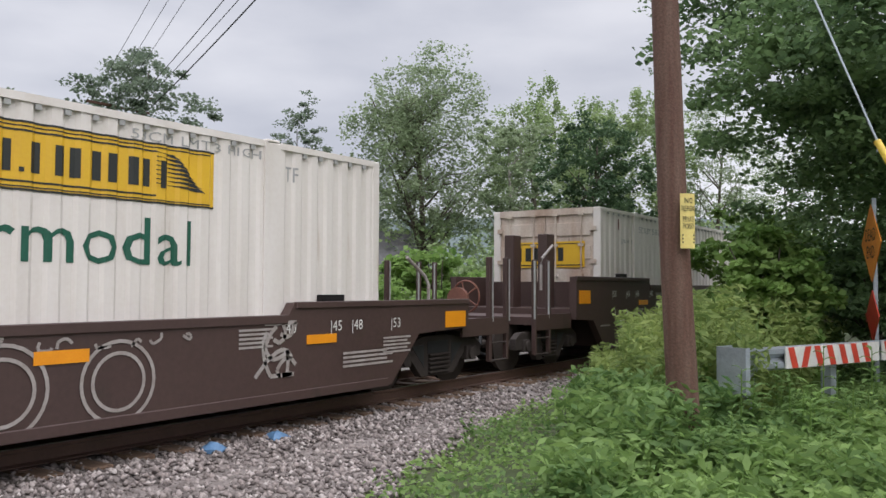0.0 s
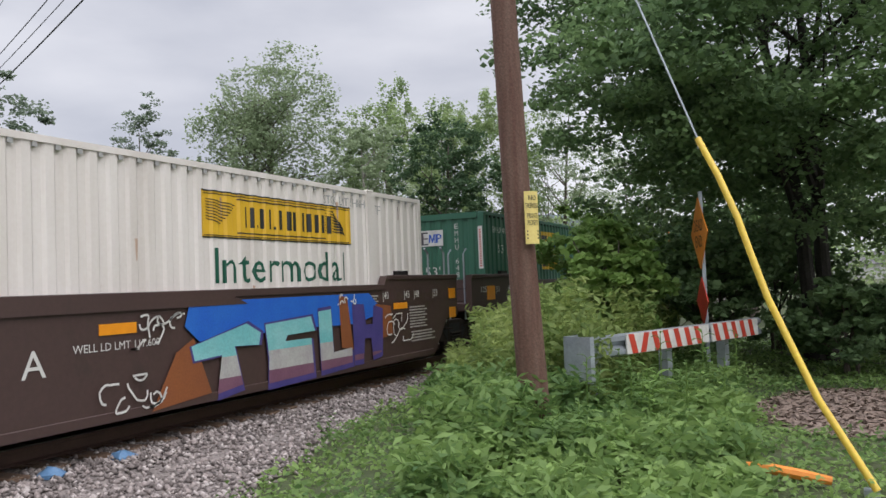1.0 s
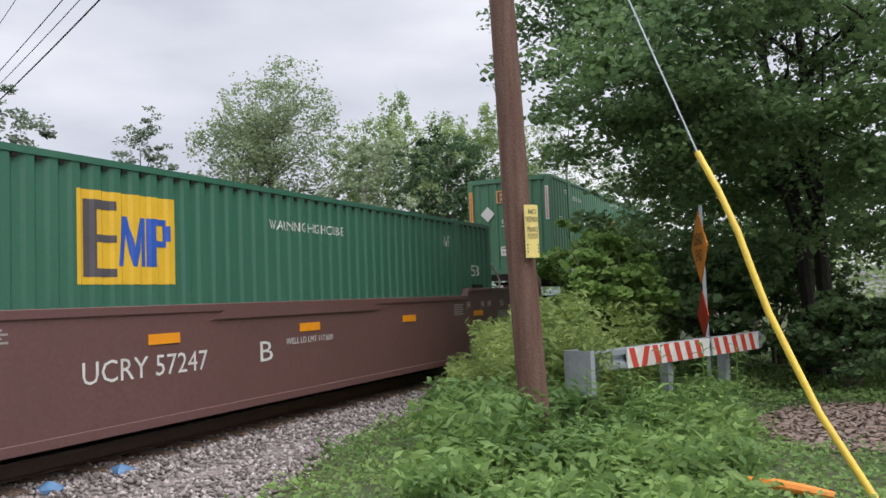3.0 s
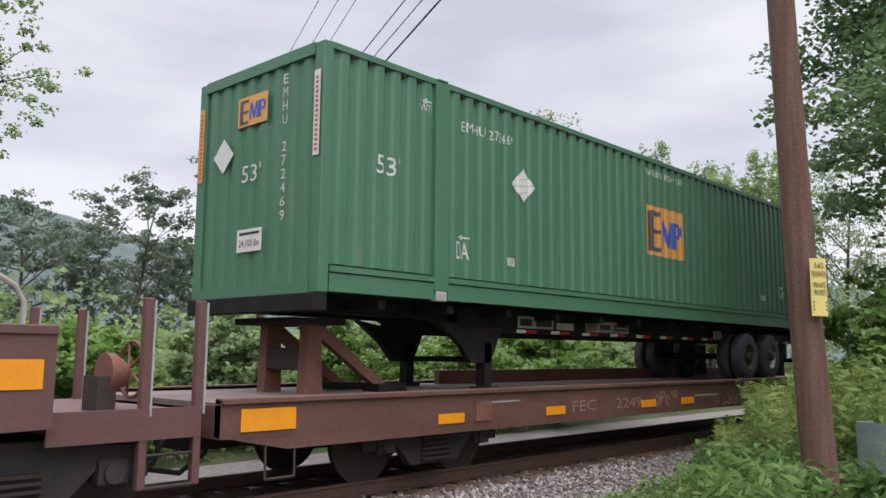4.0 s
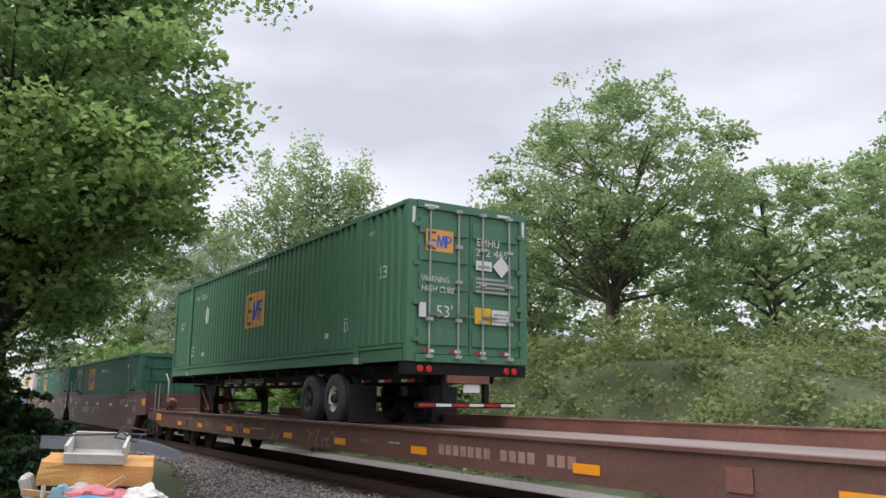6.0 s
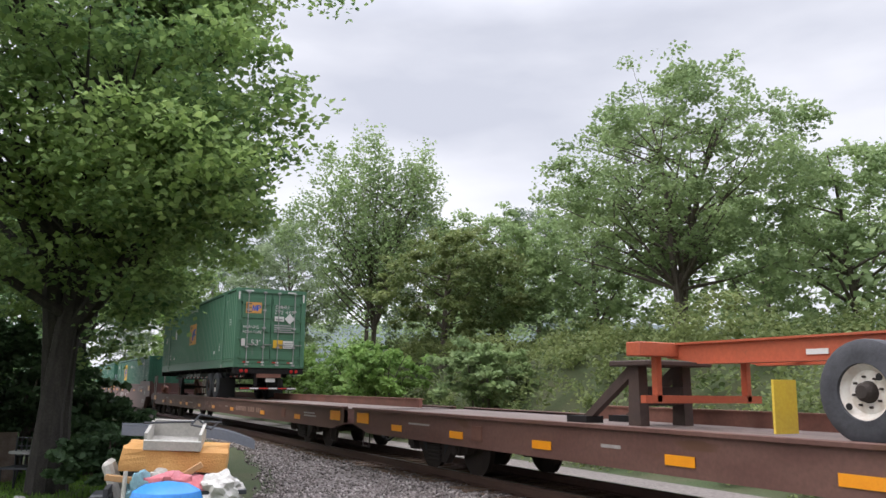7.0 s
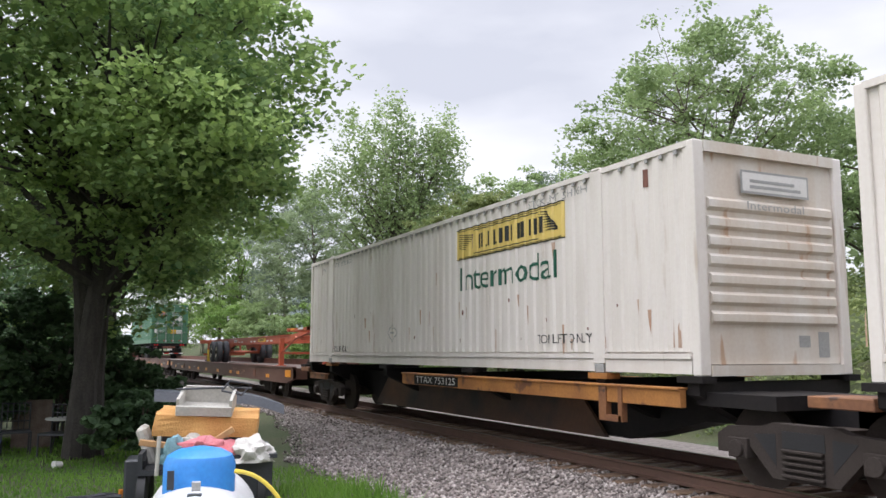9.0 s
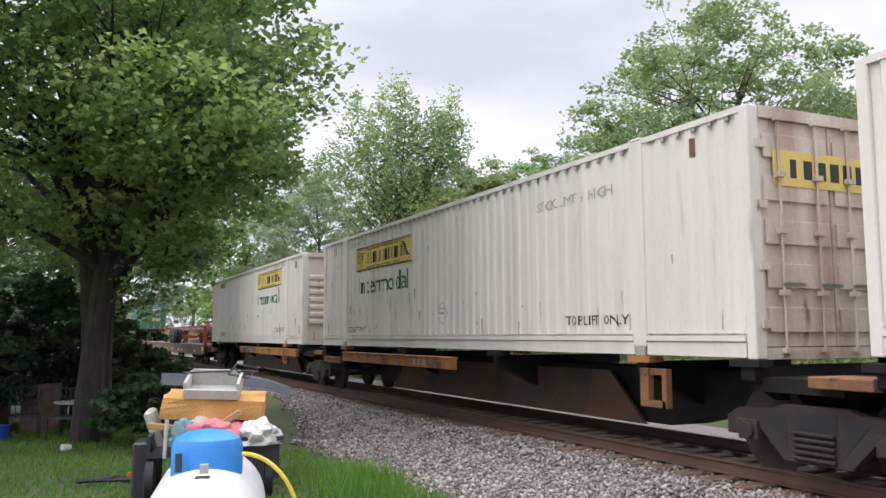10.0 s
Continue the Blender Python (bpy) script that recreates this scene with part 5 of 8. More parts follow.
def flatcar(s, length, trucks, marks, label):
    c = thing("flatcar", label, "railway car", group="flatcars of the train")
    rides(c, s, SIDE, 0)
    for near in (True, False):
        y0, y1 = (-0.15, -0.05) if near else (WIDTH + 0.05, WIDTH + 0.15)
        bm = bmesh.new()
        prism(bm, [(0, 0.72), (0.8, 0.56), (length - 0.8, 0.56), (length, 0.72), (length, DECK_Z + 0.03), (0, DECK_Z + 0.03)], y0, y1)
        part("side_sill", bm, FLAT_BROWN, c)
        ye = (y0 - 0.05, y1) if near else (y0, y1 + 0.05)
        part("sill_flange", boxes((0, length, *ye, DECK_Z - 0.01, DECK_Z + 0.05)), FLAT_BROWN, c, bevel=0.008)
    x = 0.05
    while x < length - 0.1:
        x1 = min(x + 1.5, length - 0.05)
        part("deck_plate", boxes((x, x1 - 0.012, -0.05, WIDTH + 0.05, DECK_Z - 0.06, DECK_Z)), DECK, c)
        x = x1
    part("guide_rail", boxes((5.6, length - 0.9, 2.20, 2.30, DECK_Z, DECK_Z + 0.20), (5.6, length - 0.9, 2.18, 2.36, DECK_Z + 0.20, DECK_Z + 0.225)), RUSTY_RED, c, "rusty red guide rail along the deck")
    part("centre_sill", boxes((0.3, length - 0.3, 0.95, 1.65, 0.48, DECK_Z - 0.06)), BLACK, c)
    for x in np.arange(2.0, length - 1, 2.6):
        part("cross_bearer", boxes((x, x + 0.12, 0.0, WIDTH, 0.62, DECK_Z - 0.06)), BLACK, c)
    for x in trucks:
        truck(c, x)
    for x0, d in ((0, -1), (length, 1)):
        part("coupler", boxes((min(x0, x0 + d * 0.55), max(x0, x0 + d * 0.55), 1.15, 1.45, 0.66, 0.92), (min(x0 + d * 0.42, x0 + d * 0.68), max(x0 + d * 0.42, x0 + d * 0.68), 1.08, 1.55, 0.62, 0.96)), GRIME, c, bevel=0.02)
        bm = bmesh.new()
        tube(bm, [(x0 + d * 0.05, 0.75, 0.75), (x0 + d * 0.2, 0.72, 0.42), (x0 + d * 0.45, 0.80, 0.34), (x0 + d * 0.62, 0.95, 0.5)], 0.03, 6)
        part("brake_hose", bm, RUBBER, c)
        xs = x0 - d * 0.9
        bm = bmesh.new()
        for k in (0, 0.4):
            tube(bm, [(xs + k * d * 0.9, -0.13, 0.75), (xs + k * d * 0.9, -0.14, 0.28)], 0.014, 6)
        tube(bm, [(xs, -0.14, 0.28), (xs + 0.36 * d, -0.14, 0.28)], 0.016, 6)
        part("stirrup", bm, GRIME, c)
        part("corner_block", boxes((min(x0, x0 - d * 0.9), max(x0, x0 - d * 0.9), -0.156, 0.3, 0.70, DECK_Z - 0.02)), FLAT_BROWN, c)
        part("reflector", boxes((min(x0 - d * 0.22, x0 - d * 0.88), max(x0 - d * 0.22, x0 - d * 0.88), -0.172, -0.160, 0.76, 0.98)), REFLECT, c, "amber reflector")
    for x in marks["reflectors"]:
        part("reflector", boxes((x, x + 0.48, -0.165, -0.155, 0.68, 0.80)), REFLECT, c, "amber reflector")
    bm = bmesh.new()
    for t, x0, x1, z0, z1 in marks["words"]:
        write(bm, t, x0, x1, z0, z1)
    for x0, x1, z0, z1 in marks["blocks"]:
        n = max(1, round((x1 - x0) / 0.20))
        for k in range(n):
            a = x0 + (x1 - x0) * k / n
            w = (x1 - x0) / n
            if k not in (7, 12):
                plate(bm, a, a + w * 0.74, z0, z1)
    part("lettering", flat(bm, -0.157), TAN, c)
    if marks["scrawl"]:
        bm = bmesh.new()
        for i, (x0, x1) in enumerate(marks["scrawl"]):
            scribble(bm, x0, x1, 0.62, 0.92, 7, random.Random(20 + i), 0.035)
        part("graffiti", flat(bm, -0.158), TAN, c, "tan sprayed scrawls")
    part("small_writing", flat(bars(marks["bars"]), -0.157), DULL, c)
    for x in marks["boards"]:
        part("tack_board", boxes((x, x + 0.32, -0.17, -0.15, 0.68, 0.92)), RUSTY_RED, c)
    return c


def hitch(s, flip, label):
    """A folding stand that holds a trailer's kingpin."""
    h = thing("trailer_hitch", label, "hitch")
    rides(h, s, SIDE, DECK_Z)
    d = -1 if flip else 1
    top = 0.93
    for y0 in (0.80, 1.62):
        bm = bmesh.new()
        prism(bm, [(-0.13, 0), (0.13, 0), (0.10, top - 0.1), (-0.10, top - 0.1)], y0, y0 + 0.16)
        part("post", bm, RUSTY_RED if not flip else HITCH_BROWN, h)
        bm = bmesh.new()
        prism(bm, [(d * 1.35, 0), (d * 1.15, 0), (d * 0.02, top - 0.20), (d * 0.06, top - 0.04)], y0 + 0.02, y0 + 0.13)
        part("brace", bm, RUSTY_RED if not flip else HITCH_BROWN, h)
        part("foot", boxes((min(d * 1.0, d * 1.5), max(d * 1.0, d * 1.5), y0 - 0.08, y0 + 0.24, 0, 0.10)), BLACK, h)
    part("head_plate", boxes((-0.42, 0.42, 0.70, 1.90, top - 0.10, top - 0.02)), BLACK if not flip else HITCH_BROWN, h, bevel=0.015)
    part("lock_box", boxes((-0.12, 0.12, 0.96, 1.62, 0.28, 0.55)), GRIME, h, bevel=0.015)
    return h


flatcar(-1.25, 29.15, (3.3, 25.4), {
    "reflectors": (3.05, 5.30, 8.02, 9.45, 12.2, 14.9, 17.9, 21.9, 25.4),
    "words": [("FEC", 5.98, 6.62, 0.70, 0.86), ("2249", 7.22, 8.02, 0.70, 0.86), ("UNIT A", 16.05, 16.55, 0.76, 0.84)],
    "blocks": [(18.75, 22.0, 0.72, 0.87)], "scrawl": [(8.35, 9.3), (10.9, 12.0), (13.3, 15.0)],
    "bars": [(3.9, 4.7, 0.90, 0.94, 1), (10.0, 11.0, 0.80, 0.86, 1), (17.1, 17.5, 0.80, 0.86, 1), (26.2, 27.2, 0.78, 0.92, 2)], "boards": (3.75, 24.2)},
    "long brown railway flatcar with amber reflectors and white lettering")
flatcar(28.55, 27.75, (3.5, 23.5), {
    "reflectors": (2.1, 4.6, 7.2, 10.0, 12.3, 15.2, 18.0, 19.45, 24.3),
    "words": [("FEC", 18.70, 19.40, 0.72, 0.90), ("2249", 20.0, 20.9, 0.70, 0.88)],
    "blocks": [], "scrawl": [], "bars": [(2.9, 3.8, 0.84, 0.90, 1), (8.8, 9.2, 0.8, 0.88, 1)], "boards": (5.4, 22.4)},
    "long brown railway flatcar carrying an empty orange chassis")
hitch(0.62, False, "rusty folding trailer hitch stand on a flatcar")
hitch(36.9, True, "dark folding trailer hitch stand on a flatcar")
hitch(55.6, True, "black trailer hitch stand holding a gooseneck")


def orange_chassis():
    c = thing("empty_chassis", "empty orange container chassis with white wheels on a flatcar", "trailer")
    rides(c, 37.7, SIDE, DECK_Z)
    for y0 in (0.70, 1.74):
        bm = bmesh.new()
        prism(bm, [(0.0, 0.92), (0.6, 0.84), (14.6, 0.84), (15.2, 0.92), (17.2, 1.13), (19.2, 1.13), (19.2, 1.21), (17.0, 1.23), (15.0, 1.09), (0.0, 1.09)], y0, y0 + 0.14)
        part("main_beam", bm, CHASSIS_ORANGE, c)
        part("beam_flange", boxes((0.0, 15.0, y0 - 0.05, y0 + 0.19, 1.085, 1.11), (0.6, 14.6, y0 - 0.05, y0 + 0.19, 0.83, 0.85)), CHASSIS_ORANGE, c)
    part("rear_bolster", boxes((-0.05, 0.22, 0.05, 2.55, 0.93, 1.11)), CHASSIS_ORANGE, c, bevel=0.01)
    part("front_bolster", boxes((17.1, 17.30, 0.02, 2.58, 1.15, 1.26)), CHASSIS_ORANGE, c, bevel=0.01)
    part("gooseneck_rail", boxes((17.3, 19.3, 0.06, 0.16, 1.16, 1.25), (17.3, 19.3, 2.44, 2.54, 1.16, 1.25), (19.2, 19.3, 0.06, 2.54, 1.15, 1.26)), CHASSIS_ORANGE, c)
    bm = bmesh.new()
    for x in np.arange(1.2, 17, 1.5):
        box(bm, x, x + 0.1, 0.75, 1.85, 0.90, 1.02)
    part("cross_members", bm, CHASSIS_ORANGE, c)
    part("rear_guard", boxes((-0.02, 0.08, 0.45, 0.53, 0.35, 0.95), (-0.02, 0.08, 2.07, 2.15, 0.35, 0.95), (-0.02, 0.08, 0.25, 2.35, 0.33, 0.43)), CHASSIS_ORANGE, c)
    for x in (3.32, 4.60):
        for near, y in ((True, 0.16), (False, 2.44)):
            road_wheel(c, x, y, 0.50, near, RIM)
        bm = bmesh.new()
        tube(bm, [(x, 0.2, 0.5), (x, 2.4, 0.5)], 0.07, 10)
        part("axle", bm, CHASSIS_ORANGE, c)
    for y0 in (0.62, 1.84):
        bm = bmesh.new()
        prism(bm, [(2.6, 0.86), (5.5, 0.86), (5.2, 0.55), (4.5, 0.72), (3.4, 0.72), (2.9, 0.60)], y0, y0 + 0.1)
        part("spring_hanger", bm, CHASSIS_ORANGE, c)
    for y0 in (0.42, 2.02):
        part("landing_leg", boxes((14.55, 14.72, y0, y0 + 0.16, 0.03, 1.0), (14.45, 14.82, y0 - 0.06, y0 + 0.22, 0.0, 0.04)), CHASSIS_ORANGE, c)
        bm = bmesh.new()
        prism(bm, [(14.6, 0.45), (14.7, 0.45), (16.6, 0.98), (16.5, 1.02)], y0 + 0.04, y0 + 0.10)
        part("leg_brace", bm, CHASSIS_ORANGE, c)
    part("cross_brace", boxes((14.58, 14.68, 0.5, 2.1, 0.42, 0.50)), CHASSIS_ORANGE, c)
    for x in (2.2, 4.0, 6.4, 7.0, 8.8, 9.4, 11.6, 12.2, 13.9):
        part("marker_tape", boxes((x, x + 0.28, 0.685, 0.698, 0.90, 0.96)), PLACARD, c, "white reflective tape")
    part("marker_tape", boxes((18.3, 18.9, 0.045, 0.058, 1.19, 1.25)), PLACARD, c, "white reflective tape")
    part("marker_tape", boxes((17.5, 17.9, 0.045, 0.058, 1.19, 1.25)), REFLECT, c, "amber reflective tape")
    part("plate", boxes((10.2, 11.4, 0.685, 0.698, 0.90, 1.04)), LOGO_YELLOW, c)
    part("plate_mark", boxes((10.3, 11.3, 0.678, 0.684, 0.99, 1.01), (10.3, 11.1, 0.678, 0.684, 0.94, 0.965)), INK, c)
    part("plate", boxes((5.5, 6.1, 0.685, 0.698, 0.92, 1.03)), PLACARD, c)
    part("plate_mark", boxes((5.55, 6.05, 0.678, 0.684, 0.95, 0.97), (5.55, 6.05, 0.678, 0.684, 0.985, 1.005)), INK, c)
    part("mud_flap", boxes((2.25, 2.28, 0.06, 0.40, 0.06, 0.62)), YELLOW, c, "yellow flap behind the wheels")
    bm = bmesh.new()
    for k in range(3):
        tube(bm, [(5.0, 0.66, 0.75 - k * 0.03), (5.6, 0.55, 0.60 + k * 0.04), (6.1, 0.66, 0.78)], 0.015, 6)
    part("air_hoses", bm, BLACK, c)
    return c


orange_chassis()


# ---- spine cars and their white boxes ----


def spine_car(s, beam, label, number):
    c = thing("spine_car", label, "railway car", group="spine cars of the train")
    rides(c, s, SIDE, 0)
    L = LENGTH
    bm = bmesh.new()
    prism(bm, [(-0.9, 0.65), (2.0, 0.62), (3.6, 0.25), (13.6, 0.25), (15.2, 0.62), (18.0, 0.65), (18.0, 1.05), (-0.9, 1.05)], 0.95, 1.65)
    part("centre_spine", bm, BLACK, c)
    bm = bmesh.new()
    prism(bm, [(3.4, 0.24), (13.2, 0.24), (12.4, 0.98), (4.3, 0.98)], 0.80, 0.86)
    part("spine_web", bm, surface("rust_smeared_black", (0.030, 0.026, 0.025), 0.65, second=(0.14, 0.065, 0.032), scale=0.7, amount=0.9, fine=18, bump=0.1), c)
    for x in (0.15, P1, 6.0, 10.2, P2, L - 0.15):
        bm = bmesh.new()
        prism(bm, [(0.0, 1.02), (0.0, 1.18), (2.6, 1.18), (2.6, 1.02), (1.7, 0.60), (0.9, 0.60)], x - 0.10, x + 0.10, "x")
        part("cross_arm", bm, BLACK, c)
        for y0 in (-0.06, 2.44):
            part("box_seat", boxes((x - 0.22, x + 0.22, y0, y0 + 0.22, 1.17, 1.25)), SPINE_ORANGE if x in (P1, P2) else BLACK, c)
    b0, b1 = beam
    part("side_beam", boxes((b0, b1, -0.12, -0.02, 0.87, 1.10), (b0, b1, -0.15, 0.02, 1.08, 1.11)), SPINE_ORANGE, c, "worn yellow-orange side beam", bevel=0.006)
    part("side_beam", boxes((b0, b1, 2.62, 2.72, 0.87, 1.10)), SPINE_ORANGE, c, bevel=0.006)
    part("end_beam", boxes((0.45, 1.85, -0.12, -0.03, 0.80, 0.94), (0.45, 1.85, -0.14, 0.02, 0.93, 0.955)), SPINE_BROWN, c, "worn orange-brown end beam", bevel=0.006)
    part("bracket", boxes((14.3, 14.46, -0.14, -0.05, 0.62, 1.10), (14.46, 14.78, -0.14, -0.05, 0.62, 0.70), (14.72, 14.80, -0.14, -0.05, 0.62, 1.10), (14.46, 14.72, -0.10, -0.05, 1.02, 1.10)), SPINE_BROWN, c)
    part("end_plate", boxes((-0.70, 0.05, -0.06, 0.5, 0.98, 1.10)), SPINE_BROWN, c, bevel=0.01)
    part("end_plate", boxes((L - 0.2, L + 1.0, 0.1, 1.0, 0.90, 1.06)), BLACK, c)
    truck(c, 17.45 if number else 16.75)
    bm = bmesh.new()
    if number:
        write(bm, "TTAX 753125", b0 + 0.75, b0 + 2.55, 0.92, 1.05)
        part("number_board", boxes((b0 + 0.65, b0 + 2.65, -0.126, -0.121, 0.89, 1.07)), BLACK, c)
    else:
        write(bm, "53", b0 + 1.6, b0 + 1.85, 0.92, 1.04)
        plate(bm, b0 + 4.7, b0 + 4.85, 0.92, 1.04)
        plate(bm, b0 + 4.95, b0 + 5.1, 0.92, 1.04)
        plate(bm, b0 + 5.2, b0 + 5.35, 0.92, 1.04)
    part("lettering", flat(bm, -0.132), CHALK if number else DULL, c)
    return c


car_one = spine_car(57.56, (7.3, 15.9), "black spine car with a worn orange side beam", True)
truck(car_one, 1.25)
car_two = spine_car(75.95, (2.1, 8.7), "black spine car unit with an orange side beam", False)
car_three = spine_car(93.5, (2.1, 8.7), "black spine car unit following close behind", False)
fifth_box = white_box(57.56, SPINE_Z, "white container with a rust-streaked ribbed end on a spine car", "wall", "ribs",
                      (9.65, 13.32, 2.02, 2.60, (9.83, 13.07, 1.43, 1.87)), GREEN_WORD, LOGO_PALE, WHITE_RUSTY,
                      [("STCK LMT 5 HIGH", 12.3, 13.9, 2.62, 2.74), ("NF", 1.2, 1.45, 2.50, 2.66), ("STCK LMT 5 HIGH", 2.2, 3.6, 2.58, 2.70)])
sixth_box = white_box(75.95, SPINE_Z, "white container with rust stains and dark doors on a spine car", "wall", "doors",
                      (2.77, 6.46, 1.90, 2.49, (2.99, 6.26, 1.32, 1.76)), GREEN_WORD, LOGO_PALE, DOOR_RUST,
                      [("STCK LMT 5 HIGH", 2.3, 3.6, 2.56, 2.68), ("STCK LMT 5 HIGH", 11.6, 13.6, 2.25, 2.40), ("J.B.", 1.1, 1.5, 2.1, 2.22)])
seventh_box = white_box(93.5, SPINE_Z + 0.06, "white container on the following spine car", "wall", "doors",
                        (9.65, 13.32, 2.02, 2.60, (9.83, 13.07, 1.43, 1.87)), GREEN_WORD, LOGO_PALE, WHITE, [])
small_marks(fifth_box, [("TOP LIFT ONLY", 2.18, 3.35, 0.30, 0.44), ("TOP LIFT ONLY", 12.5, 13.95, 0.42, 0.56)], INK)
small_marks(sixth_box, [("TOP LIFT ONLY", 2.2, 3.5, 0.36, 0.50), ("TOP LIFT ONLY", 12.4, 13.9, 0.42, 0.56)], INK)
stock_marks(fifth_box)
stock_marks(sixth_box, True)
for b, px in ((fifth_box, 6.4), (sixth_box, 8.0)):
    bm = bmesh.new()
    for k in range(4):
        a, d = (px + 0.25 * (k == 0) - 0.25 * (k == 2), 0.72 + 0.25 * (k == 1) - 0.25 * (k == 3)), (px + 0.25 * (k == 3) - 0.25 * (k == 1), 0.72 + 0.25 * (k == 0) - 0.25 * (k == 2))
        mid = Vector((px, 0.72))
        ia, id_ = Vector(a).lerp(mid, 0.1), Vector(d).lerp(mid, 0.1)
        poly(bm, [a, d, tuple(id_), tuple(ia)])
    plate(bm, px - 0.12, px + 0.12, 0.70, 0.74)
    plate(bm, px - 0.08, px + 0.08, 0.80, 0.83)
    part("placard_outline", drape(bm, 0.006), FADED, b)
# the ribbed end's pale sign and patches
bm = bmesh.new()
plate(bm, 0.75, 1.95, 2.28, 2.58)
part("sign_panel", to_rear(bm, LENGTH + 0.006), FADED, fifth_box)
bm = bmesh.new()
plate(bm, 0.78, 1.92, 2.31, 2.55)
part("sign_panel", to_rear(bm, LENGTH + 0.009), PLACARD, fifth_box)
part("sign_bars", to_rear(bars([(0.9, 1.8, 2.35, 2.5, 2)]), LENGTH + 0.012), FADED, fifth_box)
bm = bmesh.new()
write(bm, "Intermodal", 0.85, 1.85, 2.08, 2.18)
part("lettering", to_rear(bm, LENGTH + 0.006), FADED, fifth_box)
bm = bmesh.new()
plate(bm, 1.7, 1.9, 0.35, 0.50)
plate(bm, 2.05, 2.25, 0.22, 0.55)
part("patch", to_rear(bm, LENGTH - 0.045), FADED, fifth_box)
bm = bmesh.new()
plate(bm, 0.35, 2.25, 1.98, 2.40)
part("logo_panel", to_rear(bm, LENGTH + 0.008), LOGO_PALE, sixth_box)
bm = bmesh.new()
for k, w in enumerate((0.10, 0.14, 0.15, 0.15, 0.15, 0.13)):
    x = 0.62 + k * 0.22
    plate(bm, x, x + w, 2.08, 2.30)
part("logo_device", to_rear(bm, LENGTH + 0.012), INK, sixth_box)

# ---- leaves, trees, shrubs ----


def leaf_quads(rng, at, size, long=1.0, droop=0.0, up=0.6):
    """Folded leaves at the given places, facing mostly up, each turned its own way."""
    n = len(at)
    a = rng.uniform(0, 2 * np.pi, n)
    nz = rng.normal(0, 1, (n, 3))
    nz[:, 2] = np.abs(nz[:, 2]) + up
    nz /= np.linalg.norm(nz, axis=1)[:, None]
    d = np.stack((np.cos(a), np.sin(a), np.full(n, -droop)), -1)
    d -= nz * (d * nz).sum(1)[:, None]
    d /= np.linalg.norm(d, axis=1)[:, None]
    w = np.cross(nz, d)
    s = (size * rng.uniform(0.65, 1.3, n))[:, None]
    half = s * 0.5 * long
    v = np.stack((at - d * half, at + w * s * 0.42 + nz * s * 0.12, at + d * half - nz * s * 0.1, at - w * s * 0.42 + nz * s * 0.12), 1)
    return v.reshape(-1, 3), (np.arange(n * 4).reshape(n, 4))


def cloud(rng, centres, radii, each, flatten=0.5):
    """Leaf places round cluster centres."""
    out = []
    for c, r in zip(centres, radii):
        p = rng.normal(0, 1, (each, 3))
        p *= (rng.random(each) ** 0.55 / np.linalg.norm(p, axis=1))[:, None] * r
        p[:, 2] *= flatten
        out.append(p + c)
    return np.concatenate(out)


def crown_points(rng, n, centre, radii, seed, shell=0.5, gaps=0.0, boxy=1.0, lobes=20, lobe=0.40, upright=0.0):
    """Cluster centres on the upper and outer faces of the rounded lobes that make up a crown, some within it."""
    radii = np.array(radii)
    heads, sizes = [], []
    for k in range(lobes):
        h = 1 - 2 * (k + 0.5) / lobes
        a = k * 2.39996 + seed + rng.normal(0, 0.25)
        d = np.array((math.sqrt(1 - h * h) * math.cos(a), math.sqrt(1 - h * h) * math.sin(a), h))
        d = np.sign(d) * np.abs(d) ** boxy
        heads.append(d * rng.uniform(0.50, 0.74))
        sizes.append(lobe * rng.uniform(0.62, 1.25))
    heads, sizes = np.array(heads), np.array(sizes)
    share = sizes ** 2 / (sizes ** 2).sum()
    out = []
    while len(out) < n:
        k = rng.choice(lobes, p=share)
        d = rng.normal(0, 1, 3)
        d = d / np.linalg.norm(d) + heads[k] * 0.9 + np.array((0, 0, 0.35))
        d /= np.linalg.norm(d)
        d[2] *= 1 + upright * rng.random()
        u = rng.random() * 0.6 if rng.random() < 0.16 else 1 - (1 - shell) * rng.random() ** 1.6
        p = (heads[k] + d * sizes[k] * u) * radii + centre
        if gaps and noise.noise((p[0] * 0.55 + seed, p[1] * 0.55, p[2] * 0.55)) < gaps - 0.62:
            continue
        out.append(p)
    return np.array(out)


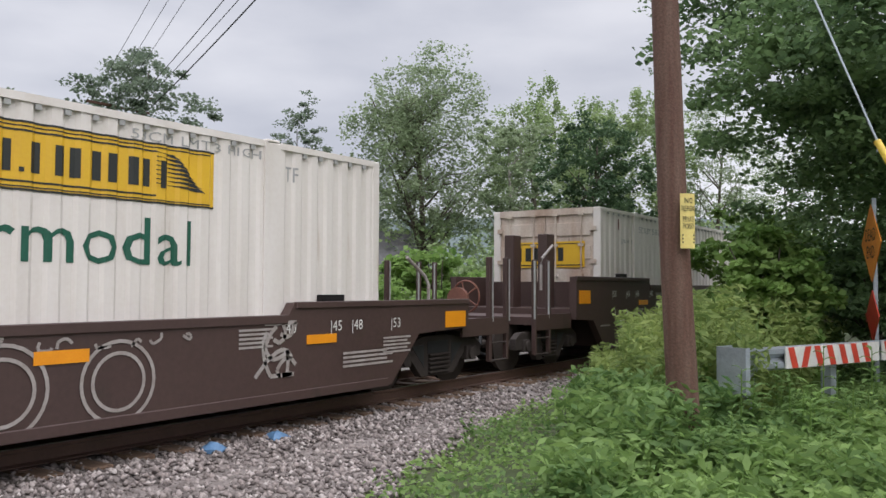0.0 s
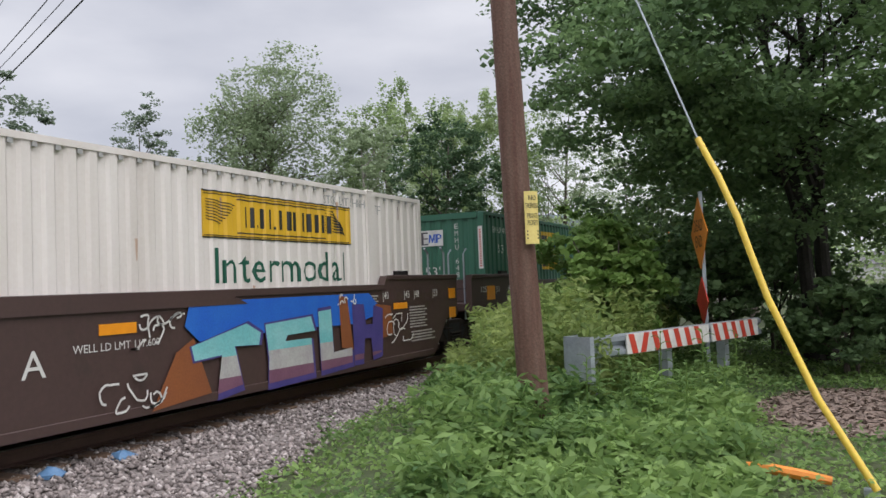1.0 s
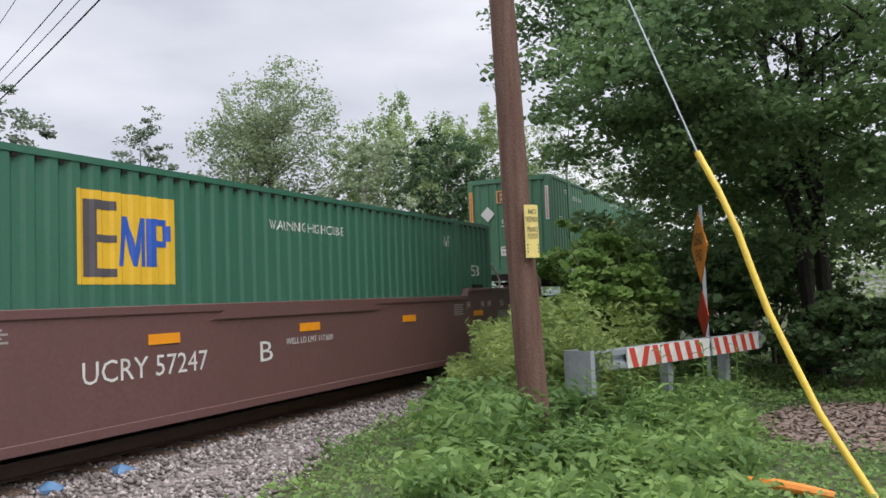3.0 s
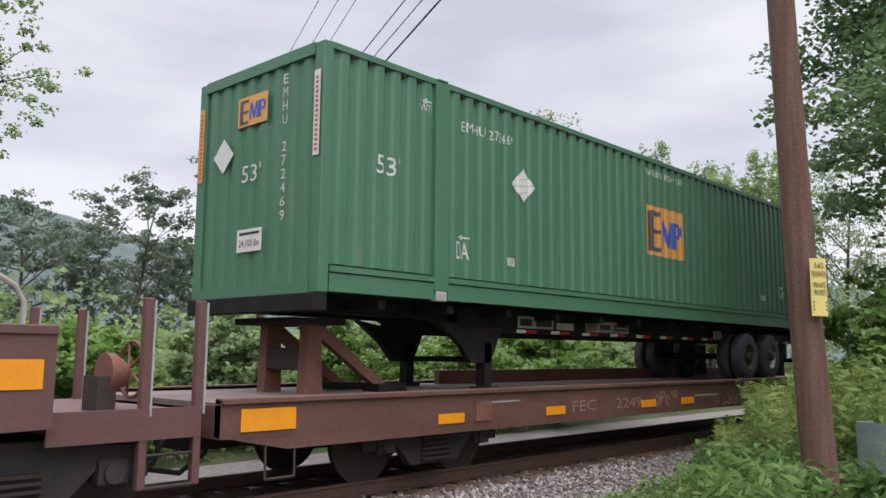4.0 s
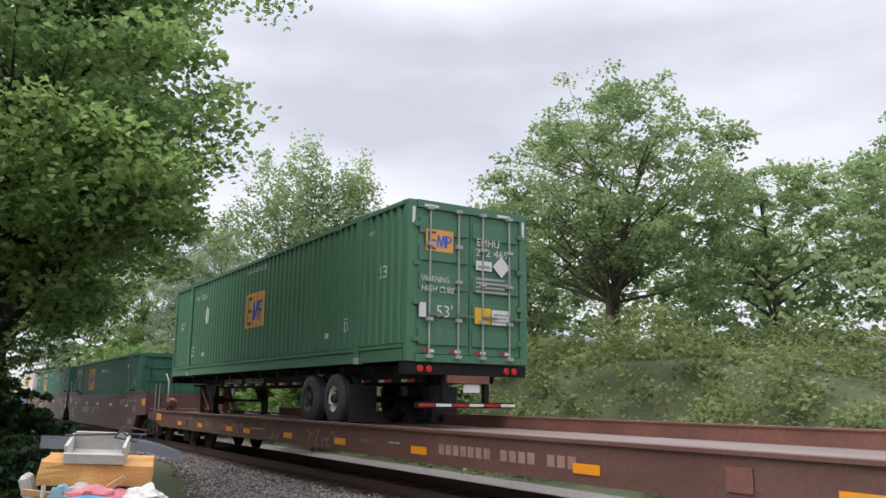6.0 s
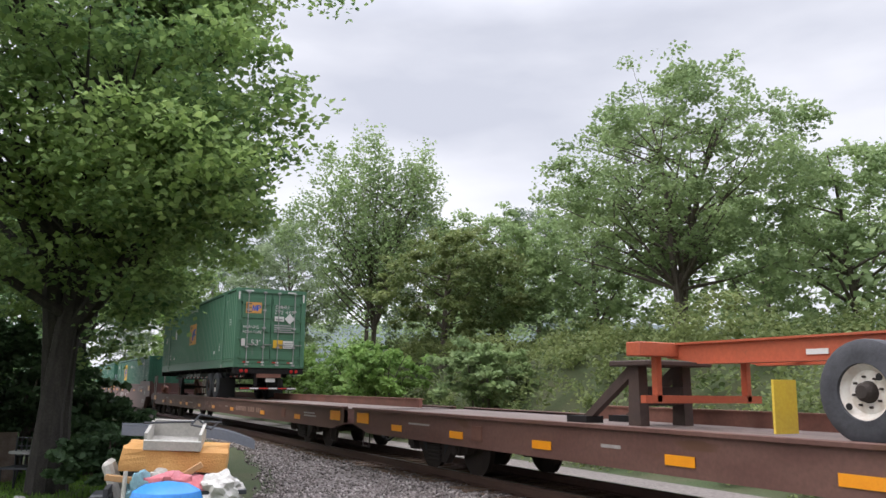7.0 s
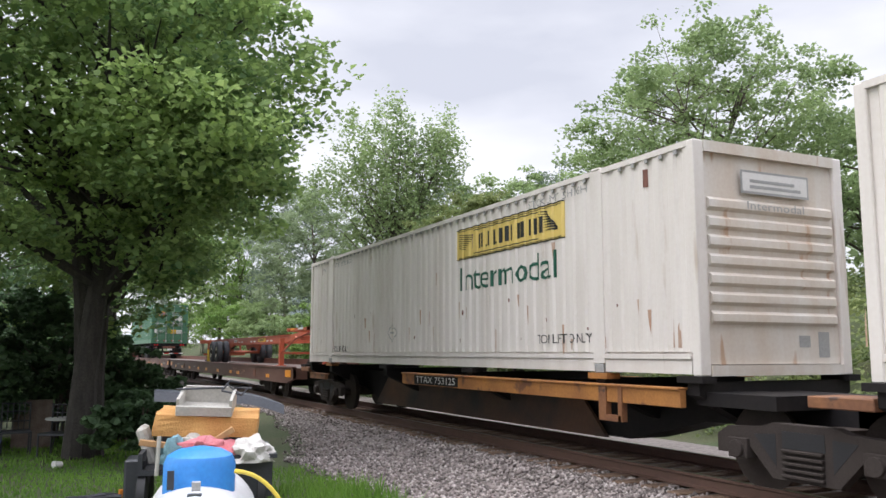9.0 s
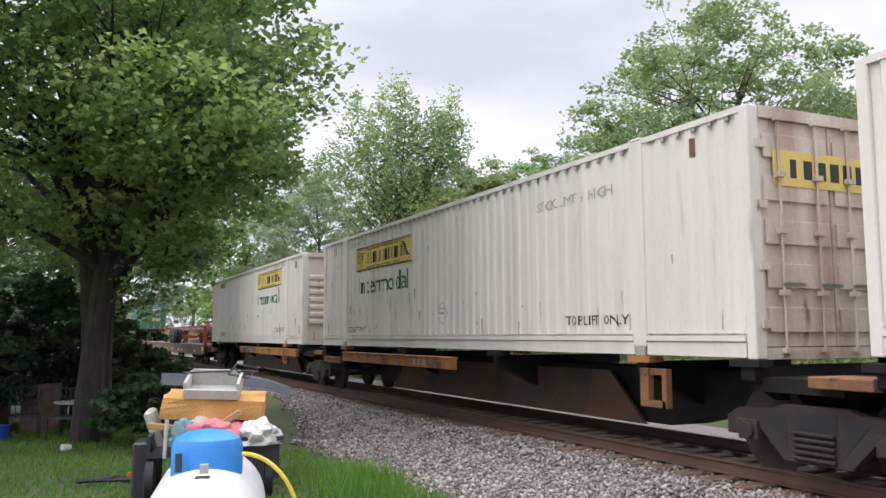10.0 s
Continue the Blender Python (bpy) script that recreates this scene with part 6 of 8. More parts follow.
def plant_tree(name, label, x, y, height, spread, low, leaf, size, clusters, each, seed, trunk=0.2, bark=BARK, stems=1, gaps=0.0, flatten=0.5, limbs=12, depth=None, category="tree", shell=0.5, clump=0.075, shift=(0, 0), boxy=1.0, lobes=20, lobe=0.40, upright=0.0, reach_most=0.8):
    """A tree: tapered trunk and limbs, and a crown of many leaves in clumps. low: where its crown begins."""
    rng = np.random.default_rng(seed)
    z0 = ground_z(x, y) - 0.1
    t = thing(name, label, category, pose(x, y, z0))
    rx, ry, rz = spread, depth or spread, (height - low) / 2
    centre = np.array((shift[0], shift[1], low + rz))
    bm = bmesh.new()
    tips = []
    for k in range(stems):
        lean = rng.normal(0, 0.10 if stems == 1 else 0.22, 2)
        b = Vector((rng.normal(0, 0.12) if stems > 1 else 0, rng.normal(0, 0.12) if stems > 1 else 0, 0))
        pts = [b + Vector((lean[0] * h * h * 0.09 * 10 / height + 0.05 * math.sin(h * 1.3 + k), lean[1] * h * h * 0.09 * 10 / height, h)) for h in np.linspace(0, height * 0.86, 9)]
        r0 = trunk * (1 if stems == 1 else 0.7)
        tube(bm, pts, [r0 * (1.25 if i == 0 else 1) * (1 - 0.9 * i / 8) + 0.008 for i in range(9)], 9)
        for j in range(limbs):
            f = rng.uniform(0.22, 0.92)
            i = f * 8
            p = pts[int(i)].lerp(pts[min(int(i) + 1, 8)], i - int(i))
            if p.z < low * 0.75:
                continue
            a = rng.uniform(0, 6.28)
            reach = rng.uniform(0.4, reach_most) * (1 - 0.55 * max(0, f - 0.5))
            e = Vector((math.cos(a) * rx * reach, math.sin(a) * ry * reach, p.z + (height - p.z) * rng.uniform(0.12, 0.5)))
            m = p.lerp(e, 0.5) + Vector((0, 0, 0.08 * height * rng.uniform(-0.2, 0.5)))
            r = r0 * (1 - 0.8 * f) * 0.5 + 0.012
            tube(bm, [p, p.lerp(m, 0.6), m, e], [r, r * 0.75, r * 0.55, 0.008], 6)
            tips += [e, m]
            for q in range(2):
                e2 = m + Vector(rng.normal(0, 0.22, 3)) * rx * 0.8 + Vector((0, 0, 0.06 * height))
                tube(bm, [m, m.lerp(e2, 0.5), e2], [r * 0.4, r * 0.25, 0.005], 5)
                tips.append(e2)
    part("trunk", bm, bark, t, smooth=True)
    cs = crown_points(rng, clusters, centre, (rx, ry, rz), seed * 3.1, gaps=gaps, shell=shell, boxy=boxy, lobes=lobes, lobe=lobe, upright=upright)
    if tips:
        cs = np.concatenate((cs, np.array([tuple(v) for v in tips])))
    radii = rng.uniform(0.6, 1.35, len(cs)) * clump * (rx + rz)
    at = cloud(rng, cs, radii, each, flatten)
    at = at[at[:, 2] > 0.4]
    v, f = leaf_quads(rng, at, size, 1.15, 0.35)
    me = scatter_mesh("crown", v, f, leaf, "", "")
    crown = new("crown", me)
    crown.parent = t
    return t


def polar(yaw, r):
    a = radians(yaw)
    return -math.sin(a) * r, math.cos(a) * r


def shrub(name, label, x, y, height, spread, leaf, size, clusters, each, seed, category="shrub"):
    return plant_tree(name, label, x, y, height, spread, height * 0.06, leaf, size, clusters, each, seed, trunk=0.05, stems=4, limbs=5, category=category, shell=0.35, clump=0.085, lobes=10, lobe=0.46)


# the two big maples that frame the place
plant_tree("maple_tree", "large dark green maple with a dense spreading crown over the lawn", -17.0, 0.95, 14.0, 6.6, 2.0, LEAF_MAPLE, 0.122, 1150, 150, 11, boxy=0.55, shell=0.45, trunk=0.34, stems=3, bark=SHADED_BARK, flatten=0.40, limbs=16, clump=0.066, shift=(-1.6, -1.6), lobes=48, lobe=0.33, reach_most=0.66)
plant_tree("maple_tree", "large shady maple overhanging the dead-end road", 18.6, 0.4, 13.4, 6.6, 2.0, LEAF_SHADE, 0.118, 1050, 150, 23, boxy=0.55, shell=0.45, trunk=0.24, stems=2, bark=SHADED_BARK, flatten=0.40, limbs=16, clump=0.068, shift=(0.4, -0.9), lobes=48, lobe=0.33, reach_most=0.66)
# trees added out of sight behind the maple; they overhang and shade the track
for tx, ty, th, seed in ((-37.5, 2.4, 12.5, 131), (-45.5, 3.2, 13.0, 132), (-54.0, 3.2, 13.0, 133)):
    plant_tree("maple_tree", "added maple hidden behind the yard's maple to shade the track", tx, ty, th, 4.8, 4.9, LEAF_SHADE, 0.21, 300, 44, seed, bark=SHADED_BARK, trunk=0.28, clump=0.085, flatten=0.45)

# trees beyond the track, one way and the other: name, label, yaw, range, height, spread, low, leaf, size, clusters, each, seed, options
FAR = [
    ("willow_tree", "airy grey-green willow behind the railway", -53.9, 50, 15.3, 5.3, 2.5, LEAF_WILLOW, 0.173, 353, 44, 31, dict(clump=0.062, limbs=18, gaps=0.41, flatten=0.9, trunk=0.3, stems=3)),
    ("ash_tree", "slender dark green tree standing far off", -45.0, 60, 15.3, 2.9, 5.0, LEAF_HAZED, 0.199, 122, 30, 32, dict(clump=0.062, gaps=0.43)),
    ("ash_tree", "small dark tree standing far off", -46.9, 62, 12.2, 1.8, 4.0, LEAF_HAZED, 0.199, 81, 26, 33, dict(clump=0.062, gaps=0.43)),
    ("oak_tree", "tall dark green tree beyond the railway", -34.6, 45, 14.4, 3.9, 4.0, LEAF_HAZED, 0.187, 272, 39, 34, dict(clump=0.062, gaps=0.12)),
    ("poplar_tree", "upright mid-green tree with spiky top", -62.0, 52, 14.2, 3.4, 3.0, LEAF_MID, 0.187, 231, 39, 35, dict(clump=0.042, gaps=0.12, flatten=1.9, upright=0.5, lobe=0.34, lobes=26)),
    ("poplar_tree", "upright mid-green tree with spiky top", -65.5, 55, 14.6, 3.0, 3.0, LEAF_MID, 0.187, 204, 39, 36, dict(clump=0.042, gaps=0.12, flatten=1.9, upright=0.5, lobe=0.34, lobes=26)),
    ("poplar_tree", "upright mid-green tree with spiky top", -69.5, 55, 14.3, 3.4, 3.0, LEAF_MID, 0.187, 217, 39, 37, dict(clump=0.042, gaps=0.12, flatten=1.9, upright=0.5, lobe=0.34, lobes=26)),
    ("lime_tree", "round dark green tree in front of taller ones", -65.4, 36, 9.1, 2.7, 1.5, LEAF_DARK, 0.146, 258, 44, 38, dict(clump=0.062, gaps=0.12)),
    ("birch_tree", "light green tree with a pale leaning trunk", -60.0, 44, 11.5, 2.6, 3.0, LEAF_WILLOW, 0.160, 163, 39, 39, dict(clump=0.062, bark=BIRCH, gaps=0.12)),
    ("ash_tree", "mid-green tree beside the dead-end road", -73.5, 58, 15.0, 4.2, 1.5, LEAF_WILLOW, 0.160, 231, 41, 40, dict(clump=0.062, gaps=0.12)),
    ("ash_tree", "mid-green tree beside the dead-end road", -78.0, 82, 15.5, 5.2, 1.5, LEAF_WILLOW, 0.160, 231, 41, 41, dict(clump=0.062, gaps=0.12)),
    ("ash_tree", "dark tree behind the road's end", -85.5, 34, 8.5, 3.2, 1.0, LEAF_SHADE, 0.173, 231, 41, 42, dict(clump=0.062, gaps=0.12)),
    ("ash_tree", "dark tree behind the road's end", -98.0, 40, 10.0, 4.5, 2.6, LEAF_SHADE, 0.173, 231, 41, 43, dict(clump=0.062, gaps=0.12)),
    ("oak_tree", "mid-green tree far behind the railway", -27.0, 46, 10.5, 4.2, 1.5, LEAF_HAZED, 0.187, 231, 39, 44, dict(clump=0.062, gaps=0.12)),
    ("oak_tree", "mid-green tree far behind the railway", -20.5, 48, 9.5, 4.5, 1.5, LEAF_HAZED, 0.187, 231, 39, 45, dict(clump=0.062, gaps=0.12)),
    ("locust_tree", "thin tree with sparse twiggy crown", -17.5, 24, 13.0, 2.8, 6.0, LEAF_MID, 0.120, 81, 32, 46, dict(clump=0.062, gaps=0.46, trunk=0.14, limbs=16)),
    ("locust_tree", "thin tree with sparse twiggy crown", -9.5, 25, 11.5, 2.2, 5.0, LEAF_MID, 0.120, 40, 25, 47, dict(clump=0.062, gaps=0.46, trunk=0.11, limbs=14)),
    ("locust_tree", "thin tree with sparse twiggy crown", -4.0, 27, 11.5, 2.4, 6.0, LEAF_MID, 0.120, 54, 26, 48, dict(clump=0.062, gaps=0.46, trunk=0.11, limbs=14)),
    ("birch_tree", "slender birch with a white trunk", -15.0, 19.5, 8.4, 1.3, 4.4, LEAF_MID, 0.107, 40, 26, 49, dict(clump=0.062, gaps=0.12, bark=BIRCH, trunk=0.11)),
    ("birch_tree", "slender birch with a white trunk", 0.6, 19, 8.0, 1.2, 4.5, LEAF_MID, 0.107, 35, 26, 50, dict(clump=0.062, gaps=0.12, bark=BIRCH, trunk=0.08)),
    ("birch_tree", "slender birch with a white trunk", -2.6, 19.6, 8.6, 1.3, 4.5, LEAF_MID, 0.107, 35, 26, 51, dict(clump=0.062, gaps=0.12, bark=BIRCH, trunk=0.09)),
    ("birch_tree", "slender birch with a white trunk", 4.2, 20, 8.0, 1.3, 4.5, LEAF_MID, 0.107, 35, 26, 52, dict(clump=0.062, gaps=0.12, bark=BIRCH, trunk=0.10)),
    ("locust_tree", "wide open-crowned tree on the bank", 46.6, 30, 12.8, 5.8, 3.0, LEAF_MID, 0.133, 408, 52, 53, dict(clump=0.062, limbs=18, stems=3, trunk=0.24, gaps=0.44, flatten=0.55)),
    ("ash_tree", "tall tree with an airy crown beyond the railway", 67.6, 42, 14.5, 4.3, 2.2, LEAF_MID, 0.155, 264, 32, 54, dict(clump=0.055, limbs=24, stems=4, gaps=0.44, flatten=1.8, upright=0.4, lobe=0.34, lobes=26, trunk=0.16)),
    ("ash_tree", "mid-green tree on the wooded bank", 36.0, 33, 11.0, 4.6, 2.0, LEAF_MID, 0.146, 285, 47, 55, dict(clump=0.062, gaps=0.12)),
    ("ash_tree", "mid-green tree on the wooded bank", 27.0, 36, 12.5, 4.8, 1.5, LEAF_MID, 0.160, 272, 44, 56, dict(clump=0.062, gaps=0.12)),
    ("ash_tree", "mid-green tree on the wooded bank", 17.5, 38, 12.8, 4.6, 1.5, LEAF_MID, 0.160, 244, 44, 57, dict(clump=0.062, gaps=0.12)),
    ("ash_tree", "mid-green tree on the wooded bank", 58.5, 40, 10.4, 4.0, 1.0, LEAF_MID, 0.146, 312, 47, 58, dict(clump=0.062, gaps=0.12)),
    ("ash_tree", "mid-green tree on the wooded bank", 62.5, 36, 8.6, 3.8, 0.8, LEAF_BRAMBLE, 0.146, 272, 47, 59, dict(clump=0.062, gaps=0.12)),
    ("ash_tree", "dark tree at the wood's edge", 73.0, 56, 12.5, 4.4, 0.8, LEAF_WILLOW, 0.176, 285, 47, 60, dict(clump=0.062, gaps=0.12)),
    ("ash_tree", "dark tree at the wood's edge", 78.0, 82, 15.5, 5.0, 0.8, LEAF_MID, 0.160, 272, 47, 61, dict(clump=0.062, gaps=0.12)),
    ("ash_tree", "dark tree at the wood's edge", 88.0, 50, 10.0, 4.3, 0.8, LEAF_SHADE, 0.173, 272, 44, 62, dict(clump=0.062, gaps=0.12)),
    ("ash_tree", "dark tree behind the yard", 95.0, 40, 10.0, 5.5, 0.8, LEAF_SHADE, 0.173, 272, 44, 63, dict(clump=0.062, gaps=0.12)),
    ("ash_tree", "mid-green tree on the wooded bank", 52.0, 38, 10.0, 4.2, 0.8, LEAF_MID, 0.146, 299, 47, 64, dict(clump=0.062, gaps=0.12)),
    ("ash_tree", "mid-green tree on the wooded bank", 41.0, 40, 11.0, 4.6, 0.8, LEAF_MID, 0.160, 272, 47, 65, dict(clump=0.062, gaps=0.12)),
    ("ash_tree", "tall tree far behind the yard", 75.0, 72, 16.0, 5.5, 1.0, LEAF_HAZED, 0.185, 258, 36, 101, dict(gaps=0.12, clump=0.078)),
    ("ash_tree", "tall tree far behind the yard", 81.5, 110, 20.0, 5.5, 1.0, LEAF_HAZED, 0.185, 258, 36, 102, dict(gaps=0.12, clump=0.078)),
    ("ash_tree", "tall tree far behind the wood's edge", 63.5, 58, 14.0, 5.4, 1.0, LEAF_HAZED, 0.185, 258, 36, 103, dict(gaps=0.12, clump=0.078)),
    ("ash_tree", "tall tree far behind the wood's edge", 56.0, 56, 14.2, 5.4, 1.0, LEAF_HAZED, 0.185, 258, 36, 104, dict(gaps=0.12, clump=0.078)),
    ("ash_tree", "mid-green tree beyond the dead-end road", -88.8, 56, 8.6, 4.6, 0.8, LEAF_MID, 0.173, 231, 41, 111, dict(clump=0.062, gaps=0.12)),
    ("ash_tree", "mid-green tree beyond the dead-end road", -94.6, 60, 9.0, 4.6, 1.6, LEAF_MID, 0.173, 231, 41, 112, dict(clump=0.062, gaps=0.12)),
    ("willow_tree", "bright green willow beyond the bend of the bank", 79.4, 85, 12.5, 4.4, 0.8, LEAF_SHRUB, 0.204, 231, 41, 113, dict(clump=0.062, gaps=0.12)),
    ("ash_tree", "distant tree closing the wood", 83.6, 140, 13.0, 5.0, 0.5, LEAF_HAZED, 0.240, 204, 41, 114, dict(clump=0.09, gaps=0.12)),
    ("ash_tree", "distant tree closing the wood", 76.2, 92, 11.0, 5.5, 0.5, LEAF_HAZED, 0.222, 204, 41, 115, dict(clump=0.09, gaps=0.12)),
    ("ash_tree", "distant tree closing the wood", 6.0, 46, 8.0, 5.0, 0.8, LEAF_HAZED, 0.187, 204, 39, 66, dict(clump=0.062, gaps=0.12)),
    ("ash_tree", "distant tree closing the wood", -31.5, 52, 8.5, 5.0, 0.8, LEAF_HAZED, 0.187, 204, 39, 67, dict(clump=0.062, gaps=0.12)),
    ("ash_tree", "distant tree closing the wood", -49.5, 58, 8.0, 5.0, 0.8, LEAF_HAZED, 0.187, 204, 39, 68, dict(clump=0.062, gaps=0.12)),
]
for name, label, yaw, r, h, spread, low, leaf, size, clusters, each, seed, more in FAR:
    px, py = polar(yaw, r)
    rise = ground_z(px, py) + 0.36
    plant_tree(name, label, px, py, h - rise + 0.4, spread, low, leaf, size, clusters, each, seed, **{"trunk": 0.18, **more})

SHRUBS = [
    (19.0, 13.4, 3.1, 1.9, LEAF_SHRUB, 71), (16.0, 13.8, 2.6, 1.7, LEAF_SHRUB, 72), (22.5, 14.5, 2.8, 1.9, LEAF_MID, 73), (12.5, 14.0, 2.6, 1.8, LEAF_SHRUB, 74),
    (9.5, 14.6, 2.4, 1.7, LEAF_MID, 75), (6.5, 14.0, 2.3, 1.7, LEAF_SHRUB, 76), (27.0, 15.5, 3.0, 2.2, LEAF_MID, 77), (32.0, 16.0, 3.2, 2.4, LEAF_SHRUB, 78),
    (3.5, 15.0, 2.4, 1.7, LEAF_MID, 79), (0.5, 14.8, 2.2, 1.6, LEAF_SHADE, 80), (-3.0, 15.4, 1.8, 1.7, LEAF_SHRUB, 81), (-29.0, 12.6, 3.6, 2.0, LEAF_SHRUB, 82),
    (-34.0, 13.5, 3.8, 2.3, LEAF_SHRUB, 83), (-40.0, 13.0, 4.0, 2.4, LEAF_SHRUB, 84), (-24.0, 14.2, 2.6, 1.8, LEAF_MID, 85), (-47.0, 13.0, 4.2, 2.6, LEAF_MID, 86),
    (14.9, 3.55, 3.1, 0.9, LEAF_SHRUB, 87), (22.0, 4.2, 3.2, 1.6, LEAF_MID, 88), (17.2, 4.2, 2.1, 1.1, LEAF_WEED, 89),
    # LEAF_DARK bushes: the shade under the left maple is put into their colour
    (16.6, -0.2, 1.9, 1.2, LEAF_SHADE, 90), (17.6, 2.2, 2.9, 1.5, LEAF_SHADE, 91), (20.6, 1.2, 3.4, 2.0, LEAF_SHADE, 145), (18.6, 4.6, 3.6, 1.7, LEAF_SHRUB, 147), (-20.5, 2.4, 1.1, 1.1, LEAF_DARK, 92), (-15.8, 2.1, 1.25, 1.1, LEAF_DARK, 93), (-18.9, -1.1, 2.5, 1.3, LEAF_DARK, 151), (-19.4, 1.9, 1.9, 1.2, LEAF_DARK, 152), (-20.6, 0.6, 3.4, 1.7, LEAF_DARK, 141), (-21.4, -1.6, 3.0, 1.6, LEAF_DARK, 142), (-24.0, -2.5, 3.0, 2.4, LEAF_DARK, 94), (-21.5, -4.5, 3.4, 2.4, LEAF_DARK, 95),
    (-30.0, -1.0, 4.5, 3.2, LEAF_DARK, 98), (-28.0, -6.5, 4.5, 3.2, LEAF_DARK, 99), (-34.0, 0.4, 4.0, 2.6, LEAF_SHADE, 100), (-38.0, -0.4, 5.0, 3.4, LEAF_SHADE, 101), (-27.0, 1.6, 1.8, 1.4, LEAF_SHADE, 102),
    (-64.0, 14.8, 4.5, 2.8, LEAF_MID, 116), (-76.0, 15.0, 5.0, 3.0, LEAF_SHRUB, 117), (-90.0, 15.2, 5.5, 3.2, LEAF_MID, 118), (-112.0, 15.5, 6.5, 3.6, LEAF_MID, 119), (17.0, -2.6, 1.7, 1.3, LEAF_WEED, 96), (20.5, -3.5, 2.2, 1.7, LEAF_MID, 97),
]
for sx, sy, sh, sr, leaf, seed in SHRUBS:
    near = math.hypot(sx, sy) < 22
    shrub("bush", "leafy green bush beside the railway" if sy > 10 else "leafy green bush in the yard's undergrowth", sx, sy, sh, sr, leaf, 0.13 if near else 0.18, 95, 42 if near else 26, seed)


def bank_brambles():
    """The tangle that covers the bank behind the track."""
    rng = np.random.default_rng(7)
    cs = []
    while len(cs) < 2900:
        x, y = rng.uniform(-40, 18), rng.uniform(12.7, 24)
        lift = 1.1 * noise.noise((x * 0.4, y * 0.4, 9)) + 0.45 * noise.noise((x * 1.3, y * 1.3, 2)) + 0.55
        cs.append((x, y, ground_z(x, y) + max(lift, 0.12) * min(1, (y - 12.4) / 1.5)))
    cs = np.array(cs)
    at = cloud(rng, cs, rng.uniform(0.35, 0.75, len(cs)), 38, 0.6)
    v, f = leaf_quads(rng, at, 0.115, 1.2, 0.2)
    tagged(new("bramble_bank", scatter_mesh("bramble_bank", v, f, LEAF_BRAMBLE, "", "")), "tangle of green brambles over the bank", "brambles", kind="stuff")
    # the wood behind: thick from the ground up, one way and the other
    cs = []
    while len(cs) < 1250:
        x, y = rng.uniform(-80, 40), 22 + 26 * rng.random() ** 1.3
        tall = 3.2 + 0.36 * (y - 22) + 2.0 * noise.noise((x * 0.13, y * 0.13, 6)) if x < 6 else 2.6
        cs.append((x, y, ground_z(x, y) + rng.random() ** 0.7 * max(tall, 1.2)))
    while len(cs) < 1750:
        px, py = polar(rng.uniform(-100, -47), rng.uniform(44, 72))
        tall = 5.0 + 3.0 * noise.noise((px * 0.12, py * 0.12, 6))
        cs.append((px, py, ground_z(px, py) + rng.random() ** 0.7 * tall))
    at = cloud(rng, np.array(cs), rng.uniform(0.8, 1.7, len(cs)), 34, 0.7)
    v, f = leaf_quads(rng, at, 0.27, 1.1, 0.2)
    tagged(new("wood_undergrowth", scatter_mesh("wood_undergrowth", v, f, LEAF_MID, "", "")), "dense green thicket of the wood behind the railway", "thicket", kind="stuff")
    cs = []
    while len(cs) < 500:
        x, y = rng.uniform(12, 70), rng.uniform(13.0, 20)
        cs.append((x, y, ground_z(x, y) + rng.uniform(0.05, 1.3)))
    at = cloud(rng, np.array(cs), rng.uniform(0.6, 1.0, len(cs)), 40, 0.6)
    v, f = leaf_quads(rng, at, 0.16, 1.2, 0.2)
    tagged(new("trackside_weeds", scatter_mesh("trackside_weeds", v, f, LEAF_WEED, "", "")), "green weeds on the far side of the track", "weeds", kind="stuff")


bank_brambles()


def in_dirt(x, y):
    return ((x - 12.6) / 1.9) ** 2 + ((y + 0.3) / 1.35) ** 2 < 1


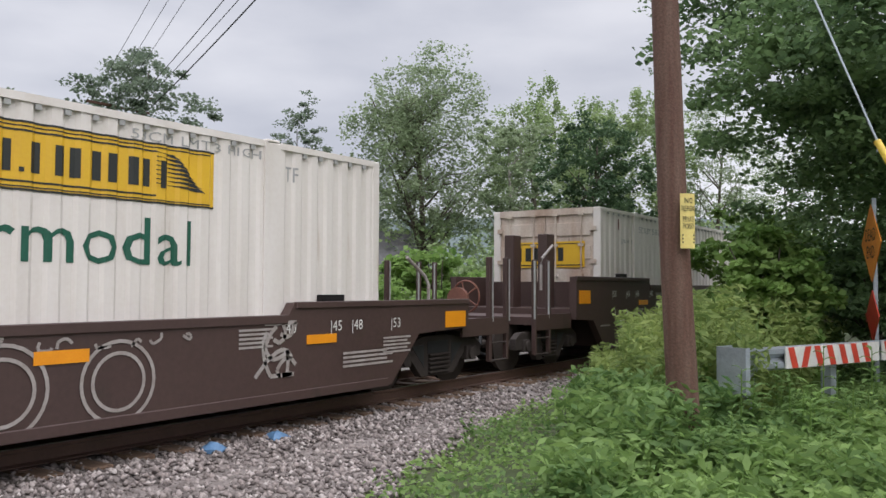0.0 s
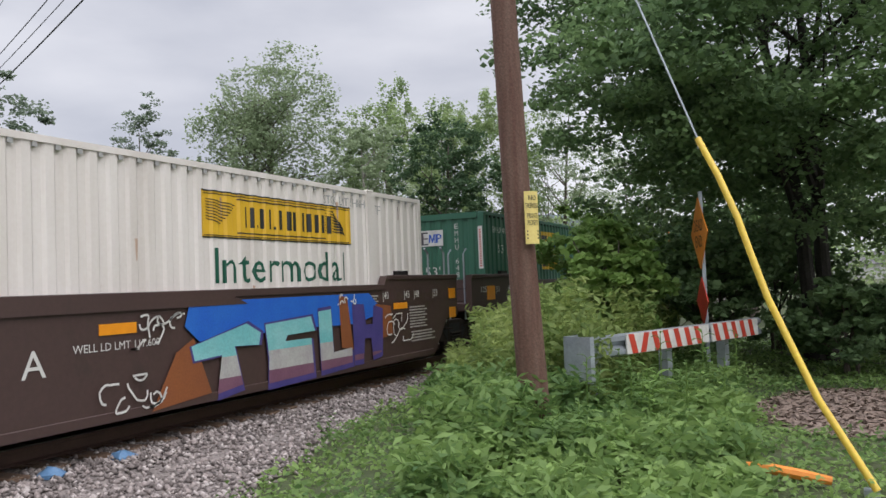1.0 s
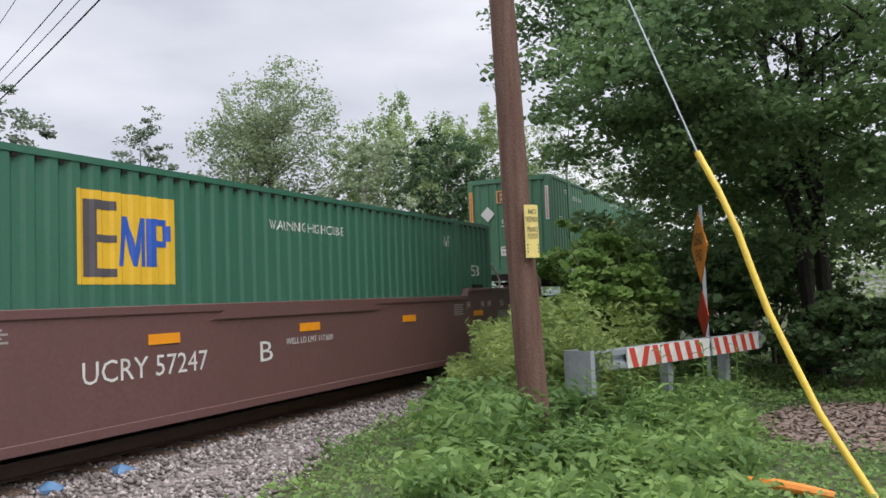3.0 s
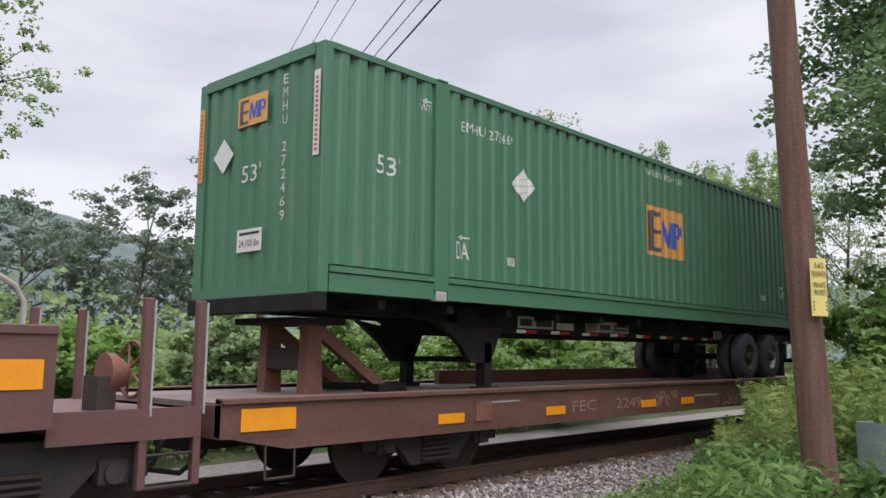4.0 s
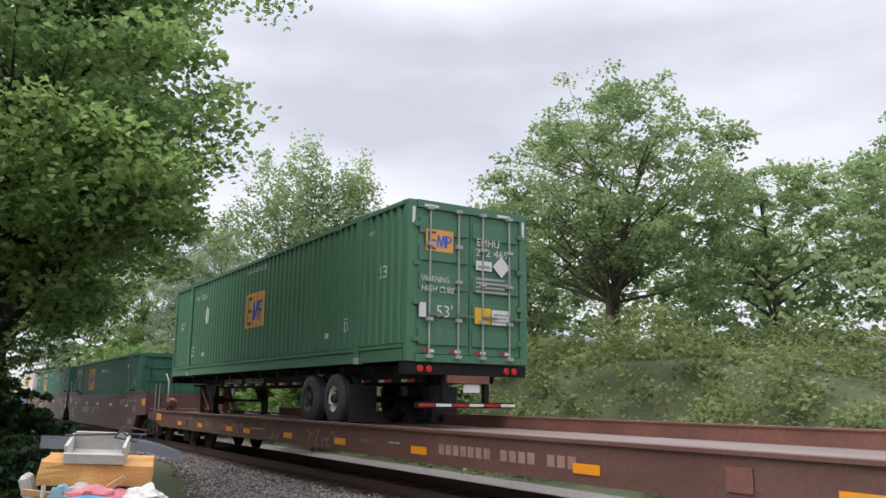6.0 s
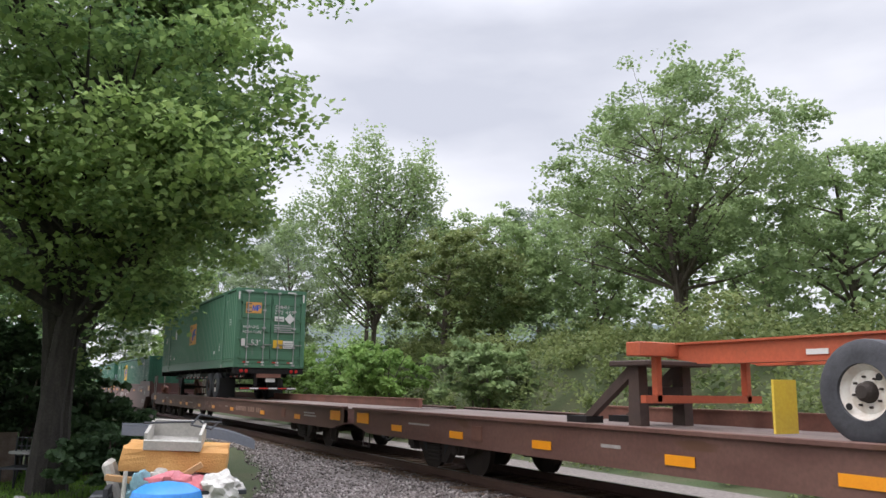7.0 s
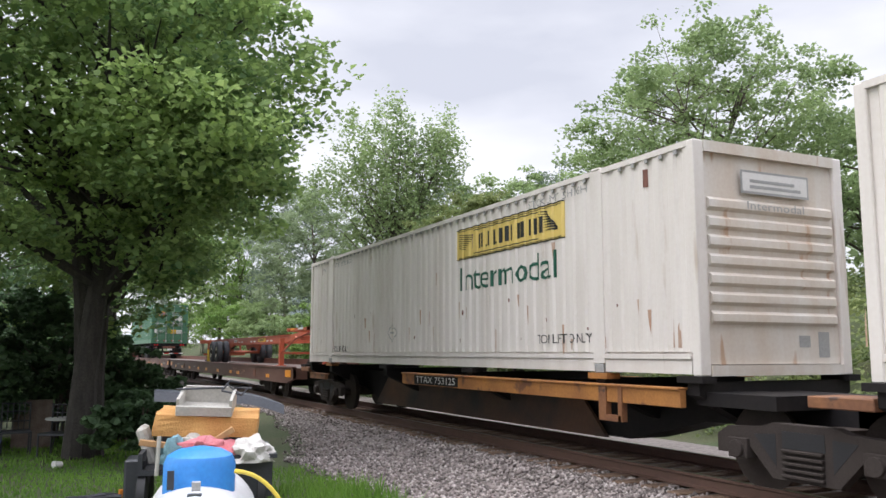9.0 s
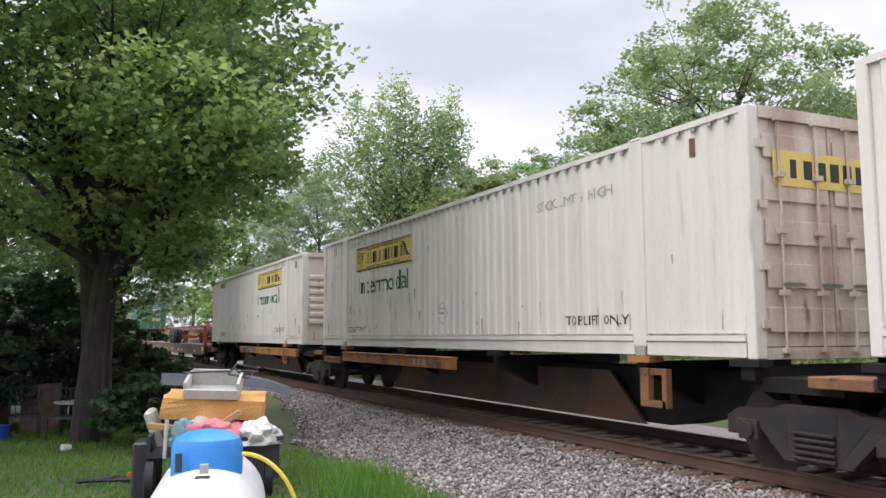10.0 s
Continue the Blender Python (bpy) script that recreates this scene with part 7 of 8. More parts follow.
def undergrowth():
    """Ground cover and weeds round the pole and the barrier."""
    rng = np.random.default_rng(12)
    stems = bmesh.new()
    leaf_v, leaf_f, count = [], [], 0
    at = []
    while len(at) < 62000:
        x, y = rng.uniform(5.5, 24), rng.uniform(-4.5, 7.0)
        if in_dirt(x, y) or y > max(4.30 + 0.34 * (x - 6.8), gravel_edge(min(x, 11)) + 0.1):
            continue
        hump = 0.07 + 0.62 * max(0, noise.noise((x * 1.1, y * 1.1, 1)) + 0.12) * (1 if y > 0.5 else 0.4)
        at.append((x, y, ground_z(x, y) + 0.02 + rng.random() ** 1.5 * hump))
    v, f = leaf_quads(rng, np.array(at), 0.050, 1.5, 0.2, 0.7)
    tagged(new("ground_cover", scatter_mesh("ground_cover", v, f, LEAF_WEED, "", "")), "low green weeds covering the ground", "weeds", kind="stuff")
    # upright weeds
    at, gold = [], []
    n = 0
    while n < 1150:
        x, y = rng.uniform(6.4, 17.5), rng.uniform(0.4, 6.9)
        if in_dirt(x, y) or y > 3.45 + 0.40 * (x - 6.8) or y < 0.6 + 0.12 * (x - 7):
            continue
        tall = 0.35 + 0.45 * rng.random()
        aside = math.degrees(math.atan2(x, y))
        if x > 11.2 and aside < 67.5:
            tall *= 0.9
        elif x > 11.2 and y > 2.9:
            tall = 1.05 + 0.75 * rng.random() ** 1.5 + 0.35 * noise.noise((x * 0.7, y * 0.7, 3)) - 0.5 * min(max((71 - aside) / 4, 0), 1)
        elif y < 3.1:
            tall *= 0.5
        if x < 8.2:
            tall *= 0.6
        z = ground_z(x, y)
        lx, ly = rng.normal(0, 0.10, 2) * tall
        tube(stems, [(x, y, z - 0.03), (x + lx * 0.4, y + ly * 0.4, z + tall * 0.5), (x + lx, y + ly, z + tall)], [0.008, 0.006, 0.003], 4, False)
        k = int(16 + tall * 46)
        h = np.sort(rng.uniform(0.18, 1.0, k))
        a = np.arange(k) * 2.4 + rng.uniform(0, 6)
        reach = 0.10 + 0.06 * rng.random(k)
        (gold if x > 11.2 and y > 2.9 else at).append(np.stack((x + lx * h + np.cos(a) * reach, y + ly * h + np.sin(a) * reach, z + tall * h + 0.02), -1))
        n += 1
    v, f = leaf_quads(rng, np.concatenate(gold), 0.060, 3.0, 0.35, 0.3)
    tagged(new("goldenrod_patch", scatter_mesh("goldenrod_patch", v, f, LEAF_GOLDENROD, "", "")), "tall yellow-green weeds behind the guard rail", "weeds", kind="stuff")
    v, f = leaf_quads(rng, np.concatenate(at), 0.074, 2.4, 0.35, 0.3)
    tagged(new("tall_weeds", scatter_mesh("tall_weeds", v, f, LEAF_WEED, "", "")), "tall leafy green weeds beside the track", "weeds", kind="stuff")
    tagged(new("weed_stems", mesh_of("weed_stems", stems, LEAF_SHRUB)), "thin green stems of tall weeds", "weeds", kind="stuff")


undergrowth()


def broad_weed(x, y, tall, leaf_len, n, seed, label):
    """One plant with long pointed leaves in whorls up its stem."""
    rng = random.Random(seed)
    t = thing("weed_plant", label, "plant", pose(x, y, ground_z(x, y)))
    bm = bmesh.new()
    tube(bm, [(0, 0, -0.05), (0.02, 0.01, tall * 0.5), (0.03, 0.0, tall)], [0.014, 0.011, 0.005], 6)
    part("stem", bm, LEAF_SHRUB, t)
    for k in range(n):
        f = 0.12 + 0.88 * k / (n - 1)
        a = k * 2.4
        ln = leaf_len * (1.1 - 0.55 * f) * rng.uniform(0.85, 1.15)
        lift = 0.35 + 0.6 * f
        bm = bmesh.new()
        rows = []
        for u, w in ((0.0, 0.03), (0.25, 0.17), (0.5, 0.21), (0.75, 0.14), (1.0, 0.01)):
            r = ln * u
            z = tall * f + ln * (lift * u - 0.75 * u * u)
            rows.append([bm.verts.new((0.02 + math.cos(a) * r - math.sin(a) * ln * w * s, math.sin(a) * r + math.cos(a) * ln * w * s, z + abs(s) * ln * 0.05)) for s in (-1, 0, 1)])
        for p, q in zip(rows, rows[1:]):
            for i in range(2):
                bm.faces.new((p[i], p[i + 1], q[i + 1], q[i]))
        part("leaf", bm, LEAF_SHRUB if seed % 3 == 0 else LEAF_WEED, t)
    return t


PLANTS = [(8.9, 3.05, 0.50, 0.36, 16, "broad-leaved green weed in front of the pole"), (8.6, 2.0, 0.55, 0.32, 18, "leafy green weed among low plants"), (9.3, 1.7, 0.50, 0.30, 18, "pale-leaved milkweed among low plants"),
          (10.2, 2.0, 0.62, 0.36, 20, "tall leafy weed before the barrier"), (11.0, 2.1, 0.66, 0.38, 20, "tall leafy weed before the barrier"), (10.6, 2.75, 0.70, 0.36, 20, "tall leafy weed before the barrier"), (11.6, 1.9, 0.62, 0.36, 18, "tall leafy weed before the barrier"),
          (8.6, 3.2, 0.45, 0.30, 16, "leafy green weed beside the gravel"), (9.6, 3.95, 0.85, 0.32, 22, "single tall weed at the gravel's edge"), (10.6, 4.0, 0.85, 0.30, 20, "single tall weed at the gravel's edge"), (9.9, 3.5, 0.75, 0.30, 20, "yellow-green weed beside the pole"), (7.2, 3.0, 0.30, 0.26, 14, "low weed at the gravel's edge")]
rng_p = random.Random(77)
for k in range(52):
    px = rng_p.uniform(8.3, 13.2)
    py = rng_p.uniform(1.3, 3.0) + 0.30 * (px - 8.3) * (1 if k % 3 else -0.1)
    PLANTS.append((px, py, rng_p.uniform(0.30, 0.95) * (1.2 if px > 11 else 1), rng_p.uniform(0.18, 0.34), rng_p.randint(12, 20), "leafy green weed standing in the undergrowth"))
for i, (px, py, tall, ln, n, label) in enumerate(PLANTS):
    near_pole = px < 9.9 and py < 3.3
    broad_weed(px, py, tall * (0.55 if near_pole else 1), ln * (0.85 if near_pole else 1), n, 50 + i, label)


def lawn():
    """Mown grass and a few taller tufts."""
    rng = np.random.default_rng(15)
    n = 52000
    x, y = rng.uniform(-21, -5.5, n), rng.uniform(-5.0, 4.7, n)
    keep = np.array([b < gravel_edge(max(a, -12)) + 0.15 and (b < 2.6 + 0.25 * (a + 17) or a > -14) for a, b in zip(x, y)])
    x, y = x[keep], y[keep]
    tuft = (y > 3.1) & (x > -11.5)
    h = np.where(tuft, rng.uniform(0.12, 0.32, len(x)), rng.uniform(0.03, 0.085, len(x)))
    z = np.array([ground_z(a, b) for a, b in zip(x, y)])
    a = rng.uniform(0, 6.28, len(x))
    w = np.where(tuft, 0.011, 0.014)
    lean = rng.normal(0, 0.35, (len(x), 2)) * h[:, None]
    v = np.stack((np.stack((x - np.cos(a) * w, y - np.sin(a) * w, z - 0.01), -1), np.stack((x + np.cos(a) * w, y + np.sin(a) * w, z - 0.01), -1), np.stack((x + lean[:, 0], y + lean[:, 1], z + h), -1)), 1)
    tagged(new("lawn_grass", scatter_mesh("lawn_grass", v.reshape(-1, 3), np.arange(len(x) * 3).reshape(-1, 3), LEAF_GRASS, "", "")), "short green lawn grass with a taller tuft", "grass", kind="stuff")


lawn()

# bare, bark-strewn patch of the dead-end road
bm = bmesh.new()
rows = []
for k in range(33):
    a = 2 * math.pi * k / 32
    wob = 1 + 0.12 * noise.noise((math.cos(a) * 2, math.sin(a) * 2, 4))
    rows.append([bm.verts.new((12.6 + math.cos(a) * 2.0 * wob * u, -0.3 + math.sin(a) * 1.4 * wob * u, ground_z(12.6 + math.cos(a) * 2.0 * wob * u, -0.3 + math.sin(a) * 1.4 * wob * u) + (0.02 if u < 1 else -0.02))) for u in (0.02, 0.4, 0.75, 1.0)])
for p, q in zip(rows, rows[1:]):
    for j in range(3):
        bm.faces.new((p[j], q[j], q[j + 1], p[j + 1]))
tagged(new("bare_ground", mesh_of("bare_ground", bm, DIRT, True)), "bare brown ground strewn with bark and straw", "ground", kind="structure")

rng_s = np.random.default_rng(31)
sa, sr = rng_s.uniform(0, 6.28, 3800), np.sqrt(rng_s.random(3800)) * 1.02
sx, sy = 12.6 + np.cos(sa) * 2.0 * sr, -0.3 + np.sin(sa) * 1.4 * sr
sz = np.array([ground_z(a, b) + 0.035 for a, b in zip(sx, sy)])
v, f = leaf_quads(rng_s, np.stack((sx, sy, sz), -1), 0.05, 2.2, 0.0, 3.0)
STRAW = surface("bark_chips", (0.26, 0.20, 0.165), 0.9, second=(0.14, 0.095, 0.07), scale=9, amount=0.9, bump=0.2)
tagged(new("bark_chips", scatter_mesh("bark_chips", v, f, STRAW, "", "")), "scattered brown bark chips and straw", "bark chips", kind="stuff")

# ---- the far hill ----
bm = bmesh.new()
hill_rows = []
for k in range(61):
    yaw = -75 + 150 * k / 60
    crest = 70 + 95 * math.exp(-((yaw + 6) / 22) ** 2) + 18 * noise.noise((yaw * 0.06, 0, 0)) + 6 * noise.noise((yaw * 0.6, 3, 0))
    col = []
    for u in (0, 0.25, 0.5, 0.75, 1.0):
        px, py = polar(yaw, 560 + 260 * u)
        col.append(bm.verts.new((px, py, -5 + crest * math.sin(u * math.pi / 2) + 5 * noise.noise((px * 0.02, py * 0.02, 1)))))
    hill_rows.append(col)
for p, q in zip(hill_rows, hill_rows[1:]):
    for j in range(4):
        bm.faces.new((p[j], p[j + 1], q[j + 1], q[j]))
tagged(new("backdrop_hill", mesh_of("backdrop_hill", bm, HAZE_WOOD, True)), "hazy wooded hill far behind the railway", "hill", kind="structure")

# ---- pole, wires, guy, barrier, signs ----
POLE_X, POLE_Y = 9.66, 3.30


def utility_pole():
    z0 = ground_z(POLE_X, POLE_Y)
    p = thing("utility_pole", "brown creosoted wooden utility pole with a yellow notice", "pole", pose(POLE_X, POLE_Y, z0 - 0.15))
    bm = bmesh.new()
    tube(bm, [(0.06, -0.03, 0), (0.02, 0.09, 3), (0.0, 0.17, 6), (-0.02, 0.29, 12.6)], [0.185, 0.165, 0.15, 0.12], 20)
    part("shaft", bm, POLE, p, smooth=True)
    for z, xs in ((10.2, (-0.95, -0.5, -0.1)), (12.0, (-2.25, -1.8, -1.35))):
        part("crossarm", boxes((min(xs) - 0.15, 0.3, 0.20, 0.32, z + 0.30, z + 0.43)), POLE, p)
        for x in xs:
            bm = bmesh.new()
            lathe(bm, [(0, 0.03), (0.4, 0.05), (0.6, 0.03), (1, 0.04)], (x, 0.26, z + 0.43), (x, 0.26, z + 0.60), 10)
            part("insulator", bm, FADED, p)
    return p


utility_pole()


def notice_board():
    """The yellow notice nailed to the pole, bent round it."""
    n = thing("pole_notice", "yellow no trespassing notice nailed to the pole", "sign", pose(POLE_X, POLE_Y, ground_z(POLE_X, POLE_Y) - 0.15, 0, 0, 30))
    bm = bmesh.new()
    cols = []
    for k in range(7):
        a = radians(-189 + 62 * k / 6)
        r = 0.178
        cols.append([bm.verts.new((math.cos(a) * r, math.sin(a) * r, z)) for z in (2.46, 3.08)] + [bm.verts.new((math.cos(a) * (r + 0.006), math.sin(a) * (r + 0.006), z)) for z in (2.46, 3.08)])
    for p, q in zip(cols, cols[1:]):
        bm.faces.new((p[2], q[2], q[3], p[3]))
        bm.faces.new((p[0], p[1], q[1], q[0]))
        bm.faces.new((p[1], p[3], q[3], q[1]))
        bm.faces.new((p[0], q[0], q[2], p[2]))
    for c in (cols[0], cols[-1]):
        bm.faces.new((c[0], c[2], c[3], c[1]))
    part("board", bm, SIGN_YELLOW, n)
    bm = bmesh.new()
    write(bm, "NO", 0.10, 0.30, 2.97, 3.03)
    write(bm, "TRESPASSING", 0.02, 0.38, 2.88, 2.94)
    write(bm, "PRIVATE", 0.06, 0.34, 2.76, 2.82)
    write(bm, "PROPERTY", 0.06, 0.34, 2.68, 2.74)
    for z in (2.60, 2.56, 2.52):
        plate(bm, 0.04, 0.36, z, z + 0.018)
    for v in bm.verts:
        a = radians(-189 + 62 * v.co.x / 0.40)
        v.co = Vector((math.cos(a) * 0.190, math.sin(a) * 0.190, v.co.z))
    part("lettering", bm, INK, n)


notice_board()


def far_pole():
    p = thing("utility_pole", "weathered wooden utility pole far across the track", "pole", pose(26.0, 37.0, ground_z(26, 37) - 0.1))
    bm = bmesh.new()
    tube(bm, [(0, 0, 0), (0, 0, 11.4)], [0.17, 0.12], 12)
    part("shaft", bm, POLE, p, smooth=True)
    part("crossarm", boxes((-3.1, 0.4, -0.06, 0.06, 10.9, 11.02)), POLE, p)


far_pole()
# x at the near pole, height there, x at the far pole, radius
WIRES = [(-2.25, 12.0, -2.9, 0.010), (-1.8, 12.0, -2.2, 0.010), (-1.35, 12.0, -1.6, 0.010), (-0.95, 10.2, -0.8, 0.016), (-0.5, 10.2, -0.4, 0.014), (-0.1, 10.2, 0.2, 0.025)]
for dx, z, fx, r in WIRES:
    bm = bmesh.new()
    a, b = Vector((POLE_X + dx, POLE_Y + 0.26, z + 0.05)), Vector((26 + fx, 37.0, 10.5))
    tube(bm, [a.lerp(b, k / 14) - Vector((0, 0, 0.25 * 4 * (k / 14) * (1 - k / 14))) for k in range(15)], r, 5)
    tagged(new("overhead_wire", mesh_of("overhead_wire", bm, RUBBER)), "black overhead wire slung across the track", "wire", "overhead wires")


def guy_wire():
    g = thing("guy_wire", "steel guy wire with a yellow plastic guard", "guy wire")
    a, b = Vector((8.10, -0.18, ground_z(8.14, -0.16) - 0.05)), Vector((POLE_X, POLE_Y + 0.1, 8.95))
    top = Vector((8.697, 1.152, 2.86))
    bm = bmesh.new()
    tube(bm, [top - Vector((0, 0, 0.1)), top, b], 0.010, 6)
    part("strand", bm, GALV, g)
    # the guard is kinked where something once struck it
    bm = bmesh.new()
    tube(bm, [(8.09, -0.20, -0.30), (8.274, 0.209, 0.417), (8.37, 0.423, 0.923), (8.44, 0.58, 1.30), (8.495, 0.70, 1.68), (8.545, 0.81, 2.05), (8.615, 0.969, 2.466), top], 0.032, 12)
    part("guard", bm, YELLOW, g, "yellow plastic guard", smooth=True)
    part("anchor", boxes((8.08, 8.20, -0.22, -0.10, ground_z(8.14, -0.16) - 0.1, ground_z(8.14, -0.16) + 0.06)), GALV, g)


guy_wire()


def barrier():
    """A guard rail on posts with a striped board, its end plate turned down."""
    a, b = Vector((11.0, 3.12)), Vector((15.9, 1.22))
    d = b - a
    length = d.length
    g = thing("guard_rail", "galvanised guard rail with a red and white striped board", "barrier", pose(a.x, a.y, 0, 0, 0, math.degrees(math.atan2(d.y, d.x))))
    top = 0.75
    prof = [(0.0, top), (-0.05, top - 0.03), (-0.05, top - 0.09), (0.02, top - 0.155), (-0.05, top - 0.22), (-0.05, top - 0.28), (0.0, top - 0.31), (0.015, top - 0.31), (0.04, top - 0.22), (0.04, top - 0.09), (0.015, top)]
    bm = bmesh.new()
    prism(bm, prof, 0.3, length, "x")
    part("beam", bm, GALV, g)
    bm = bmesh.new()
    prism(bm, [(0.02, -0.27), (-0.04, -0.25), (-0.06, -0.12), (-0.06, 0.10), (-0.03, 0.19), (0.30, 0.21), (0.30, 0.195), (-0.015, 0.17), (-0.04, 0.09), (-0.04, -0.12), (-0.02, -0.24), (0.03, -0.255)], top - 0.57, top + 0.03, "z")
    part("end_plate", bm, GALV, g, "curved galvanised end plate", smooth=True)
    for x in (0.45, 2.3, 4.1):
        part("post", boxes((x, x + 0.14, 0.05, 0.20, ground_z(a.x + d.x * x / length, a.y + d.y * x / length) - 0.2, top - 0.02)), GALV, g)
    for k, (x0, x1) in enumerate(((1.05, 3.35), (3.45, 5.05))):
        board = part("striped_board", boxes((x0, x1, -0.085, -0.06, top - 0.29, top - 0.01)), SIGN_WHITE, g)
        n = int((x1 - x0) / 0.30)
        bm = bmesh.new()
        for i in range(n):
            x = x0 + 0.03 + i * 0.30
            if x + 0.25 > x1:
                break
            w = 0.14
            s = 1 if (k == 0 and i == 1) else -1
            lo, hi = (x + 0.10, x) if s < 0 else (x, x + 0.10)
            poly(bm, [(lo, top - 0.288), (lo + w, top - 0.288), (hi + w, top - 0.012), (hi, top - 0.012)])
        part("stripes", flat(bm, -0.089), SIGN_RED, board, "slanted red stripes")


barrier()


def dead_end():
    s = thing("dead_end_sign", "faded orange dead end sign on a post in the bushes", "sign", pose(15.2, 2.05, ground_z(15.2, 2.05), 0, 0, -90 - 70))
    part("post", boxes((-0.03, 0.03, 0.02, 0.08, -0.2, 3.35)), GALV, s)
    for z, r, paint, name in ((2.62, 0.63, SIGN_ORANGE, "diamond_plate"), (1.45, 0.42, SIGN_RED, "red_marker")):
        bm = bmesh.new()
        prism(bm, [(0, z - r), (r, z), (0, z + r), (-r, z)], -0.005, 0.012)
        part(name, bm, paint, s)
    bm = bmesh.new()
    write(bm, "DEAD", -0.33, 0.33, 2.66, 2.86)
    write(bm, "END", -0.25, 0.25, 2.38, 2.58)
    for v in bm.verts:
        v.co = Vector((v.co.x, -0.012, v.co.z))
    part("lettering", bm, INK, s)


dead_end()


def stake():
    t = thing("marker_post", "slim brown and white marker post in the grass", "post", pose(9.0, -0.42, ground_z(9.0, -0.42) - 0.1))
    for z0, z1, m in ((0.0, 0.55, RUBBER), (0.55, 1.05, SIGN_WHITE), (1.05, 1.48, POLE)):
        part("section", boxes((-0.028, 0.028, -0.012, 0.012, z0, z1)), m, t)


stake()

# an orange scrap of plastic pipe in the weeds
bm = bmesh.new()
tube(bm, [(0.0, -0.02, 0.0), (0.2, 0.12, 0.05), (0.5, 0.15, 0.07), (0.8, 0.05, 0.04)], [0.04, 0.05, 0.05, 0.03], 8)
pipe = thing("orange_debris", "bent scrap of orange plastic lying in weeds", "debris", pose(8.3, 0.15, ground_z(8.3, 0.4) + 0.06, 0, 0, 65))
part("scrap", bm, SIGN_ORANGE, pipe, smooth=True)
BLUE = surface("faded_blue_plastic", (0.10, 0.20, 0.34), 0.5, second=(0.07, 0.14, 0.26), scale=8, bump=0.1)
for px, py, turn in ((7.1, 7.12, 20), (6.2, 7.12, -15)):
    b = thing("blue_cap", "crumpled blue plastic cap lying by the track", "debris", pose(px, py, bed_z(px, py) - 0.01, 0, 0, turn))
    bm = bmesh.new()
    lathe(bm, [(0, 0.15), (0.3, 0.15), (0.7, 0.10), (1.0, 0.04)], (0, 0, 0), (0, 0, 0.10), 14)
    for v in bm.verts:
        v.co += Vector((noise.noise(v.co * 9 + Vector((px, 0, 0))), noise.noise(v.co * 9 + Vector((0, px, 0))), 0.5 * noise.noise(v.co * 11))) * 0.05
    part("shell", bm, BLUE, b, smooth=True)

# ---- the far house ----


def house(x, y, turn, w, d, h, label):
    t = thing("house", label, "house", pose(x, y, ground_z(x, y) - 0.1, 0, 0, turn))
    wall_paint = surface("pale_house_siding", (0.52, 0.52, 0.50), 0.7, second=(0.44, 0.44, 0.43), scale=1, stretch=(0.2, 0.2, 12), amount=0.6, bump=0.1)
    roof_paint = surface("grey_shingle", (0.10, 0.10, 0.105), 0.85, second=(0.15, 0.14, 0.14), scale=3, bump=0.3)
    bm = bmesh.new()
    prism(bm, [(-d / 2, 0), (d / 2, 0), (d / 2, h), (0, h + d * 0.30), (-d / 2, h)], -w / 2, w / 2, "x")
    part("wall", bm, wall_paint, t)
    bm = bmesh.new()
    for s in (-1, 1):
        prism(bm, [(s * d / 2 * 1.10, h - 0.12), (0, h + d * 0.31), (0, h + d * 0.31 + 0.14), (s * d / 2 * 1.10, h + 0.02)], -w / 2 - 0.3, w / 2 + 0.3, "x")
    part("roof", bm, roof_paint, t)
    for k in range(3):
        x0 = -w / 2 + w * (0.14 + 0.27 * k)
        f = part("window", boxes((x0, x0 + 1.0, -d / 2 - 0.05, -d / 2, 1.0, 2.2)), SIGN_WHITE, t)
        part("pane", boxes((x0 + 0.08, x0 + 0.92, -d / 2 - 0.06, -d / 2 - 0.05, 1.08, 2.12)), GLASS, f)
    part("porch_roof", boxes((-w / 2, w / 2, -d / 2 - 2.0, -d / 2, 2.5, 2.62)), roof_paint, t)
    for k in range(4):
        x0 = -w / 2 + 0.1 + (w - 0.35) * k / 3
        part("porch_post", boxes((x0, x0 + 0.14, -d / 2 - 1.95, -d / 2 - 1.8, 0, 2.5)), SIGN_WHITE, t)
    return t


house(36.0, 33.0, -42, 9.0, 7.0, 3.0, "pale house with a porch behind the bushes")
house(170.0, -6.5, 80, 10.0, 7.0, 2.8, "low pale house beyond the dead-end road")

# ---- the yard: gas tank, junk cart, furniture under the maple ----
TANK_WHITE = surface("chalky_white_tank_paint", (0.66, 0.66, 0.68), 0.35, second=(0.50, 0.49, 0.50), scale=2.5, amount=0.6, fine=30, bump=0.05, rust=(0.22, 0.13, 0.09), rust_at=0.70)
TANK_BLUE = surface("blue_tank_lid", (0.035, 0.22, 0.62), 0.4, second=(0.05, 0.28, 0.66), scale=4, fine=30, bump=0.03)
FOAM = surface("ochre_foam", (0.64, 0.36, 0.13), 0.9, second=(0.50, 0.23, 0.07), scale=4, amount=0.8, fine=60, bump=0.4)
LINEN = surface("grubby_white_cloth", (0.60, 0.58, 0.55), 0.9, second=(0.45, 0.42, 0.40), scale=6, fine=60, bump=0.3)
PINK = surface("pink_cloth", (0.56, 0.22, 0.25), 0.9, second=(0.50, 0.12, 0.14), scale=8, amount=0.9, fine=60, bump=0.3)
TEAL = surface("pale_blue_cloth", (0.22, 0.38, 0.44), 0.9, scale=6, fine=60, bump=0.3)
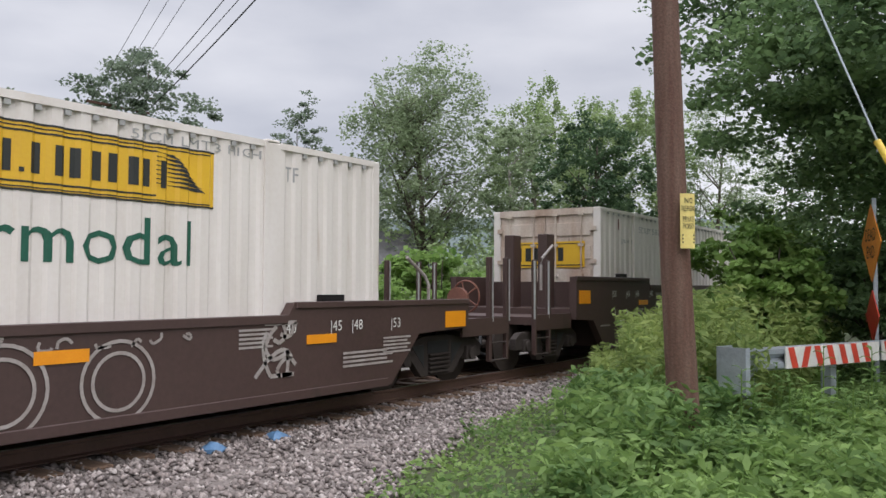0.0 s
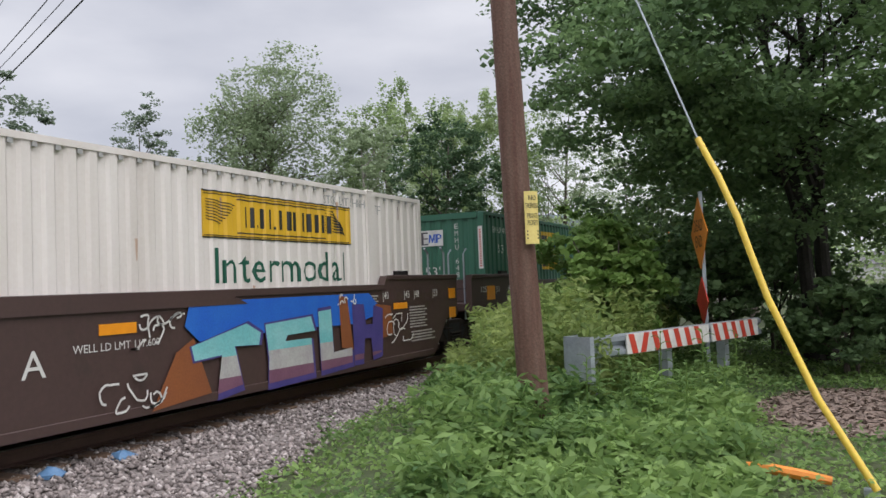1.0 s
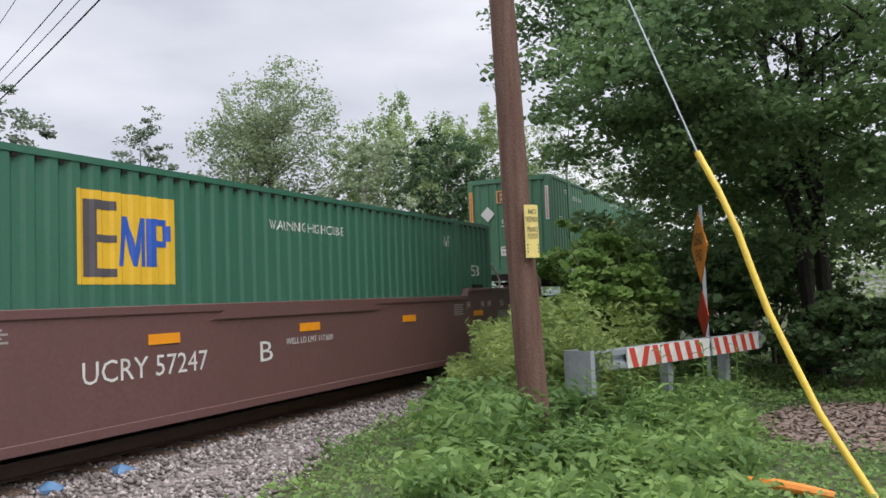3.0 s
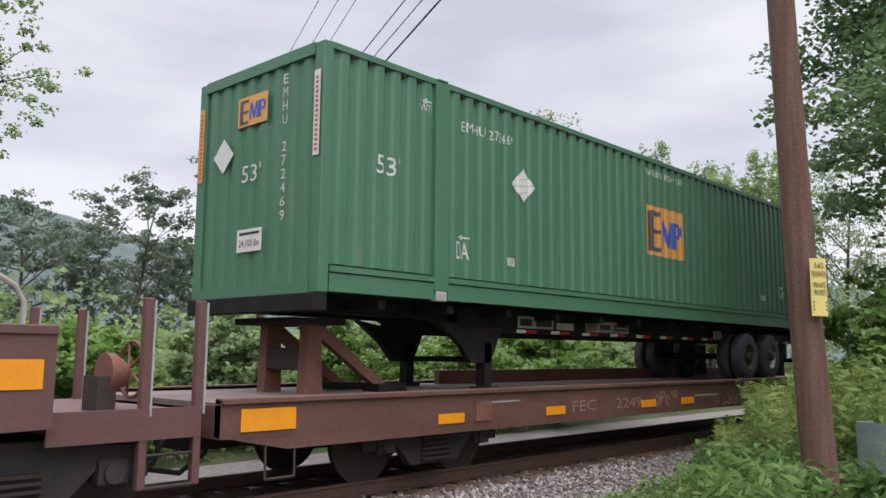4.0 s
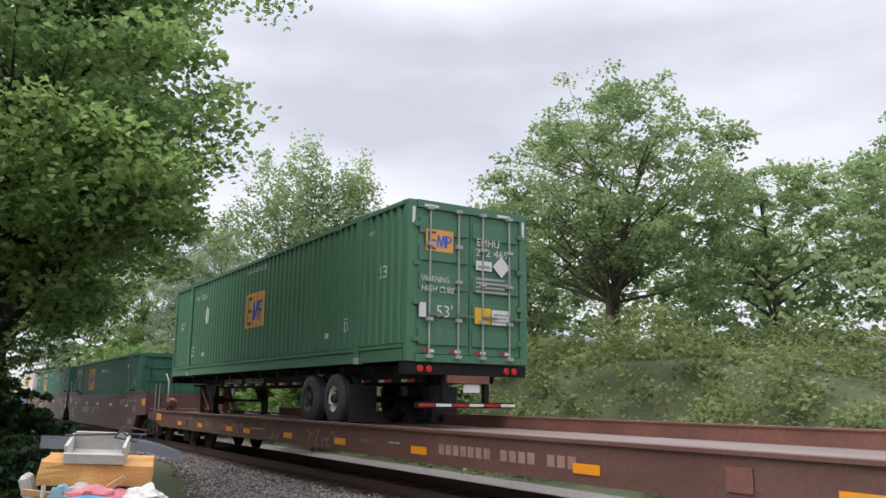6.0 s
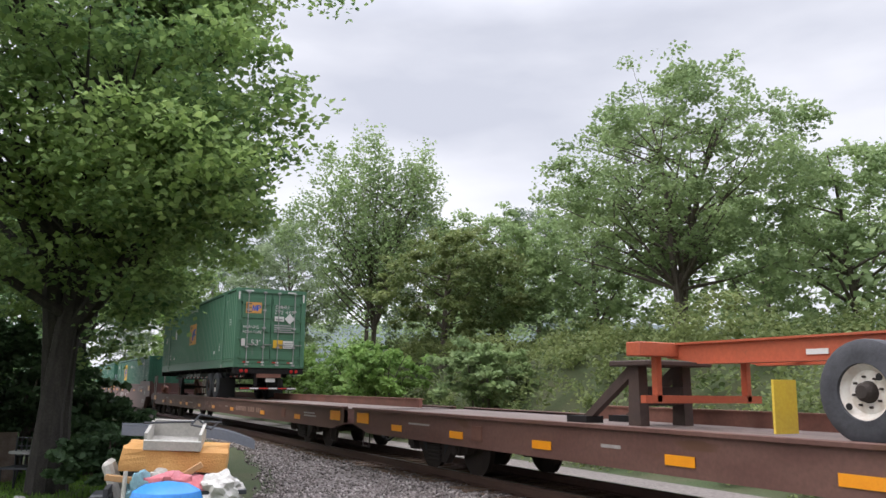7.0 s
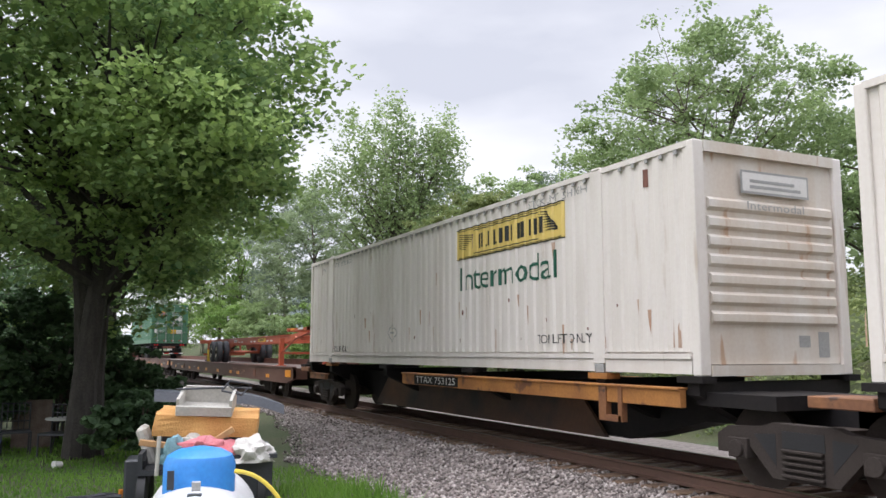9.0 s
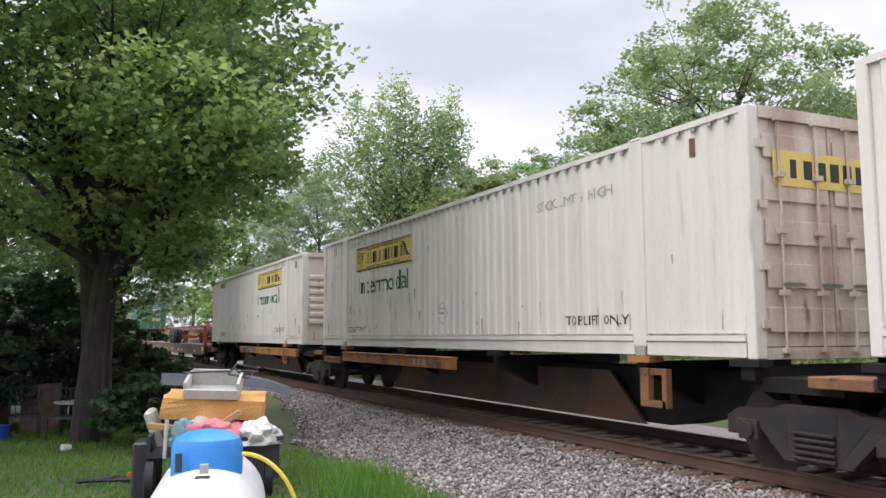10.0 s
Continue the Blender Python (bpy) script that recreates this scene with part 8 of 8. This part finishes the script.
BLACK_PLASTIC = surface("black_plastic", (0.028, 0.030, 0.036), 0.45, second=(0.05, 0.05, 0.06), scale=5, bump=0.1)
GREY_PLASTIC = surface("grey_plastic_liner", (0.060, 0.066, 0.082), 0.5, second=(0.09, 0.095, 0.11), scale=4, bump=0.1)
PLANK = surface("raw_plank", (0.45, 0.26, 0.12), 0.8, second=(0.34, 0.19, 0.09), scale=3, stretch=(0.4, 3, 3), bump=0.2)
ENAMEL = surface("grey_white_drawer", (0.50, 0.48, 0.44), 0.6, second=(0.38, 0.36, 0.33), scale=5, bump=0.1)
HOSE = surface("yellow_hose", (0.66, 0.50, 0.05), 0.45, scale=6, bump=0)


def gas_tank():
    x, y = polar(78.6, 7.2)
    g = ground_z(x - 0.3, y)
    t = thing("propane_tank", "white horizontal propane tank with a blue dome lid", "gas tank", pose(x - 0.1, y, g, 0, 0, -12))
    bm = bmesh.new()
    r, zc = 0.48, 0.39
    prof = [(0.0, 0.02)] + [(0.165 * (1 - math.cos(a)), r * math.sin(a)) for a in np.linspace(0.15, math.pi / 2, 8)] + [(1 - 0.165 * (1 - math.cos(a)), r * math.sin(a)) for a in np.linspace(math.pi / 2, 0.15, 8)] + [(1.0, 0.02)]
    lathe(bm, prof, (-1.45, 0, zc), (1.45, 0, zc), 40)
    shell = part("shell", bm, TANK_WHITE, t, smooth=True)
    for sx in (-0.9, 0.9):
        part("foot", boxes((sx - 0.08, sx + 0.08, -0.35, 0.35, -0.06, 0.12)), FADED, t)
    bm = bmesh.new()
    lathe(bm, [(0, 0.275), (0.62, 0.275), (0.80, 0.25), (0.93, 0.17), (1.0, 0.03)], (0, 0, zc + r - 0.08), (0, 0, zc + r + 0.27), 32)
    lid = part("dome_lid", bm, TANK_BLUE, t, "blue plastic dome lid", smooth=True)
    part("lid_latch", boxes((0.265, 0.285, -0.22, -0.17, zc + r - 0.02, zc + r + 0.12)), BLACK_PLASTIC, lid)
    part("lifting_lug", boxes((0.42, 0.50, -0.03, 0.03, zc + r - 0.03, zc + r + 0.06)), FADED, t)
    part("label_plate", boxes((0.62, 0.72, -0.05, 0.05, zc + r - 0.012, zc + r + 0.004)), INK, t)


gas_tank()

bm = bmesh.new()
hx, hy = polar(75.6, 6.8)
hz = ground_z(hx, hy)
tube(bm, [(hx - 0.05 + 0.22 * math.sin(a), hy - 0.10 + 0.62 * math.sin(a) ** 1.0 * 0.62, hz + 0.45 + 0.55 * math.cos(a)) for a in np.linspace(0.0, 2.4, 18)] + [(hx + 0.05, hy + 0.05, hz + 0.03), (hx - 0.3, hy - 0.1, hz + 0.03)], 0.016, 8)
tagged(new("garden_hose", mesh_of("garden_hose", bm, HOSE, True)), "yellow garden hose arching off the gas tank", "hose")


def crumple(name, label, category, x, y, z, w, d, h, material, seed, turn=0):
    """A heap of cloth: a creased, closed lump."""
    bm = bmesh.new()
    bmesh.ops.create_icosphere(bm, subdivisions=4, radius=1.0)
    for v in bm.verts:
        k = 1 + 0.55 * noise.noise((v.co.x * 1.9 + seed, v.co.y * 1.9, v.co.z * 1.9)) + 0.22 * noise.noise((v.co.x * 4 + seed, v.co.y * 4, v.co.z * 4)) + 0.10 * abs(noise.noise((v.co.x * 9 + seed, v.co.y * 9, v.co.z * 9)))
        v.co = Vector((v.co.x * w / 2 * k, v.co.y * d / 2 * k, max(v.co.z * k, -0.35) * h))
    t = thing(name, label, category, pose(x, y, z, 0, 0, turn))
    part("cloth", bm, material, t, smooth=True)
    return t


def junk():
    """The heap behind the tank; px across the sight line, py along it, from the heap's middle."""
    cx, cy = polar(78.9, 10.9)
    g = ground_z(cx, cy)
    base = pose(cx, cy, g, 0, 0, 79.3) @ Matrix.Scale(1.2, 4)   # x to the right as seen, y away

    def put(px, py, z):
        return base @ Vector((px, py, z - 0.0))

    def here(px, py, z, rx=0, ry=0, rz=0):
        return base @ pose(px, py, z, rx, ry, rz)
    cart = thing("junk_cart", "small black cart heaped with household junk", "cart", here(0, 0, 0))
    part("tray", boxes((-0.62, 0.62, -0.4, 0.5, 0.42, 0.47), (-0.62, -0.58, -0.4, 0.5, 0.47, 0.62), (0.58, 0.62, -0.4, 0.5, 0.47, 0.62)), BLACK_PLASTIC, cart)
    part("side_basket", boxes((0.10, 0.62, -0.46, -0.42, 0.20, 0.58), (0.06, 0.66, -0.50, -0.38, 0.56, 0.60)), BLACK_PLASTIC, cart)
    for px in (-0.58, 0.52):
        for py in (-0.3, 0.4):
            bm = bmesh.new()
            lathe(bm, [(0, 0.15), (0.15, 0.21), (0.85, 0.21), (1, 0.15)], (px - 0.05, py, 0.21), (px + 0.05, py, 0.21), 20)
            part("wheel", bm, RUBBER, cart, smooth=True)
    bin_ = thing("plastic_bin", "upright grey-black plastic bin beside the cart", "bin", here(-0.66, -0.1, 0))
    part("body", boxes((-0.09, 0.09, -0.2, 0.2, 0.0, 0.56)), BLACK_PLASTIC, bin_, bevel=0.02)
    board = thing("support_crate", "weathered crate under the heaped cushions", "crate", here(0.0, 0.25, 0.47))
    part("crate_body", boxes((-0.46, 0.46, -0.3, 0.3, 0.0, 0.30)), GREY_PLASTIC, board, bevel=0.01)
    m = thing("foam_cushion", "ochre foam cushion with torn lower edge", "cushion", here(0.0, 0.15, 0.80, 6, 3, -4))
    bm = bmesh.new()
    box(bm, -0.49, 0.49, -0.30, 0.30, -0.03, 0.17)
    bmesh.ops.subdivide_edges(bm, edges=bm.edges[:], cuts=3, use_grid_fill=True)
    for v in bm.verts:
        v.co += Vector((noise.noise(v.co * 5), noise.noise(v.co * 5 + Vector((9, 0, 0))), noise.noise(v.co * 5 + Vector((0, 9, 0))))) * 0.03
    part("foam", bm, FOAM, m, smooth=False)
    dr = thing("drawer", "grey-white wooden drawer tipped on the heap", "drawer", here(-0.02, 0.05, 1.00, 14, 2, -6))
    part("front", boxes((-0.27, 0.27, -0.24, -0.21, 0.0, 0.10)), ENAMEL, dr, bevel=0.006)
    part("side", boxes((-0.27, -0.24, -0.21, 0.22, 0.0, 0.16)), ENAMEL, dr)
    part("side", boxes((0.24, 0.27, -0.21, 0.22, 0.0, 0.16)), ENAMEL, dr)
    part("back", boxes((-0.24, 0.24, 0.19, 0.22, 0.0, 0.18)), ENAMEL, dr)
    part("bottom", boxes((-0.25, 0.25, -0.21, 0.2, 0.0, 0.015)), ENAMEL, dr)
    ln = thing("plastic_liner", "dark grey curved plastic liner behind the heap", "liner", here(0.10, 0.72, 1.00, 0, 0, 4))
    bm = bmesh.new()
    cols = []
    for k in range(13):
        u = -1 + 2 * k / 12
        z = 0.10 - 0.20 * max(0, u - 0.35) ** 1.5 - 0.03 * u
        cols.append([bm.verts.new((0.68 * u, y, z + dz)) for y, dz in ((-0.22, -0.07), (-0.18, 0.03), (0.2, 0.04), (0.24, -0.07), (0.19, -0.01), (-0.16, -0.02))])
    for p, q in zip(cols, cols[1:]):
        for j in range(6):
            bm.faces.new((p[j], p[(j + 1) % 6], q[(j + 1) % 6], q[j]))
    for c in (cols[0][::-1], cols[-1]):
        bm.faces.new(c)
    part("shell", bm, GREY_PLASTIC, ln, smooth=True)
    part("prop", boxes((-0.05, 0.05, -0.05, 0.05, -1.0 , 0.0)), BLACK_PLASTIC, ln)
    fr = thing("folded_frame", "thin black folded metal frame lying on top", "frame", here(0.12, 0.1, 1.18))
    bm = bmesh.new()
    tube(bm, [(-0.45, 0.0, 0.02), (0.1, 0.1, 0.03), (0.30, 0.0, 0.02)], 0.012, 6)
    tube(bm, [(0.0, 0.0, 0.0), (0.08, 0.05, 0.10), (0.30, 0.05, 0.06), (0.20, -0.05, -0.04), (0.0, 0.0, 0.0)], 0.012, 6)
    tube(bm, [(0.05, 0.1, 0.06), (0.20, 0.0, -0.05)], 0.010, 6)
    part("tubes", bm, BLACK_PLASTIC, fr)
    for x0, z0, ln_, tilt, label in ((-0.62, 0.70, 0.24, 8, "short raw plank end sticking out"), (0.02, 0.66, 0.28, -32, "short raw plank on the heap")):
        p = thing("plank", label, "plank", here(x0, -0.36, z0, 0, tilt, 0))
        part("board", boxes((0, ln_, -0.04, 0.04, 0, 0.055)), PLANK, p, bevel=0.004)
    st = thing("metal_pole", "short white metal tube standing in the cart", "tube", here(-0.45, -0.40, 0.42, 0, 2, 0))
    bm = bmesh.new()
    tube(bm, [(0, 0, 0), (0, 0, 0.36)], 0.02, 8)
    part("rod", bm, ENAMEL, st)
    for args in (("pillow", "pale blue pillow stuffed upright in the cart", "pillow", -0.32, -0.36, 0.58, 0.24, 0.16, 0.17, TEAL, 3),
                 ("blanket", "crumpled pink and red cloth", "cloth", 0.02, -0.38, 0.62, 0.50, 0.26, 0.13, PINK, 7),
                 ("sheet", "crumpled white cloth hanging over the cart", "cloth", 0.40, -0.40, 0.58, 0.42, 0.30, 0.16, LINEN, 11),
                 ("blanket", "grey-brown cloth behind the pillows", "cloth", -0.10, -0.15, 0.62, 0.5, 0.24, 0.15, ENAMEL, 17)):
        p = put(args[3], args[4], args[5])
        crumple(args[0], args[1], args[2], p.x, p.y, p.z, *[1.2 * k for k in args[6:9]], *args[9:], turn=79)
    ms = thing("mattress", "pale curved mattress leaning behind the cushions", "mattress", here(-0.52, 0.25, 0.45, 0, -20, 0))
    part("pad", boxes((-0.05, 0.05, -0.2, 0.25, 0.0, 0.40)), ENAMEL, ms, bevel=0.03)


junk()


def garden_chair(x, y, turn, label):
    c = thing("garden_chair", label, "chair", pose(x, y, ground_z(x, y), 0, 0, turn))
    for px in (-0.24, 0.24):
        for py in (-0.22, 0.22):
            bm = bmesh.new()
            tube(bm, [(px, py, 0), (px, py, 0.42 if py < 0 else 0.95)], 0.016, 6)
            part("leg", bm, BLACK_PLASTIC, c)
    part("seat", boxes((-0.25, 0.25, -0.24, 0.24, 0.40, 0.44)), BLACK_PLASTIC, c)
    bm = bmesh.new()
    for k in range(6):
        tube(bm, [(-0.24 + 0.096 * k, 0.22, 0.45), (-0.24 + 0.096 * k, 0.22, 0.93)], 0.010, 5)
    for z in (0.60, 0.78, 0.93):
        tube(bm, [(-0.24, 0.22, z), (0.24, 0.22, z)], 0.012, 5)
    part("backrest", bm, BLACK_PLASTIC, c)
    return c


garden_chair(-17.9, -0.15, 95, "black wire garden chair under the maple")
garden_chair(-17.2, 0.55, 60, "black metal garden chair under the maple")


def yard_bits():
    t = thing("patio_table", "round grey patio table under the maple", "table", pose(-17.4, 0.75, ground_z(-17.4, 0.75)))
    bm = bmesh.new()
    lathe(bm, [(0, 0.42), (1, 0.42)], (0, 0, 0.66), (0, 0, 0.69), 24)
    part("tabletop", bm, FADED, t)
    for k in range(3):
        a = k * 2.1
        bm = bmesh.new()
        tube(bm, [(math.cos(a) * 0.35, math.sin(a) * 0.35, 0), (math.cos(a) * 0.2, math.sin(a) * 0.2, 0.66)], 0.018, 6)
        part("leg", bm, BLACK_PLASTIC, t)
    p = thing("board_panel", "pale board leaning behind the chairs", "board", pose(-18.9, 0.1, ground_z(-18.9, 0.1), 0, 0, 80))
    part("panel", boxes((-0.36, 0.36, -0.02, 0.02, 0, 0.95)), DIRT, p)
    b = thing("bucket", "bright blue plastic bucket in the grass", "bucket", pose(-17.6, -0.55, ground_z(-17.6, -0.55)))
    bm = bmesh.new()
    lathe(bm, [(0, 0.12), (0.1, 0.13), (0.95, 0.17), (1, 0.18)], (0, 0, 0), (0, 0, 0.28), 18)
    part("pail", bm, surface("bright_blue_plastic", (0.02, 0.10, 0.60), 0.4, bump=0), b, smooth=True)
    s = thing("garden_shed", "weathered grey wooden shed at the yard's edge", "shed", pose(-19.6, -1.75, ground_z(-19.6, -1.75) - 0.1, 0, 0, 85))
    for k in range(12):
        part("board", boxes((-1.2 + k * 0.2, -1.01 + k * 0.2, -0.9, -0.87, 0, 1.65)), POLE, s)
    part("wall", boxes((-1.2, 1.2, -0.86, 0.9, 0, 1.6)), POLE, s)
    bm = bmesh.new()
    prism(bm, [(-1.0, 1.62), (1.0, 1.78), (1.0, 1.84), (-1.0, 1.68)], -1.3, 1.3, "x")
    part("roof", bm, BARK, s)
    f = thing("terracotta_pot", "broken terracotta pot under the table", "pot", pose(-16.9, 1.05, ground_z(-16.9, 1.05)))
    bm = bmesh.new()
    lathe(bm, [(0, 0.10), (0.8, 0.16), (0.82, 0.18), (1, 0.18)], (0, 0, 0), (0, 0, 0.3), 16)
    part("pot_body", bm, RUSTY_RED, f, smooth=True)
    c = thing("white_cup", "small white cup lying in the grass", "cup", pose(-15.6, 0.55, ground_z(-15.6, 0.55) + 0.05, 90, 0, 30))
    bm = bmesh.new()
    lathe(bm, [(0, 0.05), (1, 0.07)], (0, 0, -0.07), (0, 0, 0.07), 14)
    part("cup_body", bm, PLACARD, c, smooth=True)
    tool = thing("black_tool", "black folding garden tool lying on the lawn", "tool", pose(-11.9, 0.95, ground_z(-11.9, 0.95) + 0.03, 0, 0, 100))
    bm = bmesh.new()
    tube(bm, [(-0.35, 0, 0.05), (-0.1, 0.05, 0.03), (0.3, -0.04, 0.02)], 0.03, 6)
    tube(bm, [(-0.3, 0.1, 0.02), (0.1, 0.0, 0.06), (0.35, 0.06, 0.02)], 0.025, 6)
    part("handles", bm, BLACK_PLASTIC, tool)
    part("tip", boxes((0.28, 0.40, -0.03, 0.03, 0.0, 0.10)), SIGN_ORANGE, tool)


yard_bits()

# ---- rails and ties, last ----


def track():
    tie = mesh_of("tie", boxes((-0.115, 0.115, -1.30, 1.30, -0.178, 0.0)), TIE, bevel=0.012)
    t = tagged(new("railway_track"), "rusty steel rails on weathered wooden ties", "railway track", kind="structure")
    t.matrix_basis = pose(0, TRACK, -0.172)
    rng = random.Random(2)
    for k in range(-76, 62):
        x = k * 0.50 + rng.uniform(-0.03, 0.03)
        shared("tie", tie, t, pose(x, rng.uniform(-0.06, 0.06), rng.uniform(-0.012, 0.004), 0, 0, rng.uniform(-1.5, 1.5)))
    prof = [(-0.07, 0.002), (0.07, 0.002), (0.07, 0.014), (0.012, 0.030), (0.010, 0.128), (0.036, 0.138), (0.036, 0.165), (0.028, 0.172), (-0.028, 0.172), (-0.036, 0.165), (-0.036, 0.138), (-0.010, 0.128), (-0.012, 0.030), (-0.07, 0.014)]
    for y in (-0.755, 0.755):
        bm = bmesh.new()
        prism(bm, [(y + a, b) for a, b in prof], -300, 300, "x")
        rail = part("rail", bm, RAIL_RUST, t)
        part("running_face", boxes((-300, 300, y - 0.030, y + 0.030, 0.172, 0.174)), STEEL, rail)
        plate_me = mesh_of("tie_plate", boxes((-0.09, 0.09, -0.17, 0.17, 0.0, 0.012)), RAIL_RUST)
        for k in range(-60, 50):
            shared("tie_plate", plate_me, t, pose(k * 0.5, y, -0.008))


track()


def motions():
    """The train runs through; its wheels turn with it."""
    times = [k / 4 for k in range(41)]
    for ob, s, y, z in MOVING:
        walk(ob, [(t, pose(run(t) + s, y, z)) for t in times])
    for w, dx in WHEELS:
        rows = []
        for k in range(301):
            t = k / 30
            rows.append((t, pose(dx, 1.30, 0.46) @ Matrix.Rotation((run(t) - run(0)) / 0.46, 4, "Y")))
        walk(w, rows)


motions()
